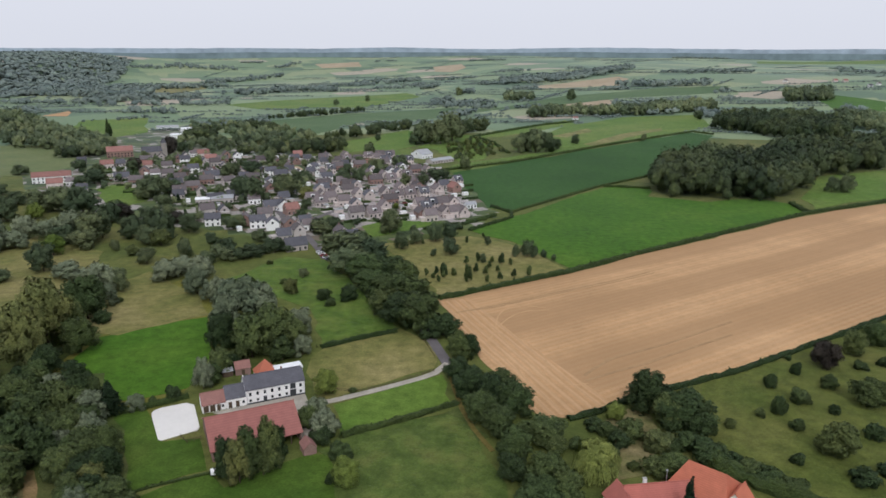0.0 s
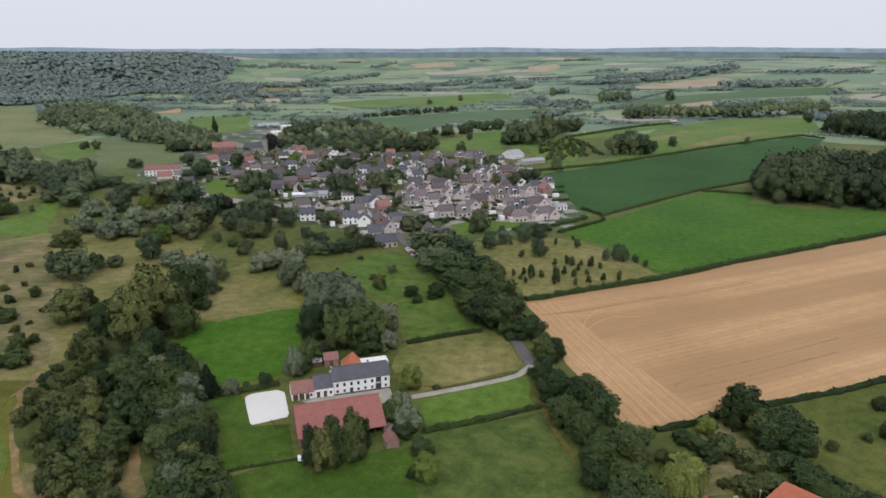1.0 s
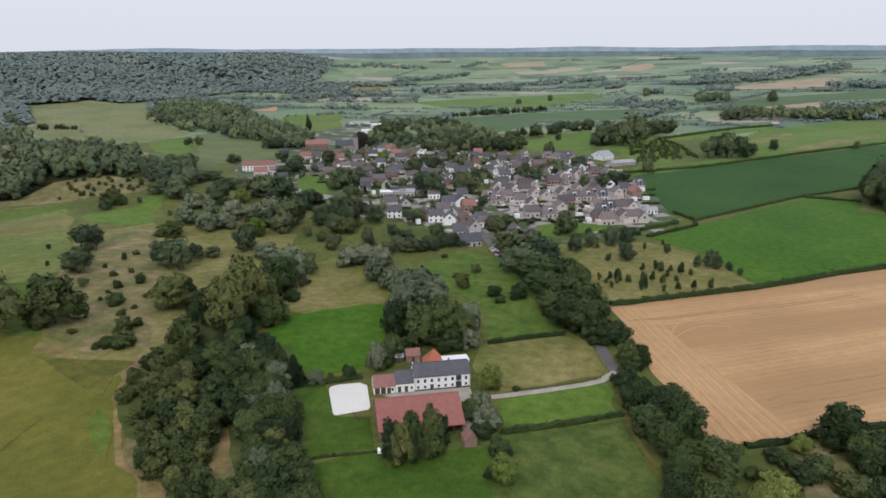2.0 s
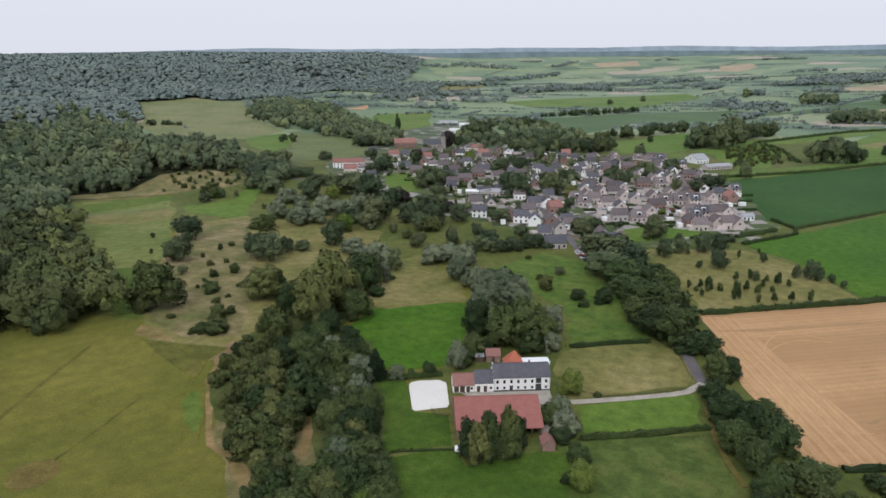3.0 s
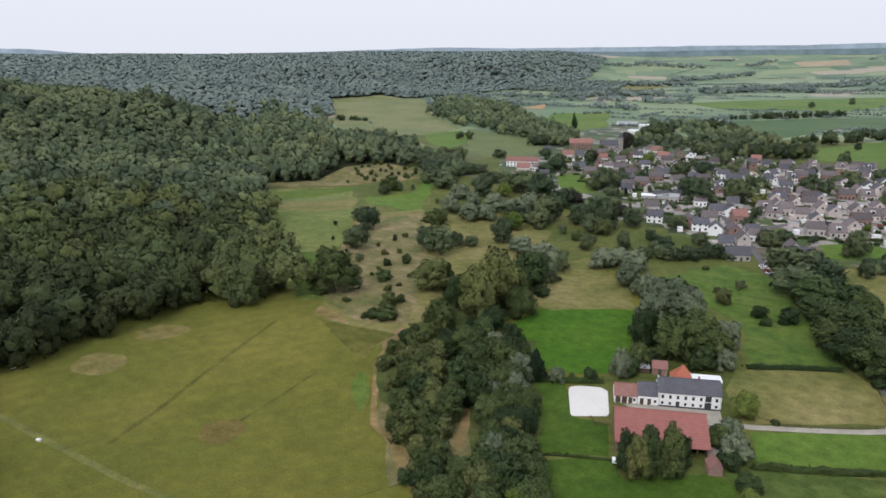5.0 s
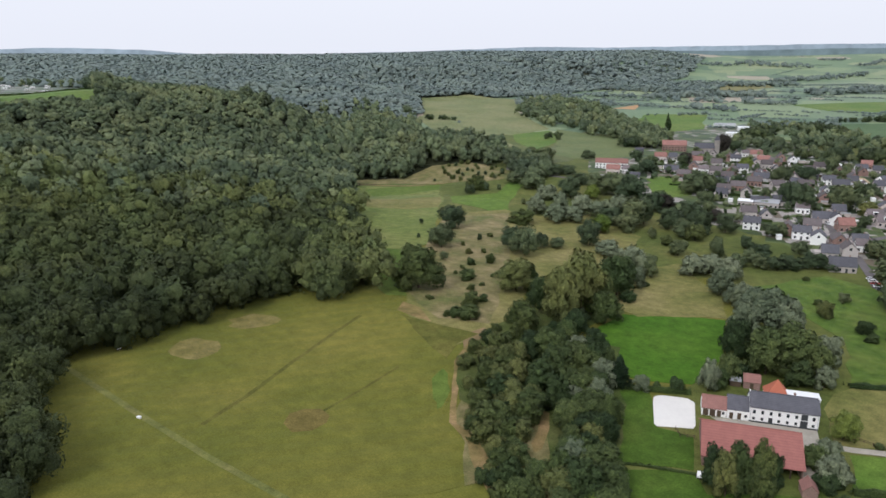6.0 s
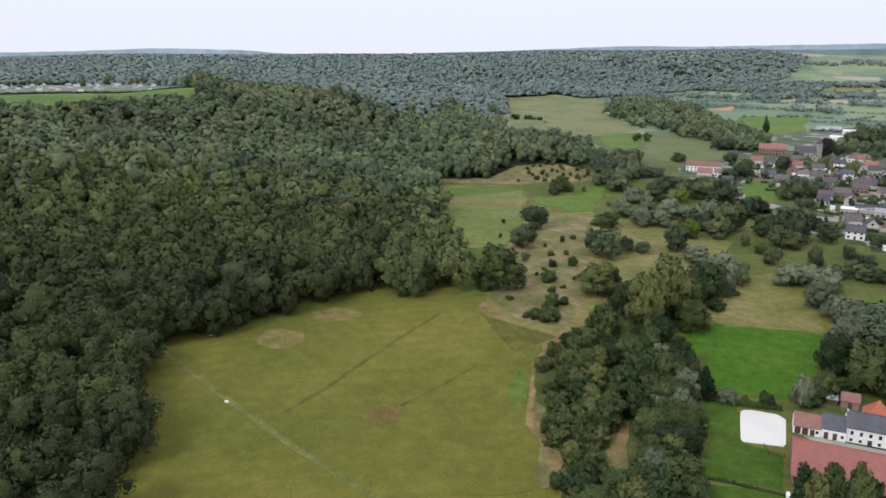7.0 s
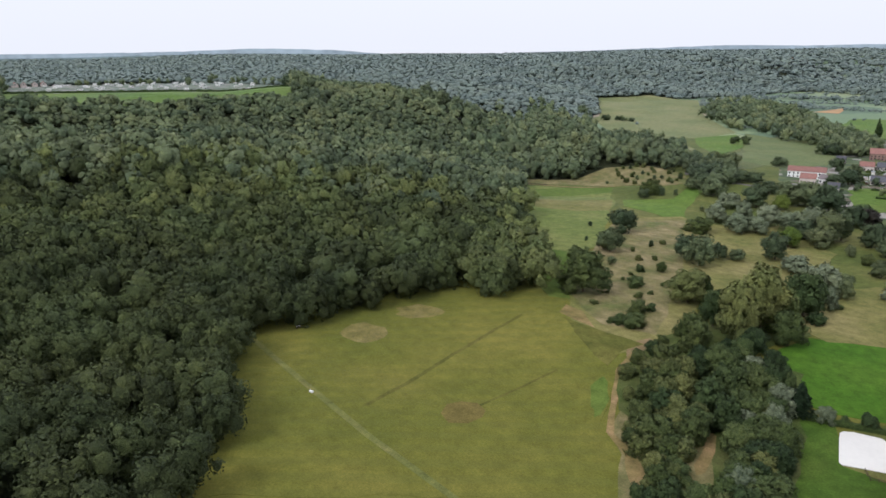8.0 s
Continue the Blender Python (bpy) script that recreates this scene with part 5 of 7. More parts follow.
for spot in ((-211.9, 515, 6.9, 1.18), (-208.1, 519.2, 6.9, 1.19), (-206, 521.6, 6.4, 1.27), (-203.8, 524, 6.4, 1.27),):
    plant("fir", *spot, group="trees below the village")
for spot in ((-244.8, 683.6, 10.5, 1.32),):
    plant("lime", *spot, group="trees below the village")
for spot in ((-167.2, 397.1, 9.8, 1.42),):
    plant("olive", *spot, group="trees below the village")
# village trees
for spot in ((-77.2, 425.8, 9, 1.65), (-70, 435.5, 7.9, 1.59), (-146.5, 524.5, 19.8, 1.03), (-124.9, 540.7, 18.3, 1.13), (-127.9, 611.4, 9.2, 1.27), (-176.5, 712.5, 16.2, 0.85), (-87.5, 601.4, 11.5, 1.48), (-76.6, 614.2, 11, 1.27), (-64.2, 667.4, 12.8, 1.95), (-43.7, 685.9, 13.2, 1.16), (-6.6, 618.7, 11.6, 2.28), (-18.3, 599.4, 9.2, 1.82), (-32.5, 594.6, 10.7, 1.05), (-143.7, 371, 11.8, 0.71), (-135.9, 437.4, 7.6, 1.49), (-137.2, 398.4, 7.6, 1.06), (-126, 388.4, 6.9, 1.69), (-192.3, 621, 15.4, 1.18), (-181, 650, 12.8, 1.48), (-160.3, 536.4, 17, 0.92), (9.3, 439.6, 4.9, 1.53),):
    plant("oak", *spot, group="village trees")
for spot in ((-105.6, 531, 11.2, 1.27),):
    plant("olive", *spot, group="village trees")
for spot in ((-100.3, 500.1, 7.9, 1.35), (-86, 709.9, 9.2, 1.29), (-110.4, 406.5, 7.8, 1.53), (-105.3, 374.8, 6.5, 1.69), (-96.7, 383.5, 8.7, 1.48), (-110.1, 367.8, 7.3, 1.48), (-119.8, 366.6, 7.4, 1.69), (-128, 360.7, 6.4, 1.69), (-89.1, 384.8, 4, 1.69), (-97.5, 465.9, 6.7, 1.29), (-104.4, 451.7, 5.5, 1.29), (-57.6, 451.5, 4.5, 1.69), (-62.2, 648.2, 6.4, 1.69),):
    plant("bush", *spot, group="village trees")
for spot in ((-35.1, 503.1, 3.9, 1.62),):
    plant("lime", *spot, group="village trees")
# field_trees
for spot in ((97, 819, 22.5), (107, 810, 26.2), (119, 809, 23.6), (88, 810, 18.3), (429, 1189, 16.2), (293, 1638, 24.1), (38, 1815, 20.4), (-231, 1521, 12.4), (-177, 1640, 13.3), (11, 910, 36.4), (-4, 882, 28.3), (-25, 882, 28.3), (-83, 784, 13.9),):
    plant("oak", *spot, group="field trees")
for spot in ((134, 828, 13.4), (166, 882, 11.5), (260, 907, 9.1), (-85, 909, 8.8), (320, 565, 12.5), (331, 564, 13.6), (22, 683, 13.2),):
    plant("bush", *spot, group="field trees")
for spot in ((-459, 956, 25.5, 1.0),):
    plant("poplar", *spot, group="field trees")


def belt(seed, poly, gap, mix, low, high, group, wide=1.0):
    """Trees that can still be told apart, set loosely inside an outline."""
    rng = np.random.default_rng(seed)
    for x, y in zip(*scatter(rng, poly, gap)):
        kind = mix[int(rng.integers(0, len(mix)))]
        h = rng.uniform(low, high) * (0.45 if kind in ("bush", "shrub") else 1)
        plant(kind, round(float(x), 1), round(float(y), 1), float(h), wide * float(rng.uniform(0.85, 1.15)), group)


belt(11, [(10, 742), (72, 800), (60, 885), (41, 930), (4, 860)], 11, ("shrub", "shrub", "bush"), 8, 13, "small orchard behind a hedge")
belt(1, [(-146, 217), (-127, 222), (-103, 192), (-87, 160), (-70, 135), (-83, 129), (-102, 160), (-132, 190)], 6.6, ("oak", "oak", "oak", "oak", "olive", "willow", "bush"), 6, 10, "trees along the stream", 1.15)
belt(2, [(-160, 195), (-146, 211), (-110, 171), (-114, 161), (-138, 158), (-149, 171)], 6.4, ("shrub", "shrub", "shrub", "olive", "bush"), 6, 9, "trees along the stream", 1.2)
belt(3, [(-130, 150), (-117, 158), (-105, 145), (-86, 127), (-97, 122), (-116, 139)], 4.6, ("shrub", "shrub", "bush", "shrub"), 6, 11, "scrub along the stream", 1.15)
belt(5, [(-420, 429), (-444, 465), (-441, 500), (-404, 503), (-368, 480), (-375, 455), (-394, 434)], 13, ("shrub", "shrub", "bush"), 6, 10, "bushes on the grassy bank")

# ---- woods and tree belts farther off ----
OUTER = [
    ("woodland", [(176, 566), (193, 547), (225, 537), (260, 536), (289, 551), (323, 606), (335, 664), (287, 682), (232, 666), (195, 624)], 13.5, 21, 29, "near", "dense dark green wood of tall trees beside the fields"),
    ("woodland", [(343, 633), (398, 661), (431, 673), (488, 767), (449, 772), (378, 755), (329, 713), (348, 676)], 13.5, 20, 27, "near", "dense dark green wood beside the fields"),
    ("woodland", [(396, 1031), (434, 988), (443, 891), (490, 871), (541, 937), (569, 1033), (554, 1123), (458, 1130)], 15, 19, 26, "near", "dark green wood on the slope"),
    ("woodland", [(674, 1426), (762, 1396), (819, 1501), (731, 1532)], 18, 18, 26, "middle", "dark green copse on the slope"),
    ("woodland", [(585, 1060), (585, 925), (650, 1033), (664, 1111), (653, 1172)], 18, 15, 21, "middle", "dark green trees between meadows"),
    ("tree_belt", [(140, 1232), (246, 1275), (343, 1268), (507, 1323), (534, 1396), (423, 1393), (340, 1327), (251, 1352), (168, 1317)], 15, 14, 21, "middle", "belt of dark trees between fields"),
    ("tree_belt", [(183, 2184), (359, 2249), (511, 2374), (692, 2636), (737, 2811), (489, 2520), (303, 2458), (191, 2401)], 24, 13, 19, "far", "belt of dark trees on the far slope"),
    ("tree_belt", [(486, 2015), (565, 1927), (706, 1868), (721, 1908), (583, 1991), (505, 2063)], 18, 14, 20, "far", "row of dark trees beyond the stubble"),
    ("tree_belt", [(136, 1659), (208, 1650), (226, 1750), (150, 1759)], 16, 14, 19, "middle", "dark copse in a sloping field"),
    ("woodland", [(-1031, 1688), (-908, 1758), (-747, 1814), (-833, 2026), (-1104, 2142), (-1090, 1818)], 26, 13, 19, "far", "dark wood on the valley floor"),
    ("woodland", [(-427, 767), (-377, 747), (-378, 802), (-418, 880), (-472, 905), (-477, 858)], 13, 11, 17, "middle", "dark trees in the valley beside the paddock"),
    ("woodland", [(-355, 973), (-322, 1004), (-237, 881), (-159, 864), (-176, 958), (-295, 1097), (-397, 1116)], 21, 9, 15, "middle", "dark trees behind the village"),
    ("woodland", [(-761.0, 997.0), (-630.0, 898.0), (-527.0, 839.0), (-455.0, 813.0), (-394.0, 780.0), (-424.0, 852.0), (-569.0, 1040.0), (-725.0, 1191.0), (-877.0, 1299.0), (-891.0, 1196.0)], 20, 12, 18, "middle", "valley wood beyond the village"),
    ("tree_belt", [(-445, 554), (-399, 560), (-350, 515), (-345, 470), (-377, 485)], 11, 9, 14, "near", "trees beside the valley road"),
]
for i, (name, poly, gap, low, high, detail, label) in enumerate(OUTER):
    x, y = scatter(np.random.default_rng(40 + i), poly, gap)
    woodland(name, x, y, low, high, detail, label, {"near": grove_leaf if low > 18 else mid_haze_leaf, "middle": mid_haze_leaf, "far": far_haze_leaf}[detail], seed=40 + i, wide=(0.75, 1.05) if low > 18 else (0.9, 1.2) if gap < 23 else (1.3, 1.8))


def tree_line(points, gap, depth, low, high, detail, label, seed):
    """A belt of trees along a line: uneven in depth and height, with gaps."""
    rng = np.random.default_rng(seed)
    xs, ys = [], []
    for (ax, ay), (bx, by) in zip(points[:-1], points[1:]):
        n = max(2, int(math.hypot(bx - ax, by - ay) / gap * max(1, depth / gap)))
        k = rng.uniform(0, 1, n)
        off = rng.uniform(0, depth, n)
        d = math.hypot((ax + bx) / 2, (ay + by) / 2)
        xs.append(ax + (bx - ax) * k + (ax + bx) / 2 / d * off)
        ys.append(ay + (by - ay) * k + (ay + by) / 2 / d * off)
    x, y = np.concatenate(xs), np.concatenate(ys)
    woodland("tree_belt", x, y, low, high, detail, label, far_haze_leaf if detail == "far" else grove_leaf, seed, (0.95, 1.3))


tree_line([(-305, 1228), (-228, 1295), (-157, 1381)], 8, 12, 7, 12, "middle", "thin belt of trees between two fields", 61)
tree_line([(-332, 1059), (-274, 1041), (-232, 983)], 12, 40, 9, 16, "middle", "clump of dark trees behind the village", 62)
tree_line([(-173, 785), (-144, 794), (-115, 810)], 10, 26, 12, 18, "near", "tall dark trees behind the houses", 63)
tree_line([(-155, 920), (-118, 950), (-88, 1009), (-52, 1044)], 10, 16, 10, 16, "middle", "belt of dark trees between fields", 64)
tree_line([(-37, 866), (-6, 924), (25, 982), (60, 1022)], 10, 24, 13, 19, "middle", "tall dark belt of trees beside the orchard", 65)
tree_line([(-333, 904), (-307, 930)], 9, 30, 14, 19, "middle", "tall dark trees beside the white halls", 66)
tree_line([(-407, 733), (-377, 786)], 10, 30, 10, 15, "middle", "dark trees beside the church", 67)
tree_line([(-470, 820), (-440, 868)], 12, 50, 11, 16, "middle", "dark trees in the valley", 68)
tree_line([(-568, 1828), (-481, 1804), (-439, 2098), (-295, 1968)], 16, 50, 12, 19, "far", "dark wood between far fields", 69)
tree_line([(-306, 2328), (-195, 2394), (-90, 2630)], 20, 50, 12, 18, "far", "dark wood between far fields", 70)
tree_line([(-66, 2027), (-16, 2055)], 12, 40, 11, 16, "far", "clump of dark trees in a field", 71)
tree_line([(37, 1843), (77, 1861)], 12, 40, 11, 16, "far", "clump of dark trees in a field", 72)
tree_line([(-28, 1602), (18, 1663)], 12, 34, 10, 15, "far", "clump of dark trees in a field", 73)
tree_line([(-586, 1140), (-512, 1221)], 7, 8, 4, 7, "far", "low row of bushes between fields", 74)
tree_line([(-228, 775), (-183, 783)], 10, 24, 9, 14, "near", "dark trees behind the houses", 75)
tree_line([(-1434, 3283), (-1263, 3466), (-958, 3424)], 30, 120, 12, 20, "far", "far dark wood in the valley", 76)
tree_line([(-941, 2721), (-851, 2884), (-698, 3154)], 30, 120, 12, 20, "far", "far dark wood in the valley", 78)
tree_line([(-1040, 1800), (-900, 2093), (-700, 2300)], 24, 150, 12, 20, "far", "far dark wood in the valley", 79)
tree_line([(-760, 1450), (-700, 1600), (-560, 1640)], 18, 90, 12, 18, "far", "far dark wood in the valley", 80)
for poly, gap, low, high in (([(-118, 470), (-112, 560), (-118, 640), (-140, 745), (-280, 770), (-360, 690), (-330, 600), (-270, 560), (-200, 480), (-150, 440)], 23, 4, 8), ([(-128, 590), (-100, 580), (-50, 610), (-30, 700), (-115, 745)], 22, 5, 9), ([(-290, 790), (-150, 775), (-170, 860), (-290, 930), (-330, 870)], 19, 7, 13)):
    x, y = scatter(np.random.default_rng(91), poly, gap)
    woodland("garden_trees", x, y, low, high, "near", "dark green garden trees between the houses", mid_haze_leaf, seed=92, wide=(0.9, 1.2))
for x, y, h in ((-91, 639, 10), (-83, 639, 9), (-72, 658, 10), (-65, 671, 9), (-42, 705, 11), (-132, 575, 12), (-141, 584, 10), (-153, 549, 12), (-156, 540, 9), (-125, 620, 9), (-73, 440, 8), (-80, 431, 9), (-33, 437, 13), (-186, 745, 11), (-299, 665, 11),
                (-233, 547, 11), (-223, 552, 12), (-245, 556, 9), (-225, 467, 12), (-223, 453, 13), (-147, 379, 8), (-138, 399, 7), (-133, 441, 8), (-95, 388, 7), (-100, 381, 6), (-109, 376, 7), (-119, 371, 8), (-127, 375, 7), (-300, 796, 12), (-276, 700, 10),
                (-205, 500, 10), (-190, 470, 9), (-215, 590, 9), (-160, 690, 10), (-200, 668, 8), (-118, 560, 8), (-178, 545, 9), (-250, 585, 9), (-320, 640, 10), (-345, 655, 12), (-310, 720, 11)):
    plant("oak", x, y, h, 1.15, "garden trees of the village")
tree_line([(-523, 742), (-504, 751)], 9, 14, 8, 12, "middle", "clump of trees on the valley side", 81)
plant("lime", -249, 696, 8, 1.1, "garden trees of the village")
plant("lime", -156, 240, 13, 1.2)
plant("lime", -150, 250, 11, 1.2)
plant("fir", 59, 143, 14, 0.7)
plant("poplar", -455, 955, 19, 1.2, "")


tree_line([(-876, 825), (-823, 844), (-773, 861)], 7, 8, 5, 9, "middle", "dark row of trees across the hill meadow", 82)
tree_line([(-974, 840), (-961, 951)], 8, 10, 5, 8, "middle", "row of trees along the hill meadow", 83)


def hedgerows():
    """Hedgerows, tree lines and copses that part the far fields."""
    rng = np.random.default_rng(11)
    xs, ys, hs = [], [], []
    for i in range(300):
        r, t = 1000 * (4.3 ** rng.uniform(0.04, 1)), radians(rng.uniform(-36, 44))
        cx, cy = -math.sin(t) * r, math.cos(t) * r
        a = t + radians(rng.choice((-14, -5, 4, 15, 70)) + rng.uniform(-6, 6))
        copse = i % 5 == 0
        n = int(rng.uniform(90, 330) * (0.6 + r / 2600) / (9 if copse else 6))
        wide = rng.uniform(10, 32) if copse else 1.5
        k = (np.arange(n) - n / 2) * (5 if copse else 6) + rng.uniform(-2, 2, n)
        off = rng.uniform(-wide, wide, n)
        gaps = noise_row(k, i) > -0.3
        xs.append((cx + np.cos(a) * k - np.sin(a) * off)[gaps])
        ys.append((cy + np.sin(a) * k + np.cos(a) * off)[gaps])
        hs.append(np.full(int(gaps.sum()), 1.0 if copse else 0.42))
    x, y, h = np.concatenate(xs), np.concatenate(ys), np.concatenate(hs)
    r = np.hypot(x, y)
    ok = (r > 1050) & (r < 4600) & (beside(FOOT, x, y) < -20)
    for _, _, c, _, _ in FIELDS:
        ok &= ~inside(c, x, y)
    for tall, low, high, label in ((True, 8, 15, "dark copses and tree rows between the far fields"), (False, 2.5, 5.5, "thin dark hedgerows parting the far fields")):
        some = ok & ((h > 0.5) == tall)
        woodland("hedgerow_trees", x[some], y[some], low, high, "low" if tall else "row", label, seed=12, wide=(1.0, 1.5) if tall else (1.4, 2.0))


def noise_row(k, seed):
    return np.array([noise.noise((float(v) * 0.02, seed * 7.3, 0.5)) for v in k])


hedgerows()


# ---- hedges ----
def hedge(points, width, height, label="clipped dark green field hedge"):
    """A hedge: a lumpy body that follows the ground, covered with sprays."""
    rng = np.random.default_rng(int(abs(points[0][0] * 31 + points[0][1])))
    p = [np.array(q, float) for q in points]
    path = [p[0]]
    for a, b in zip(p[:-1], p[1:]):
        n = max(1, int(np.linalg.norm(b - a) / 2.5))
        path += [a + (b - a) * (k + 1) / n for k in range(n)]
    path = np.array(path)
    d = np.gradient(path, axis=0)
    d /= np.linalg.norm(d, axis=1)[:, None]
    side = np.column_stack((-d[:, 1], d[:, 0]))
    z = land(path[:, 0], path[:, 1])
    prof = [(-0.5, -0.1), (-0.55, 0.45), (-0.36, 0.92), (0.0, 1.0), (0.36, 0.92), (0.55, 0.45), (0.5, -0.1)]
    n, m = len(path), len(prof)
    w, h = width * rng.uniform(0.8, 1.2, n), height * rng.uniform(0.8, 1.25, n)
    rings = np.stack([np.column_stack((path + side * (o * w)[:, None], z + u * h)) for o, u in prof], 1)
    rings += 0.08 * width * rng.standard_normal(rings.shape)
    quads = [(i * m + j, i * m + j + 1, (i + 1) * m + j + 1, (i + 1) * m + j) for i in range(n - 1) for j in range(m - 1)]
    verts, tris = [rings.reshape(-1, 3)], [(a, b, c) for a, b, c, _ in quads] + [(a, c, e) for a, _, c, e in quads]
    k = int(n * 7)
    i, t = rng.integers(0, n, k), rng.uniform(0.1, math.pi - 0.1, k)
    c = np.column_stack((path[i] + side[i] * (np.cos(t) * w[i] * 0.55)[:, None] + d[i] * rng.uniform(-1.4, 1.4, (k, 1)), z[i] + np.sin(t) * h[i]))
    q = c[:, None, :] + rng.standard_normal((k, 3, 3)) * (0.24 + 0.1 * width)
    verts.append(q.reshape(-1, 3))
    tris = np.concatenate((np.array(tris), n * m + 3 * np.arange(k)[:, None] + (0, 1, 2)))
    return tagged(new("hedge", mesh_from("hedge", np.concatenate(verts), tris, [hedge_leaf])), label, "hedge", "field hedges")


hedge([(-2, 305), (64, 346), (108, 380), (188, 436), (258, 484), (339, 523), (430, 566)], 2.6, 2.2, "dark green hedge along the stubble field")
hedge([(39.4, 194.6), (49.1, 199.0), (60.0, 206.7), (73.3, 213.6), (82.3, 217.8), (106.5, 229.5), (135.3, 246.8), (168.4, 267.1), (194.3, 283.5)], 2.0, 1.5, "low dark green hedge along the stubble field")
hedge([(49, 490), (135, 595), (191, 645), (228, 696)], 2.2, 1.6)
hedge([(2, 680), (72, 734), (191, 855), (359, 1011), (374, 973)], 3.2, 2.2)
hedge([(139, 595), (177, 586)], 2.5, 1.8)
hedge([(17, 436), (48, 474), (49, 490), (36, 511)], 2.4, 1.8)
hedge([(-47, 249), (-34, 257), (-19, 266)], 1.8, 1.5, "clipped green hedge along the dry paddock")
hedge([(-30, 184), (-12, 194), (5, 205)], 1.9, 1.5, "clipped green hedge between two paddocks")
hedge([(-87, 152), (-76, 159), (-63, 165)], 0.9, 0.6, "low ragged hedge between lawns")
hedge([(41, 950), (156, 1106), (220, 1165)], 4.0, 2.6)
hedge([(75, 801), (62, 899), (41, 950)], 3.5, 2.4)
hedge([(265, 519), (262, 489)], 3.5, 2.2)
hedge([(13, 452), (37, 480)], 2.6, 2.0)
hedge([(-12, 439), (11, 454)], 2.6, 2.0)
hedge([(74, 172), (84, 160), (97, 150), (120, 135)], 4.0, 3.2, "tall dark hedge beside the red-roofed house")
hedge([(-106, 194), (-95, 201), (-84, 208)], 1.6, 1.7, "green hedge behind the riding arena")


# ---- buildings ----
white_wall = plain("white_plaster", (0.84, 0.84, 0.83), 0.85, 0.2, 0.9, 0.04, by_object=0.04)
pink_brick = plain("pinkish_brick", (0.56, 0.49, 0.46), 0.9, 0.2, 2.2, 0.16, by_object=0.15)
grey_wall = plain("grey_render", (0.46, 0.42, 0.4), 0.9, 0.2, 1.4, 0.14, by_object=0.18)
old_stone = plain("old_stone", (0.3, 0.275, 0.25), 0.9, 0.2, 1.4, 0.2)
red_brick = plain("red_brick", (0.27, 0.175, 0.15), 0.9, 0.2, 2.2, 0.25, by_object=0.12)
slate = tiled("dark_slates", (0.09, 0.09, 0.105), by_object=0.15)
dark_tile = tiled("dark_brown_tiles", (0.115, 0.098, 0.1), by_object=0.22)
brown_tile = tiled("grey_brown_tiles", (0.155, 0.13, 0.132), by_object=0.22)
red_tile = tiled("weathered_red_tiles", (0.27, 0.135, 0.115))
barn_tile = tiled("barn_red_tiles", (0.29, 0.115, 0.098), course=0.4, vary=0.22)
house_tile = tiled("dark_red_tiles", (0.36, 0.115, 0.09), vary=0.2)
orange_tile = tiled("orange_tiles", (0.46, 0.145, 0.085), vary=0.2)
white_sheet = plain("white_sheet_roof", (0.78, 0.79, 0.8), 0.45, 0.4, 0.5, 0.05)
grey_sheet = plain("grey_sheet_roof", (0.33, 0.34, 0.36), 0.5, 0.4, 0.5, 0.12)
timber = plain("dark_timber", (0.09, 0.065, 0.045), 0.85, 0.2, 3, 0.3)
white_paint = plain("white_paint", (0.8, 0.8, 0.79), 0.5, 0.4, 2, 0.04)
dark_paint = plain("dark_paint", (0.04, 0.045, 0.05), 0.5, 0.4, 2, 0.1)
pane_glass, _gn, _gl, _gp = material("window_glass", 0.08, 0.5)
_gp.inputs["Base Color"].default_value = (0.02, 0.025, 0.03, 1)
rubber = plain("tyre_rubber", (0.025, 0.025, 0.027), 0.9, 0.2, 8, 0.2)
steel = plain("dull_steel", (0.45, 0.46, 0.48), 0.45, 0.5, 3, 0.1, metal=0.8)


def window_mesh(w, h, frame_mat):
    """A frame with four sunken dark panes and a sill, in one piece."""
    bm = bmesh.new()
    xs, zs = (-w / 2 - 0.07, 0, w / 2 + 0.07), (-0.07, h * 0.6, h + 0.07)
    g = [[bm.verts.new((x, -0.08, z)) for x in xs] for z in zs]
    b = [[bm.verts.new((x, 0.05, z)) for x in xs] for z in zs]
    panes = [bm.faces.new((g[i][j], g[i][j + 1], g[i + 1][j + 1], g[i + 1][j])) for i in range(2) for j in range(2)]
    rim = [(0, 0), (0, 1), (0, 2), (1, 2), (2, 2), (2, 1), (2, 0), (1, 0)]
    for (i, j), (k, m) in zip(rim, rim[1:] + rim[:1]):
        bm.faces.new((g[i][j], b[i][j], b[k][m], g[k][m]))
    bmesh.ops.inset_individual(bm, faces=panes, thickness=0.06, depth=-0.05)
    for f in panes:
        f.material_index = 1
    me = bpy.data.meshes.new("window")
    bm.to_mesh(me)
    bm.free()
    me.materials.append(frame_mat)
    me.materials.append(pane_glass)
    return me


WINDOW = {"white": window_mesh(1.15, 1.3, white_paint), "tall": window_mesh(0.95, 1.7, dark_paint), "farm": window_mesh(0.62, 1.0, dark_paint), "small": window_mesh(0.6, 0.75, dark_paint), "wide": window_mesh(1.9, 1.35, white_paint)}


def door_mesh():
    """A panelled leaf sunk in its frame, in one piece."""
    bm = bmesh.new()
    box(bm, -0.58, 0.58, -0.08, 0.05, 0, 2.2)
    leaf = min(bm.faces, key=lambda f: f.calc_center_median().y)
    bmesh.ops.inset_individual(bm, faces=[leaf], thickness=0.09, depth=-0.05)
    leaf.material_index = 1
    me = bpy.data.meshes.new("door")
    bm.to_mesh(me)
    bm.free()
    me.materials.append(white_paint)
    me.materials.append(dark_paint)
    return me


DOOR = door_mesh()


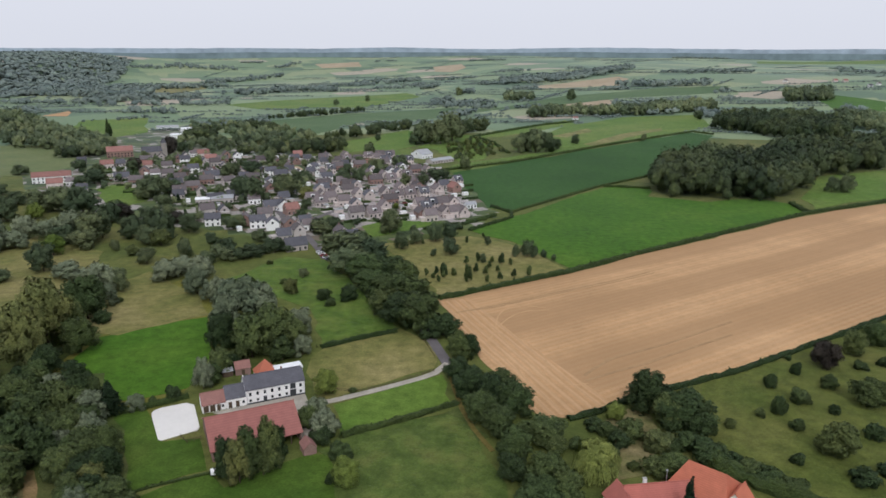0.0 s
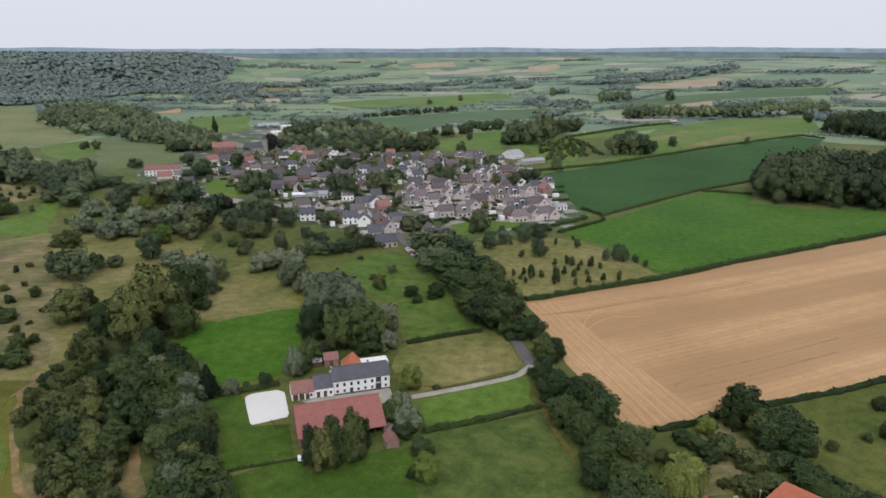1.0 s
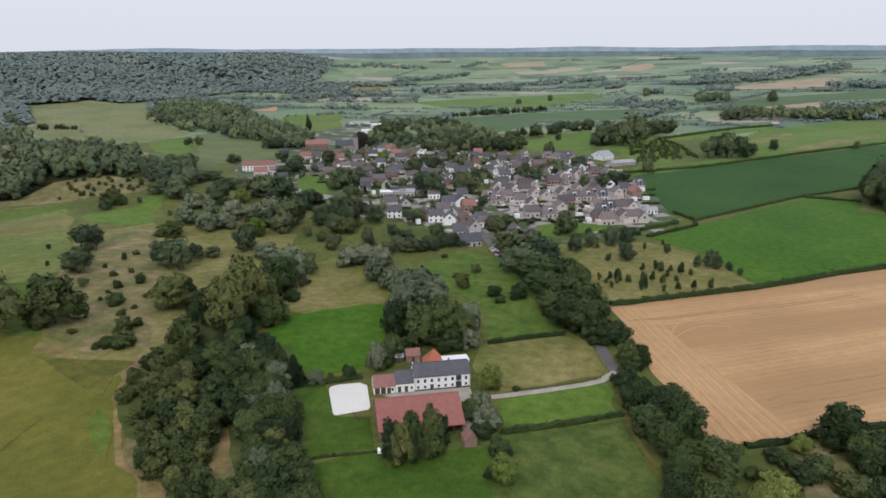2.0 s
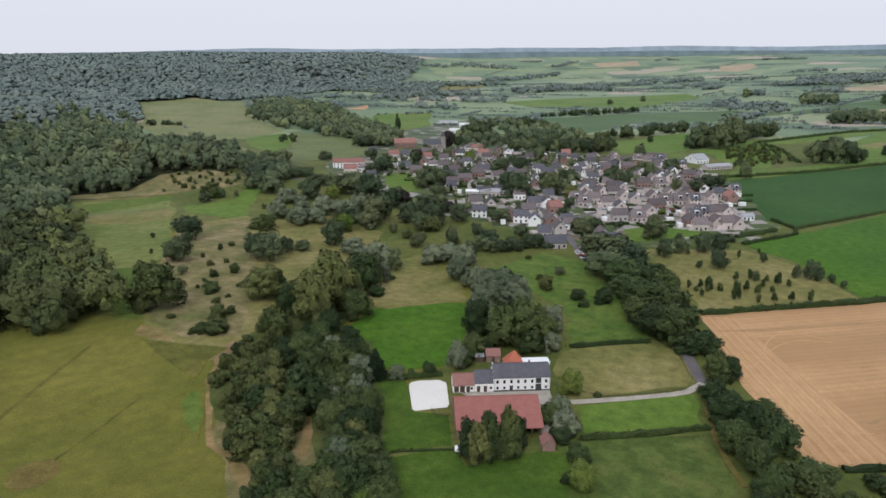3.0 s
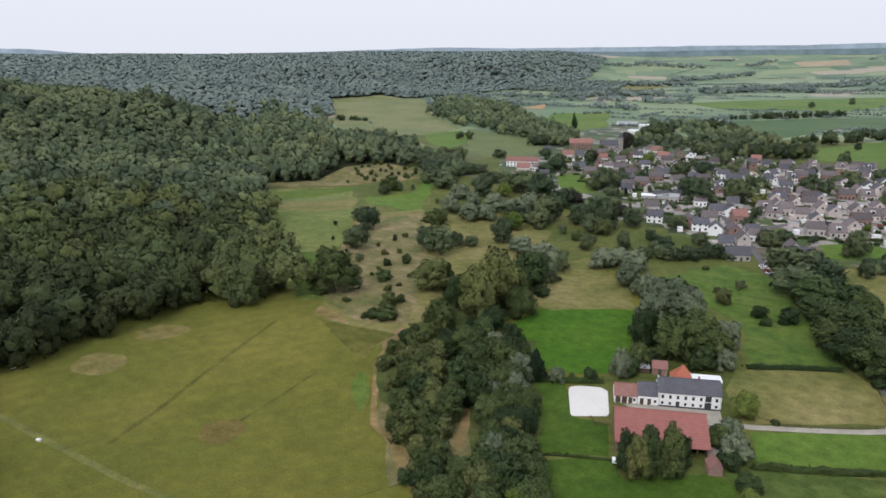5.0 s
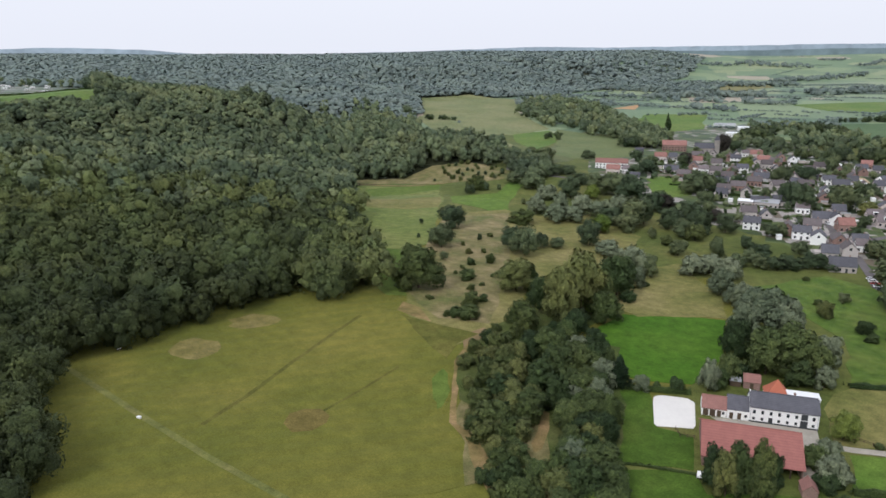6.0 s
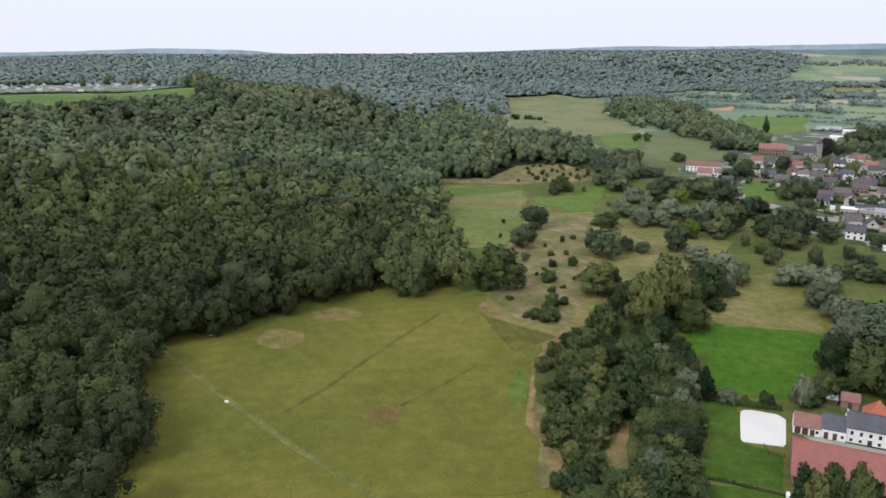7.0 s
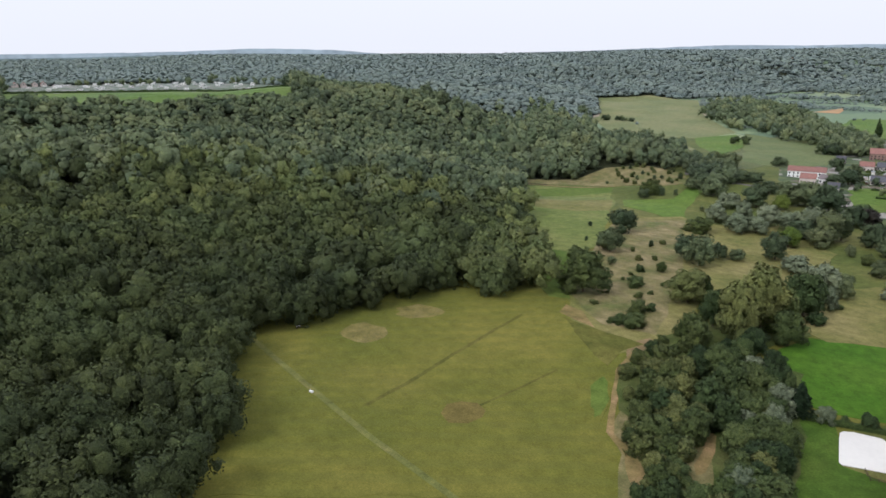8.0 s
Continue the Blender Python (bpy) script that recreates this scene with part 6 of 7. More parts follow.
def put(name, me, parent, x, y, z, turn=0, label=""):
    ob = new(name, me)
    ob.parent = parent
    ob.matrix_basis = pose(x, y, z, 0, 0, turn)
    return tagged(ob, label)


def gable_walls(bm, L, W, eave, ridge, x=0, y=0, base=-0.6):
    v = [bm.verts.new((x + sx * L / 2, y + sy * W / 2, z)) for z in (base, eave) for sx, sy in ((-1, -1), (1, -1), (1, 1), (-1, 1))]
    a, b = bm.verts.new((x - L / 2, y, ridge)), bm.verts.new((x + L / 2, y, ridge))
    for f in ((v[0], v[1], v[5], v[4]), (v[2], v[3], v[7], v[6]), (v[1], v[2], v[6], b, v[5]), (v[3], v[0], v[4], a, v[7]), (v[3], v[2], v[1], v[0]), (v[4], v[5], b, a), (v[6], v[7], a, b)):
        bm.faces.new(f)


def gable_roof(bm, L, W, eave, ridge, over=0.35, thick=0.2, x=0, y=0, hip=0.0):
    """Two slopes with thickness; with hips, the ridge is shortened at both ends."""
    s = (ridge - eave) / (W / 2)
    e = eave - s * over
    for up in (0, thick):
        lift = up + 0.03
        q = [(-L / 2 - over, -W / 2 - over, e), (L / 2 + over, -W / 2 - over, e), (L / 2 + over, W / 2 + over, e), (-L / 2 - over, W / 2 + over, e), (-L / 2 - over + hip, 0, ridge), (L / 2 + over - hip, 0, ridge)]
        v = [bm.verts.new((x + a, y + b, c + lift)) for a, b, c in q]
        faces = [(v[0], v[1], v[5], v[4]), (v[2], v[3], v[4], v[5])]
        if hip:
            faces += [(v[1], v[2], v[5]), (v[3], v[0], v[4])]
        for f in faces:
            bm.faces.new(f if up else f[::-1])
        if up:
            rim = ((0, 1), (1, 2), (2, 3), (3, 0)) if hip else ((0, 1), (1, 5), (5, 2), (2, 3), (3, 4), (4, 0))
            for i, j in rim:
                bm.faces.new((low[i], low[j], v[j], v[i]))
        low = v
    if not hip:
        box(bm, x - L / 2 - over, x + L / 2 + over, y - 0.14, y + 0.14, ridge + thick * 0.8, ridge + thick + 0.12)


def stack(x, y, z0, z1, parent, mat, w=0.55):
    bm = bmesh.new()
    box(bm, x - w / 2, x + w / 2, y - w / 2, y + w / 2, z0, z1)
    box(bm, x - w / 2 - 0.08, x + w / 2 + 0.08, y - w / 2 - 0.08, y + w / 2 + 0.08, z1 - 0.15, z1)
    box(bm, x - 0.12, x + 0.12, y - 0.12, y + 0.12, z1, z1 + 0.3)
    return part("chimney", bm, mat, parent)


def make_house(name, L, W, eave, ridge, wall, roof, label, floors=2, bays=3, style="white", hip=0.0, chimney=True, annexe=0.0, dormer=False):
    root = new(name)
    bm = bmesh.new()
    gable_walls(bm, L, W, eave, ridge - 0.05)
    part("wall", bm, wall, root)
    bm = bmesh.new()
    gable_roof(bm, L, W, eave, ridge, hip=hip)
    part("roof", bm, roof, root)
    if chimney:
        stack(L * 0.28, 0.6, ridge - 1.2, ridge + 0.9, root, red_brick)
    step = L / bays
    for f in range(floors):
        z = 0.9 + f * 2.7
        if z + 1.4 > eave + 0.25:
            break
        for i in range(bays):
            x = -L / 2 + step * (i + 0.5)
            if f == 0 and i == bays // 2:
                put("door", DOOR, root, x, -W / 2, 0, 0)
            else:
                put("window", WINDOW[style], root, x, -W / 2, z, 0)
            if f == 0 and i % 2 == 0:
                put("window", WINDOW[style], root, x, W / 2, z, 180)
    if ridge - eave > 2.4:
        for s in (-1, 1):
            put("window", WINDOW[style], root, s * L / 2, 0, eave - 0.4, 90 * s)
    if annexe:
        bm = bmesh.new()
        box(bm, -L / 2 - annexe, -L / 2, -W / 2 + 1, W / 2 - 1.2, -0.5, 2.6)
        box(bm, -L / 2 - annexe - 0.15, -L / 2, -W / 2 + 0.85, W / 2 - 1.05, 2.6, 2.8)
        part("garage", bm, wall, root)
    if dormer:
        bm = bmesh.new()
        zc = (eave + ridge) / 2
        box(bm, -1.3, 1.3, -W / 2 + 0.6, -0.6, zc - 0.7, zc + 0.75)
        box(bm, -1.45, 1.45, -W / 2 + 0.45, -0.6, zc + 0.75, zc + 0.9)
        d = part("dormer", bm, white_paint, root)
        put("window", WINDOW["wide"], d, 0, -W / 2 + 0.6, zc - 0.65)
    return tagged(root, label, "house")


STOCK = {
    "a": [make_house("house", 8.6, 8.0, 4.6, 8.3, pink_brick, brown_tile, "pinkish brick house with a grey-brown tiled roof", annexe=3.0),
          make_house("house", 9.4, 8.2, 3.4, 7.8, pink_brick, brown_tile, "low pinkish brick house with a steep brown roof", floors=1, dormer=True),
          make_house("house", 7.6, 8.4, 5.0, 8.6, pink_brick, slate, "pinkish brick house with a dark roof and dormer", dormer=True)],
    "b": [make_house("house", 10.0, 7.6, 4.4, 8.0, grey_wall, dark_tile, "grey rendered house with a dark brown tiled roof"),
          make_house("house", 8.4, 7.4, 3.2, 7.0, grey_wall, slate, "low grey house with a dark slate roof", floors=1, annexe=3.2),
          make_house("house", 11.5, 8.0, 4.2, 7.6, red_brick, dark_tile, "dark brick house with a dark brown tiled roof", bays=4)],
    "c": [make_house("house", 9.6, 8.0, 4.4, 8.2, red_brick, red_tile, "brick house with a weathered red tiled roof")],
    "r": [make_house("house", 12, 8.4, 4.6, 8.2, pink_brick, red_tile, "pale brick house with a red tiled roof", bays=4)],
    "w": [make_house("house", 10, 8.0, 4.8, 8.0, white_wall, slate, "white plastered house with a dark roof", bays=3),
          make_house("house", 8.6, 7.2, 4.0, 7.0, white_wall, brown_tile, "white plastered house with a brown tiled roof")],
    "s": [make_house("house", 12.5, 8.4, 3.4, 7.2, grey_wall, slate, "long low house with a dark slate roof", floors=1, bays=4)],
}
PROTOTYPES = [o for k in STOCK.values() for o in k] + [o for k in KINDS.values() for o in k]


def settle(rows, group):
    for x, y, turn, kind in rows:
        i = (abs(x) * 3 + abs(y) * 5) % len(STOCK[kind])
        tagged(copy_thing(STOCK[kind][i], pose(x, y, float(land(x, y)), 0, 0, turn + (x * 7 + y * 3) % 11 - 5)), group=group)


ESTATE = "houses of the estate"
settle([(-87, 525, 25, 'a'), (-75, 513, 25, 'a'), (-64, 499, 115, 'a'), (-61, 474, 25, 'b'), (-49, 476, 25, 'a'), (-43, 495, 115, 'a'), (-87, 554, 115, 'a'), (-78, 558, 25, 'b'), (-68, 545, 115, 'a'), (-58, 532, 115, 'a'), (-47, 551, 115, 'a'), (-37, 539, 25, 'a'), (-41, 520, 25, 'b'), (-36, 567, 115, 'a'), (-27, 545, 25, 'a'), (-22, 577, 115, 'b'), (-16, 544, 25, 'a'), (-17, 504, 25, 'a'), (-9, 502, 25, 'a'), (-9, 465, 25, 'a'), (-15, 475, 115, 'b'), (-1, 507, 25, 'a'), (6, 510, 115, 'a'), (1, 477, 115, 'a')], ESTATE)
settle([(7, 477, 25, 'a'), (13, 479, 115, 'a'), (-5, 561, 115, 'a'), (0, 587, 25, 'b'), (9, 569, 115, 'c'), (-81, 583, 25, 'b'), (-73, 574, 115, 'a'), (-60, 607, 25, 'b'), (-55, 632, 115, 'a'), (-47, 614, 25, 'a'), (-42, 640, 115, 'a'), (-34, 635, 25, 'a'), (-27, 667, 25, 'b'), (-16, 660, 115, 'a'), (-27, 597, 25, 'a'), (-18, 613, 25, 'b'), (-101, 556, 115, 'a'), (-102, 586, 25, 'b'), (-101, 524, 25, 'a'), (-105, 617, 25, 'w'), (-95, 534, 115, 'b')], ESTATE)
settle([(-128, 738, 15, 'b'), (-111, 717, 15, 'b'), (-102, 731, 15, 'a'), (-90, 729, 15, 'b'), (-82, 755, 15, 'a'), (-70, 765, 15, 'b'), (-59, 767, 15, 'a'), (-84, 694, 15, 'b'), (-74, 699, 15, 'c'), (-127, 673, 60, 'w'), (-114, 641, 60, 'w'), (-145, 737, 15, 'b'), (-159, 757, 15, 'c'), (-46, 734, 15, 'b'), (-36, 724, 15, 'a'), (-105, 682, 15, 'b')], ESTATE)
settle([(-275, 764, 40, 'w'), (-243, 724, 20, 'r'), (-242, 643, 100, 'b'), (-190, 690, 20, 'b'), (-189, 717, 20, 'b'), (-169, 706, 110, 'b'), (-186, 594, 40, 'b'), (-171, 574, 120, 'w'), (-167, 480, 30, 'b'), (-156, 482, 120, 'b'), (-144, 519, 20, 'w'), (-125, 497, 30, 's'), (-117, 497, 120, 'w'), (-108, 483, 40, 'c'), (-92, 449, 25, 'b'), (-122, 444, 20, 'w'), (-111, 439, 110, 'w'), (-132, 451, 110, 'b'), (-98, 413, 25, 'b'), (-86, 390, 25, 's'), (-209, 571, 20, 'b'), (-194, 549, 110, 'b'), (-233, 609, 20, 'b'), (-252, 630, 20, 'b')], "houses of the village")
settle([(-265, 634, 20, 'w'), (-330, 678, 20, 'r'), (-368, 704, 20, 'b'), (-291, 676, 20, 'r'), (-277, 724, 110, 'b'), (-263, 760, 20, 'r'), (-58, 408, 25, 's'), (-63, 417, 115, 'b'), (-218, 637, 110, 'b'), (-210, 626, 20, 's'), (-187, 639, 110, 'b'), (-148, 662, 30, 'b'), (-162, 646, 30, 'w'), (-170, 613, 30, 'b'), (-91, 423, 115, 'b'), (-87, 438, 25, 'w'), (-174, 521, 30, 's'), (-287, 614, 15, 's'), (-266, 595, 15, 'b'), (-270, 675, 20, 'b'), (-230, 721, 20, 'b'), (-101, 442, 115, 'b'), (-123, 468, 20, 'b'), (-153, 449, 20, 'w')], "houses of the village")
settle([(-397, 550, 20, 'r'), (-386, 548, 20, 'w'), (-324, 572, 20, 'r'), (-317, 586, 20, 'w'), (-294, 557, 20, 'b')], "houses of the village")
settle([(967, 1619, 10, 'w'), (979, 1789, 10, 'r'), (996, 1774, 10, 'r'), (888, 1859, 10, 'w'), (1008, 1655, 10, 'w')], "houses on the slope")
settle([(-1335, 25, 0, 'r'), (-1312, 36, 0, 'r'), (-1325, 64, 0, 'r'), (-1301, 75, 0, 'r'), (-1288, 47, 0, 'r')], "houses on the plateau")



def place(root, x, y, turn, label, category="building"):
    root.matrix_basis = pose(x, y, float(land(x, y)), 0, 0, turn)
    return tagged(root, label, category)


# ---- the farm ----
def farmhouse():
    """Long white house, two storeys, dark slates; x runs along the front."""
    root = new("farmhouse")
    bm = bmesh.new()
    gable_walls(bm, 19.2, 8.6, 5.1, 8.25)
    part("wall", bm, white_wall, root)
    bm = bmesh.new()
    gable_roof(bm, 19.2, 8.6, 5.1, 8.3, 0.18, 0.2)
    part("roof", bm, slate, root, "dark slate roof")
    bm = bmesh.new()
    for s in (-1, 1):
        box(bm, s * 9.6 - 0.16, s * 9.6 + 0.16, -0.3, 0.3, 8.2, 8.75)
    part("gable_cap", bm, white_paint, root)
    bm = bmesh.new()
    box(bm, -9.6, 9.6, -4.34, -4.3, -0.2, 0.6)
    part("plinth", bm, dark_paint, root, "black painted plinth")
    for i in range(8):
        x = -8.3 + i * 2.35
        if i == 6:
            continue
        put("window", WINDOW["farm"], root, x, -4.3, 3.15)
        if i == 2:
            put("door", DOOR, root, x, -4.3, 0.05)
        else:
            put("window", WINDOW["small"], root, x, -4.3, 1.05)
    bm = bmesh.new()
    box(bm, 4.6, 6.6, -4.4, -4.3, 0.1, 2.6)
    box(bm, 4.7, 6.5, -4.4, -4.3, 2.9, 4.8)
    part("barn_door", bm, dark_paint, root, "tall black painted doors")
    stack(-7.5, 0.3, 7.6, 9.3, root, red_brick)
    stack(3.0, 0.3, 7.6, 9.1, root, red_brick)
    bm = bmesh.new()
    box(bm, -9.6, 9.6, -4.55, -4.43, 4.92, 5.03)
    part("gutter", bm, steel, root)
    for x in (-9.3, 9.3):
        bm = bmesh.new()
        box(bm, x - 0.05, x + 0.05, -4.42, -4.32, 0, 4.95)
        part("downpipe", bm, steel, root)
    return place(root, -56.5, 211.1, 25.4, "long white farmhouse with a dark slate roof", "farmhouse")


def wing(L, W, eave, ridge, roof, x, y, label, openings):
    root = new("farm_wing")
    bm = bmesh.new()
    gable_walls(bm, L, W, eave, ridge - 0.05)
    part("wall", bm, white_wall, root)
    bm = bmesh.new()
    gable_roof(bm, L, W, eave, ridge, 0.12, 0.18)
    part("roof", bm, roof, root)
    for cx, w, h in openings:
        bm = bmesh.new()
        box(bm, cx - w / 2, cx + w / 2, -W / 2 - 0.06, -W / 2 + 0.02, 0.1, h)
        box(bm, cx - w / 2 - 0.08, cx + w / 2 + 0.08, -W / 2 - 0.08, -W / 2 + 0.02, h, h + 0.12)
        part("stable_door", bm, timber, root, "dark timber stable door")
    put("window", WINDOW["small"], root, L / 2 - 0.9, -W / 2, 1.1)
    return place(root, x, y, 25.4, label, "farm building")


def barn():
    """Wide barn with a low red roof, open bays on its garden side."""
    root = new("barn")
    L, W, eave, ridge = 25.5, 20.5, 3.3, 8.5
    bm = bmesh.new()
    for x0, x1, y0, y1 in ((-12.6, -12.2, -10, 10), (12.2, 12.6, -10, 10), (-12.6, 12.6, 9.7, 10.05), (-12.6, 3.5, -10.05, -9.7), (-12.6, 12.6, -4.2, -4.0)):
        box(bm, x0, x1, y0, y1, -0.5, 3.25)
    for s in (-12.6, 12.25):
        v = [bm.verts.new((s + d, y, z)) for d in (0, 0.35) for y, z in ((-10, 3.25), (10, 3.25), (0, 8.3))]
        bm.faces.new(v[:3][::-1])
        bm.faces.new(v[3:])
        for i in range(3):
            j = (i + 1) % 3
            bm.faces.new((v[i], v[j], v[3 + j], v[3 + i]))
    part("wall", bm, red_brick, root, "red brick wall")
    bm = bmesh.new()
    gable_roof(bm, L, W, eave, ridge, 0.3, 0.22)
    part("roof", bm, barn_tile, root, "large weathered red tiled roof")
    for x in (3.8, 6.7, 9.6, 12.2):
        bm = bmesh.new()
        box(bm, x - 0.15, x + 0.15, -10.0, -9.7, -0.4, 3.2)
        part("post", bm, timber, root)
    bm = bmesh.new()
    box(bm, 3.5, 12.6, -10.0, -9.75, 2.9, 3.2)
    part("beam", bm, timber, root)
    for x in (-10.5, -6.5):
        bm = bmesh.new()
        box(bm, x - 1.4, x + 1.4, -10.12, -10.05, 0, 2.6)
        box(bm, x - 1.4, x + 1.4, -10.16, -10.12, 1.2, 1.35)
        part("barn_door", bm, timber, root, "dark timber barn door")
    return place(root, -56.9, 185.0, 25.5, "wide brick barn with a red tiled roof", "barn")


def shed(L, W, eave, ridge, wall, roof, x, y, turn, label, door=True):
    root = new("shed")
    bm = bmesh.new()
    gable_walls(bm, L, W, eave, ridge - 0.04)
    part("wall", bm, wall, root)
    bm = bmesh.new()
    gable_roof(bm, L, W, eave, ridge, 0.2, 0.14)
    part("roof", bm, roof, root)
    if door:
        bm = bmesh.new()
        box(bm, -0.55, 0.55, -W / 2 - 0.06, -W / 2 + 0.02, 0, min(2.0, eave - 0.2))
        part("door", bm, timber, root)
    return place(root, x, y, turn, label, "shed")


farmhouse()
wing(6.3, 7.6, 3.1, 6.2, slate, -67.9, 205.4, "low white farm wing with a dark slate roof", ((-1.9, 1.1, 2.1), (0.4, 1.1, 2.1)))
wing(7.2, 7.2, 2.5, 5.2, red_tile, -74.1, 202.3, "low white stable with a red tiled roof", ((-2.4, 1.6, 2.2), (-0.4, 1.6, 2.2), (1.5, 1.2, 2.1)))
barn()
shed(4.4, 3.6, 2.2, 3.8, red_brick, red_tile, -38.4, 176.4, 118, "small brick shed with a red tiled roof")
shed(5.2, 4.6, 2.5, 4.4, red_brick, red_tile, -71.6, 227.5, 25, "brick shed with a red tiled roof")
shed(3.4, 3.4, 2.0, 2.7, timber, grey_sheet, -76.2, 225.2, 25, "timber lean-to shed with a grey roof")


def rear_wing():
    root = new("rear_wing")
    bm = bmesh.new()
    box(bm, -4.8, 4.8, -2.2, 2.2, -0.5, 6.0)
    part("wall", bm, white_wall, root)
    bm = bmesh.new()
    box(bm, -5.0, 5.0, -2.4, 2.4, 6.0, 6.25)
    box(bm, -5.0, 5.0, -2.4, -2.2, 6.25, 6.45)
    part("roof", bm, white_sheet, root, "flat white roof")
    place(root, -53.6, 219.6, 25.4, "white rear wing with a flat white roof", "farm building")
    root = new("hipped_outhouse")
    bm = bmesh.new()
    box(bm, -3.4, 3.4, -3.4, 3.4, -0.5, 5.2)
    part("wall", bm, white_wall, root)
    bm = bmesh.new()
    gable_roof(bm, 6.8, 6.8, 5.2, 9.6, 0.25, 0.16, hip=3.6)
    part("roof", bm, orange_tile, root, "steep orange tiled roof")
    place(root, -60.6, 217.6, 25.4, "white outhouse under a steep orange roof", "farm building")


rear_wing()


def roofed_block(bm_w, bm_r, L, W, eave, ridge, m, hip=0.0):
    for target, make in ((bm_w, lambda b: box(b, -L / 2, L / 2, -W / 2, W / 2, -0.5, eave) if hip else gable_walls(b, L, W, eave, ridge - 0.05)), (bm_r, lambda b: gable_roof(b, L, W, eave, ridge, 0.4, 0.2, hip=hip))):
        tmp = bmesh.new()
        make(tmp)
        tmp.transform(m)
        me = bpy.data.meshes.new("tmp")
        tmp.to_mesh(me)
        tmp.free()
        target.from_mesh(me)
        bpy.data.meshes.remove(me)


def red_roofed_house():
    root = new("house")
    for name, L, W, eave, ridge, m, hip, mat in (("main", 15, 12.5, 4.2, 9.2, pose(10.5, 4.0, 0, 0, 0, -42), 3.0, orange_tile), ("wing", 17, 7.5, 4.2, 7.6, pose(-3.4, -0.5, 0, 0, 0, 8), 0, house_tile), ("gable", 8.5, 6.6, 4.2, 7.6, pose(-12.5, -3.5, 0, 0, 0, 98), 0, house_tile), ("bay", 6.0, 5.0, 4.2, 7.4, pose(16.6, -2.0, 0, 0, 0, 48), 0, orange_tile)):
        w, r = bmesh.new(), bmesh.new()
        roofed_block(w, r, L, W, eave, ridge, m, hip)
        part("wall", w, white_wall, root)
        part("roof", r, mat, root, "bright orange-red tiled roof" if mat is orange_tile else "weathered red tiled roof")
    stack(-6.4, 0.2, 7.0, 8.6, root, white_paint, 0.8)
    bm = bmesh.new()
    box(bm, -0.08, 0.08, -0.08, 0.08, 6.5, 10.2)
    box(bm, -0.25, 0.25, -0.25, 0.25, 9.9, 10.2)
    bm.transform(Matrix.Translation((-0.6, 1.4, 0)))
    part("flue", bm, steel, root, "tall steel flue pipe")
    place(root, 57.0, 151.0, 0, "large country house with red tiled roofs", "house")


red_roofed_house()


# ---- larger buildings of the village ----
def hall(name, L, W, eave, ridge, wall, roof, x, y, turn, label, bays=6, style="white", floors=1, category="building"):
    root = make_house(name, L, W, eave, ridge, wall, roof, label, floors, bays, style, 0.0, False)
    return place(root, x, y, turn, label, category)


hall("hall", 30, 11, 6.0, 9.5, white_wall, red_tile, -340, 597, 27, "white hall with a red tiled roof", 9, floors=2)
hall("hall", 26, 13, 7.0, 11.5, red_brick, red_tile, -353, 757, 28, "large brick building with a red tiled roof", 8, floors=2)
hall("hall", 16, 18, 4.5, 9.0, white_sheet, grey_sheet, -24, 768, 45, "white gabled hall with a grey roof", 4)
hall("hall", 30, 11, 3.2, 5.0, grey_wall, grey_sheet, -4, 733, 42, "long low grey-roofed hall", 8)
hall("shed", 8, 6, 3.0, 4.6, white_sheet, grey_sheet, 20, 507, 25, "white shed with a grey roof", 3, category="shed")
hall("hall", 30, 16, 5.0, 6.5, white_sheet, grey_sheet, -418, 1062, 30, "large white industrial hall", 8)
hall("hall", 16, 12, 5.0, 6.4, white_sheet, white_sheet, -380, 1035, 30, "white industrial hall beside trees", 5)
hall("hall", 14, 9, 5.0, 6.6, white_wall, white_sheet, -362, 945, 30, "small white industrial hall beside trees", 4)
hall("workshop", 16, 12, 4.0, 5.6, grey_wall, grey_sheet, -169, 522, 15, "workshop with a pale grey metal roof", 5)
hall("workshop", 10, 8, 4.0, 5.0, grey_wall, white_sheet, -182, 516, 15, "low workshop with a white roof", 4)
hall("barn", 9, 7, 3.0, 5.2, white_wall, red_tile, 225, 1206, 10, "small white field barn with a red roof", 3, category="barn")
for x, y, L in ((-1318, 470, 16), (-1314, 500, 14), (-1322, 549, 16), (-1340, 585, 18), (-1268, 402, 10), (-1383, 1107, 24)):
    hall("hall", L, 10, 5.0, 7.5, white_wall, white_sheet, x, y, 70, "white building on the wooded plateau", 4)


def church():
    root = new("church")
    bm = bmesh.new()
    gable_walls(bm, 20, 10, 6.5, 11.5)
    part("nave", bm, old_stone, root)
    bm = bmesh.new()
    gable_roof(bm, 20, 10, 6.5, 11.6, 0.3)
    part("roof", bm, slate, root)
    bm = bmesh.new()
    box(bm, 10, 15.5, -2.75, 2.75, -0.5, 15)
    part("tower", bm, old_stone, root)
    bm = bmesh.new()
    v = [bm.verts.new((12.75 + a * 3.0, b * 3.0, 15)) for a, b in ((-1, -1), (1, -1), (1, 1), (-1, 1))]
    top = bm.verts.new((12.75, 0, 21))
    for i in range(4):
        bm.faces.new((v[i], v[(i + 1) % 4], top))
    bm.faces.new(v[::-1])
    part("spire", bm, slate, root, "dark slate spire")
    for i in range(4):
        put("window", WINDOW["tall"], root, -7.5 + i * 5, -5, 2.6)
    place(root, -318, 757, 30, "small grey stone church with a slate spire", "church")


church()


# ---- more of the village: back rows, garages, sheds, garden hedges ----
BUILT = [(o.location.x, o.location.y) for o in scene.objects if o.parent is None and (o.name.split(".")[0] in ("house", "hall", "workshop", "church"))]


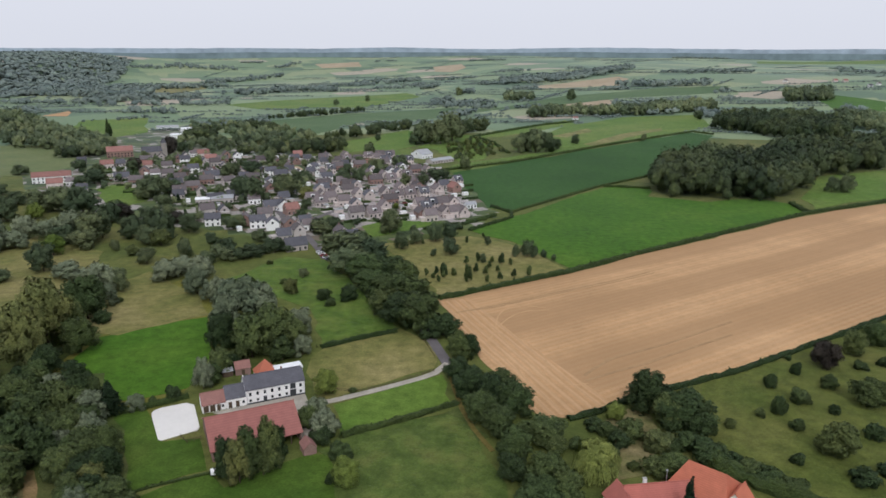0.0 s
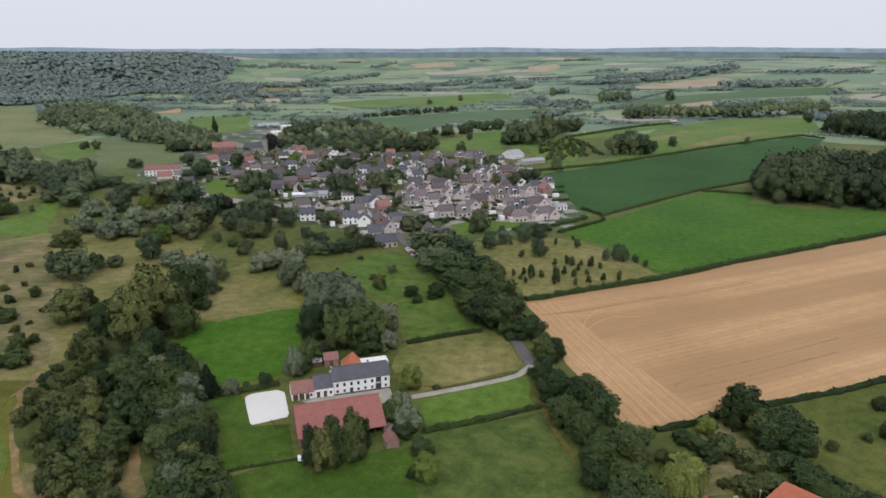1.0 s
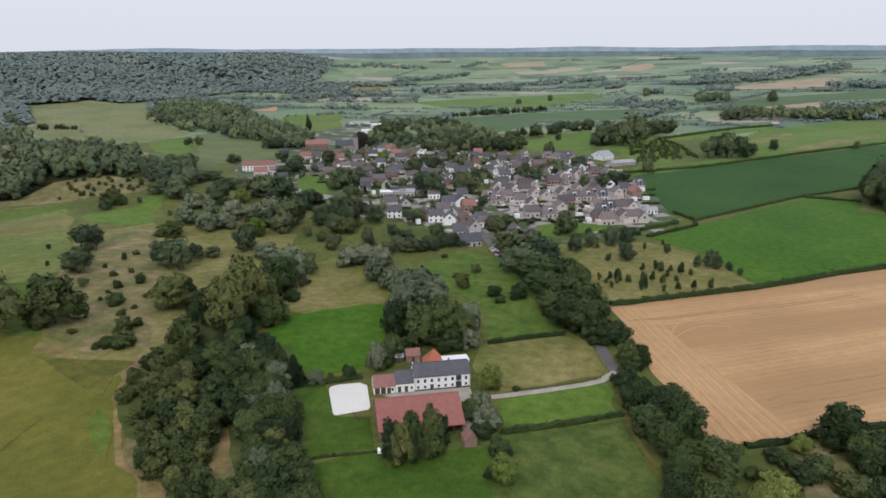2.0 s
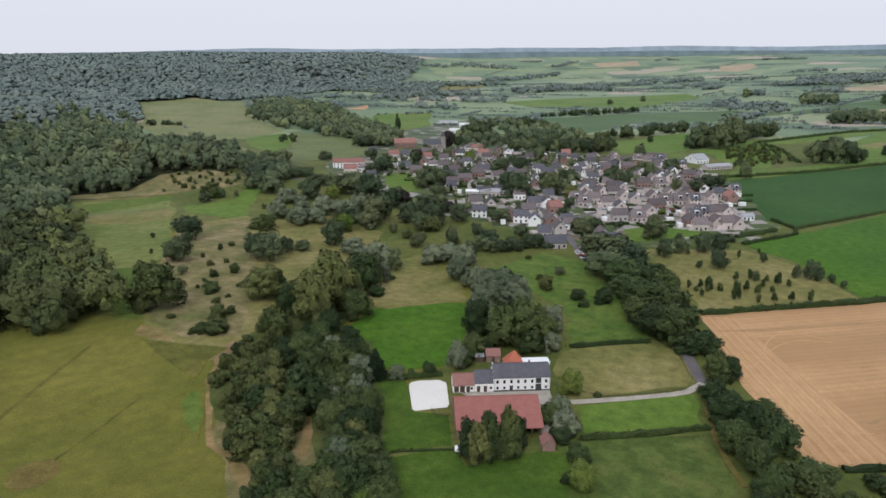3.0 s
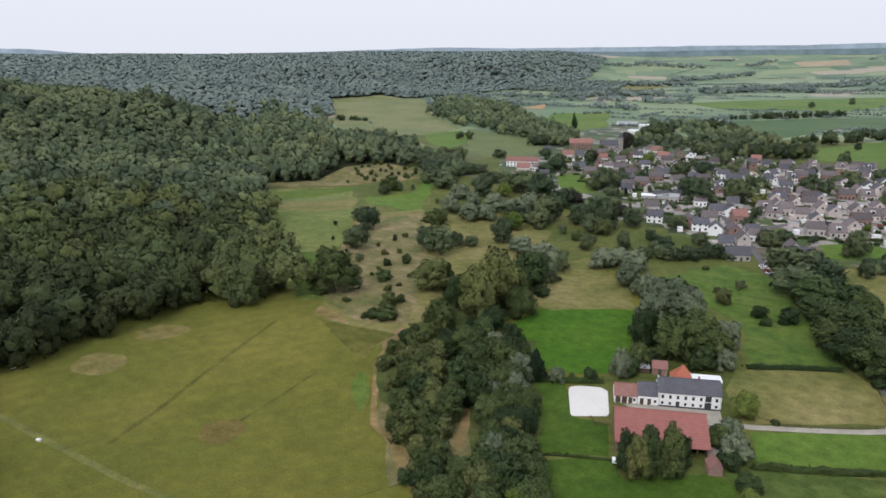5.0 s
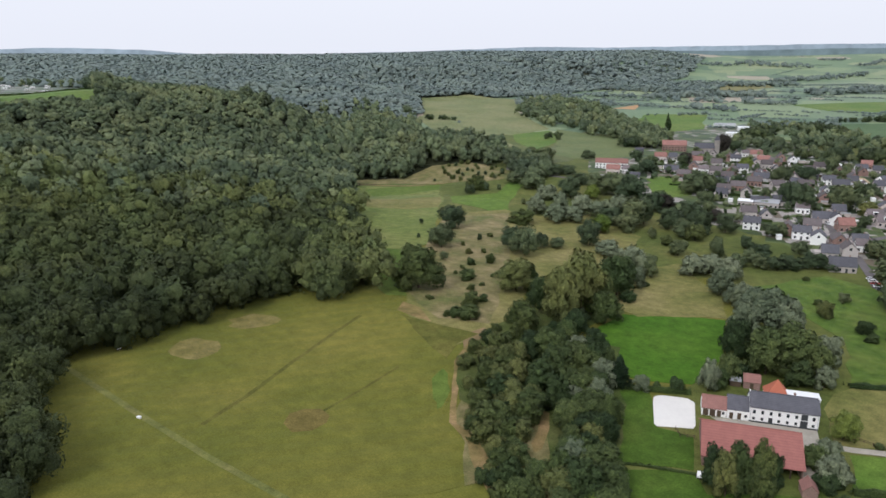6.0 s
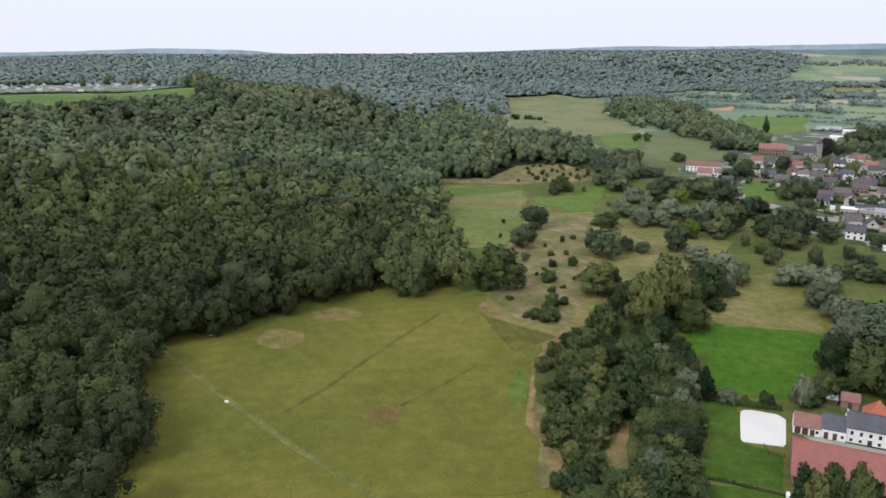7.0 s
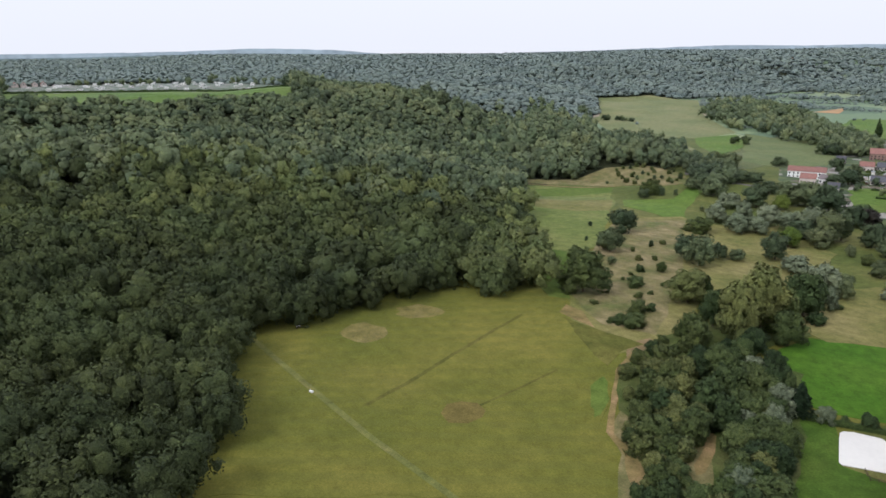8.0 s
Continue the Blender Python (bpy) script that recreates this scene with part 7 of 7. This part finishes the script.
def free(x, y, gap):
    return all((x - a) ** 2 + (y - b) ** 2 > gap * gap for a, b in BUILT)


def fill_village():
    rng = np.random.default_rng(21)
    core = [(-108, 512), (-70, 470), (20, 474), (14, 600), (-15, 690), (-60, 765), (-150, 765), (-290, 760), (-350, 690), (-300, 620), (-215, 545), (-165, 470), (-120, 440)]
    green = [c for n, _, c, _, _ in FIELDS if n in ("village_green", "playing_lawn", "lane", "estate_street")]
    x, y = scatter(rng, core, 13)
    rows = []
    for a, b in zip(x, y):
        if free(a, b, 12.5) and not any(inside(c, np.array([a]), np.array([b]))[0] for c in green) and rng.uniform() < (0.34 if a > -112 else 0.2):
            rows.append((round(float(a)), round(float(b)), 25 if rng.uniform() < 0.6 else 115, str(rng.choice(list("aaaabw") if a > -112 else list("bbbbws")))))
            BUILT.append((a, b))
    settle(rows, "houses of the village")


fill_village()


def garage(L, W, h, wall, top, label):
    root = new("garage")
    bm = bmesh.new()
    box(bm, -L / 2, L / 2, -W / 2, W / 2, -0.4, h)
    part("wall", bm, wall, root)
    bm = bmesh.new()
    box(bm, -L / 2 - 0.12, L / 2 + 0.12, -W / 2 - 0.12, W / 2 + 0.12, h, h + 0.18)
    box(bm, -L / 2 - 0.12, L / 2 + 0.12, -W / 2 - 0.12, -W / 2 + 0.05, h + 0.18, h + 0.26)
    part("roof", bm, top, root)
    bm = bmesh.new()
    box(bm, -1.1, 1.1, -W / 2 - 0.05, -W / 2 + 0.02, 0, h - 0.4)
    part("garage_door", bm, white_paint, root)
    return tagged(root, label, "garage")


GARAGES = [garage(3.2, 6, 2.5, pink_brick, grey_sheet, "flat-roofed brick garage with a white door"), garage(4.5, 3.0, 2.4, white_wall, white_sheet, "small white outbuilding with a flat roof"), garage(3.0, 2.4, 2.1, timber, grey_sheet, "small timber garden shed")]
PROTOTYPES += GARAGES


def fill_yards():
    rng = np.random.default_rng(22)
    core = [(-112, 500), (-70, 458), (25, 462), (20, 600), (-10, 700), (-60, 775), (-150, 775), (-300, 770), (-350, 690), (-300, 600), (-200, 500), (-130, 430)]
    x, y = scatter(rng, core, 17)
    for a, b in zip(x, y):
        if free(a, b, 7.2) and rng.uniform() < 0.6:
            g = GARAGES[int(rng.integers(0, 3))]
            tagged(copy_thing(g, pose(round(float(a), 1), round(float(b), 1), float(land(a, b)), 0, 0, 25 + 90 * int(rng.integers(0, 2)))), group="garages and garden sheds")
    x, y = scatter(rng, core, 19)
    for a, b in zip(x, y):
        if free(a, b, 6.0):
            t = radians(25 + 90 * int(rng.integers(0, 2)))
            k = rng.uniform(4, 9)
            tagged(hedge([(a - math.cos(t) * k, b - math.sin(t) * k), (a + math.cos(t) * k, b + math.sin(t) * k)], 1.3, 1.8, "clipped dark green garden hedge"), group="garden hedges")


fill_yards()


# ---- cars ----
CAR_PAINT = {n: plain("car_paint_" + n, c, 0.3, 0.5, 6, 0.03, 0.0) for n, c in (("white", (0.75, 0.76, 0.77)), ("dark", (0.03, 0.033, 0.04)), ("silver", (0.4, 0.41, 0.43)), ("red", (0.28, 0.03, 0.025)))}


def make_car(paint, label):
    root = new("car")
    bm = bmesh.new()
    prof = [(-2.1, 0.35), (-2.15, 0.7), (-2.0, 0.9), (-1.0, 0.98), (1.9, 0.98), (2.1, 0.85), (2.1, 0.35)]
    a, b = [bm.verts.new((x, -0.86, z)) for x, z in prof], [bm.verts.new((x, 0.86, z)) for x, z in prof]
    for i in range(len(prof)):
        j = (i + 1) % len(prof)
        bm.faces.new((a[i], a[j], b[j], b[i]))
    bm.faces.new(a[::-1])
    bm.faces.new(b)
    bmesh.ops.bevel(bm, geom=list(bm.edges), offset=0.06, segments=1, affect="EDGES")
    body = part("body", bm, CAR_PAINT[paint], root)
    bm = bmesh.new()
    low, top = [(-1.05, 0.97), (1.75, 0.97)], [(-0.35, 1.44), (1.35, 1.44)]
    v = [bm.verts.new((x, s * w, z)) for (x, z), w in ((low[0], 0.8), (low[1], 0.8), (top[1], 0.62), (top[0], 0.62)) for s in (-1, 1)]
    for f in ((0, 2, 4, 6), (1, 7, 5, 3), (0, 1, 3, 2), (2, 3, 5, 4), (6, 7, 1, 0)):
        bm.faces.new([v[i] for i in f])
    part("cabin_glass", bm, pane_glass, root)
    bm = bmesh.new()
    box(bm, -0.35, 1.35, -0.62, 0.62, 1.43, 1.49)
    part("roof", bm, CAR_PAINT[paint], root)
    for x in (-1.35, 1.3):
        for y in (-0.8, 0.8):
            bm = bmesh.new()
            bmesh.ops.create_cone(bm, cap_ends=True, segments=14, radius1=0.32, radius2=0.32, depth=0.2, matrix=Matrix.Translation((x, y, 0.32)) @ Matrix.Rotation(radians(90), 4, "X"))
            wheel = part("wheel", bm, rubber, root)
            bm = bmesh.new()
            bmesh.ops.create_cone(bm, cap_ends=True, segments=10, radius1=0.19, radius2=0.19, depth=0.22, matrix=Matrix.Translation((x, y, 0.32)) @ Matrix.Rotation(radians(90), 4, "X"))
            part("rim", bm, steel, wheel)
    for y in (-0.6, 0.6):
        bm = bmesh.new()
        box(bm, -2.14, -2.06, y - 0.18, y + 0.18, 0.68, 0.82)
        part("headlight", bm, white_paint, root)
    return tagged(root, label, "car")


CARS = [make_car("white", "white parked car with dark windows"), make_car("dark", "black parked car with dark windows"), make_car("silver", "silver grey parked car with dark windows"), make_car("red", "dark red parked car with dark windows")]
PROTOTYPES += CARS
for i, (x, y, turn) in enumerate(((-70.5, 382, 200), (-68.8, 378.5, 200), (-67, 375, 200), (-65, 371.5, 200), (-62.8, 368, 200), (-91, 441, 120), (-89, 449, 120), (-75, 497, 30), (-58, 506, 30), (-40, 514, 25), (-30, 519, 25), (-12, 526, 25), (3, 531, 25),
                                 (-72, 549, 40), (-50, 570, 35), (-30, 586, 32), (-8, 600, 35), (-120, 492, 125), (-138, 520, 125), (-160, 572, 110), (-176, 610, 125), (-200, 640, 125), (-226, 680, 125), (-41, 196.5, 25))):
    copy_thing(CARS[(i * 7 + 1) % 4 if i % 3 else 0], pose(x, y, float(land(x, y)) + 0.2, 0, 0, turn))


# ---- campsite on the plateau ----
def caravan():
    root = new("caravan")
    bm = bmesh.new()
    box(bm, -2.9, 2.9, -1.15, 1.15, 0.5, 2.7)
    bmesh.ops.bevel(bm, geom=list(bm.edges), offset=0.3, segments=2, affect="EDGES")
    part("body", bm, white_paint, root)
    for x in (-1.6, 1.4):
        bm = bmesh.new()
        box(bm, x - 0.55, x + 0.55, -1.18, -1.13, 1.5, 2.1)
        part("window", bm, pane_glass, root)
    bm = bmesh.new()
    bmesh.ops.create_cone(bm, cap_ends=True, segments=12, radius1=0.33, radius2=0.33, depth=2.2, matrix=Matrix.Translation((0.3, 0, 0.33)) @ Matrix.Rotation(radians(90), 4, "X"))
    part("wheel", bm, rubber, root)
    bm = bmesh.new()
    box(bm, -4.2, -2.8, -0.06, 0.06, 0.45, 0.55)
    part("drawbar", bm, steel, root)
    return tagged(root, "white touring caravan on a grass pitch", "caravan")


VAN = caravan()
PROTOTYPES.append(VAN)
rng = np.random.default_rng(31)
for x, y in zip(*scatter(rng, [(-1300, 40), (-1130, 42), (-935, 60), (-885, 130), (-860, 200), (-850, 290), (-1000, 340), (-1110, 345), (-1300, 235)], 42)):
    copy_thing(VAN, pose(float(x), float(y), float(land(x, y)) + 0.1, 0, 0, 80 + float(rng.uniform(-25, 25))))["group"] = "caravans on the campsite"
hedge([(-920, 8), (-868, 112), (-839, 200), (-806, 300)], 3, 2.2, "dark hedge along the campsite")
x, y = scatter(rng, [(-1300, 70), (-1240, 60), (-1060, 130), (-1020, 200), (-1010, 350), (-1110, 350), (-1300, 250)], 60)
woodland("campsite_trees", x, y, 6, 11, "middle", "scattered trees between the caravans", seed=77)


# ---- small things ----
def bench():
    root = new("bench")
    for z, y0, y1, h in ((0.42, -0.22, 0.02, 0.05), (0.42, 0.05, 0.24, 0.05), (0.62, 0.27, 0.31, 0.14), (0.82, 0.29, 0.33, 0.12)):
        bm = bmesh.new()
        box(bm, -0.95, 0.95, y0, y1, z, z + h)
        part("slat", bm, white_paint if z > 0.6 else timber, root)
    for x in (-0.75, 0.75):
        bm = bmesh.new()
        box(bm, x - 0.05, x + 0.05, -0.2, 0.3, 0, 0.42)
        box(bm, x - 0.05, x + 0.05, 0.25, 0.31, 0.42, 0.95)
        part("leg", bm, timber, root)
    return place(root, -246.2, 88.5, 100, "pale wooden bench at the wood's edge", "bench")


def white_box():
    root = new("water_trough")
    bm = bmesh.new()
    box(bm, -0.7, 0.7, -0.4, 0.4, 0, 0.65)
    box(bm, -0.62, 0.62, -0.32, 0.32, 0.6, 0.62)
    bmesh.ops.bevel(bm, geom=list(bm.edges), offset=0.04, segments=1, affect="EDGES")
    part("tub", bm, white_paint, root)
    return place(root, -194.1, 72.5, 20, "white water trough standing in the meadow", "trough")


def trailer():
    root = new("farm_trailer")
    bm = bmesh.new()
    box(bm, -1.2, 1.2, -0.65, 0.65, 0.6, 1.2)
    part("box", bm, white_paint, root)
    for x in (-0.5, 0.5):
        bm = bmesh.new()
        bmesh.ops.create_cone(bm, cap_ends=True, segments=14, radius1=0.36, radius2=0.36, depth=1.6, matrix=Matrix.Translation((x, 0, 0.36)) @ Matrix.Rotation(radians(90), 4, "X"))
        part("wheel", bm, rubber, root)
    bm = bmesh.new()
    box(bm, 1.2, 2.4, -0.05, 0.05, 0.6, 0.7)
    part("drawbar", bm, steel, root)
    return place(root, -61.9, 164.6, 110, "white box trailer parked behind the barn", "trailer")


bench()
white_box()
trailer()


def rail_fence(points, label, gap=2.5):
    """Post and rail fence along a line."""
    root = new("fence")
    p = [Vector(q) for q in points]
    for a, b in zip(p[:-1], p[1:]):
        n = max(1, round((b - a).length / gap))
        for k in range(n + (b == p[-1])):
            q = a.lerp(b, k / n)
            bm = bmesh.new()
            z = float(land(q.x, q.y))
            box(bm, q.x - 0.06, q.x + 0.06, q.y - 0.06, q.y + 0.06, z - 0.3, z + 1.25)
            part("post", bm, timber, root)
        for h in (0.55, 1.05):
            za, zb = float(land(a.x, a.y)) + h, float(land(b.x, b.y)) + h
            bm = bmesh.new()
            v = [bm.verts.new((q.x, q.y, z + d)) for q, z in ((a, za), (b, zb)) for d in (-0.06, 0.06)]
            s = Vector((-(b - a).y, (b - a).x)).normalized() * 0.04
            w = [bm.verts.new((u.co.x + s.x, u.co.y + s.y, u.co.z)) for u in v]
            for f in ((v[0], v[2], v[3], v[1]), (w[0], w[1], w[3], w[2]), (v[1], v[3], w[3], w[1]), (v[0], w[0], w[2], v[2])):
                bm.faces.new(f)
            part("rail", bm, timber, root)
    return tagged(root, label, "fence")


rail_fence([(-77.6, 183.4), (-74.6, 180.2), (-71.2, 182.4)], "grey timber rail fence beside the arena")
rail_fence([(-45, 222), (-36.5, 213.2), (-27, 212.6), (-17, 218.4), (-3, 228.6)], "timber rail fence along the farm track")
rail_fence([(-3.0, 241), (-6.6, 253.5), (-10.5, 263.9)], "timber rail fence along the lane")


# ---- the blue distance: haze drawn as glow ----
def distant_hills():
    """Low ridges on the skyline, too far off to show more than their outline: heading to the left and height over the
    eye, in degrees. Their blue haze is emitted.
    """
    bearing = (-75, -31, -10, 0, 15, 31, 36, 45, 50, 54, 58, 62, 66, 72, 80, 89, 125)
    height = (0.46, 0.46, 0.5, 0.44, 0.36, 0.24, 0.3, 0.14, 0.0, -0.16, -0.12, 0.0, 0.3, 0.42, 0.3, 0.22, 0.2)
    for r, drop, tone, label in ((4300, 0.3, (0.185, 0.245, 0.258), "ridge below the skyline glowing in hazy blue-green"), (4820, 0.0, (0.33, 0.4, 0.46), "far skyline ridge glowing in pale haze blue")):
        turns = np.arange(-72, 122, 0.4)
        base = np.interp(turns, bearing, height) - drop
        top = [110 + r * math.tan(radians(h + 0.11 * noise.noise((t * 0.12, r * 0.01, 0)) + 0.035 * noise.noise((t * 0.9, r, 2)) + 0.02 * noise.noise((t * 3.1, r, 5)))) for t, h in zip(turns, base)]
        spot = [(-math.sin(radians(t)), math.cos(radians(t))) for t in turns]
        v = [(a * r, b * r, z) for (a, b), h in zip(spot, top) for z in (-30, h)] + [(a * (r + 60), b * (r + 60), -30) for a, b in spot]
        n = len(turns)
        f = [(2 * i, 2 * i + 2, 2 * i + 3, 2 * i + 1) for i in range(n - 1)] + [(2 * i + 1, 2 * i + 3, 2 * n + i + 1, 2 * n + i) for i in range(n - 1)]
        m, nn, ll, p = material("ridge_haze_glow", 1.0, 0.0)
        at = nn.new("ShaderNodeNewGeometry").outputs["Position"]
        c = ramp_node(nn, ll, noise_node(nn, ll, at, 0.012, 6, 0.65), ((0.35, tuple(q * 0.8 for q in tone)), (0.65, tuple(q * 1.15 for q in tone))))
        # black surface; the emission alone carries the ridges' haze colour
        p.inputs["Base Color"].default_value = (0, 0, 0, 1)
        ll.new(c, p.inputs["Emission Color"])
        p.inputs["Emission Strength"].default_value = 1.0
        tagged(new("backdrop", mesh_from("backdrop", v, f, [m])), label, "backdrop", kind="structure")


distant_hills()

# the patterns from which the copies were made are not part of the place
for ob in PROTOTYPES:
    for child in list(ob.children_recursive):
        bpy.data.objects.remove(child)
    bpy.data.objects.remove(ob)
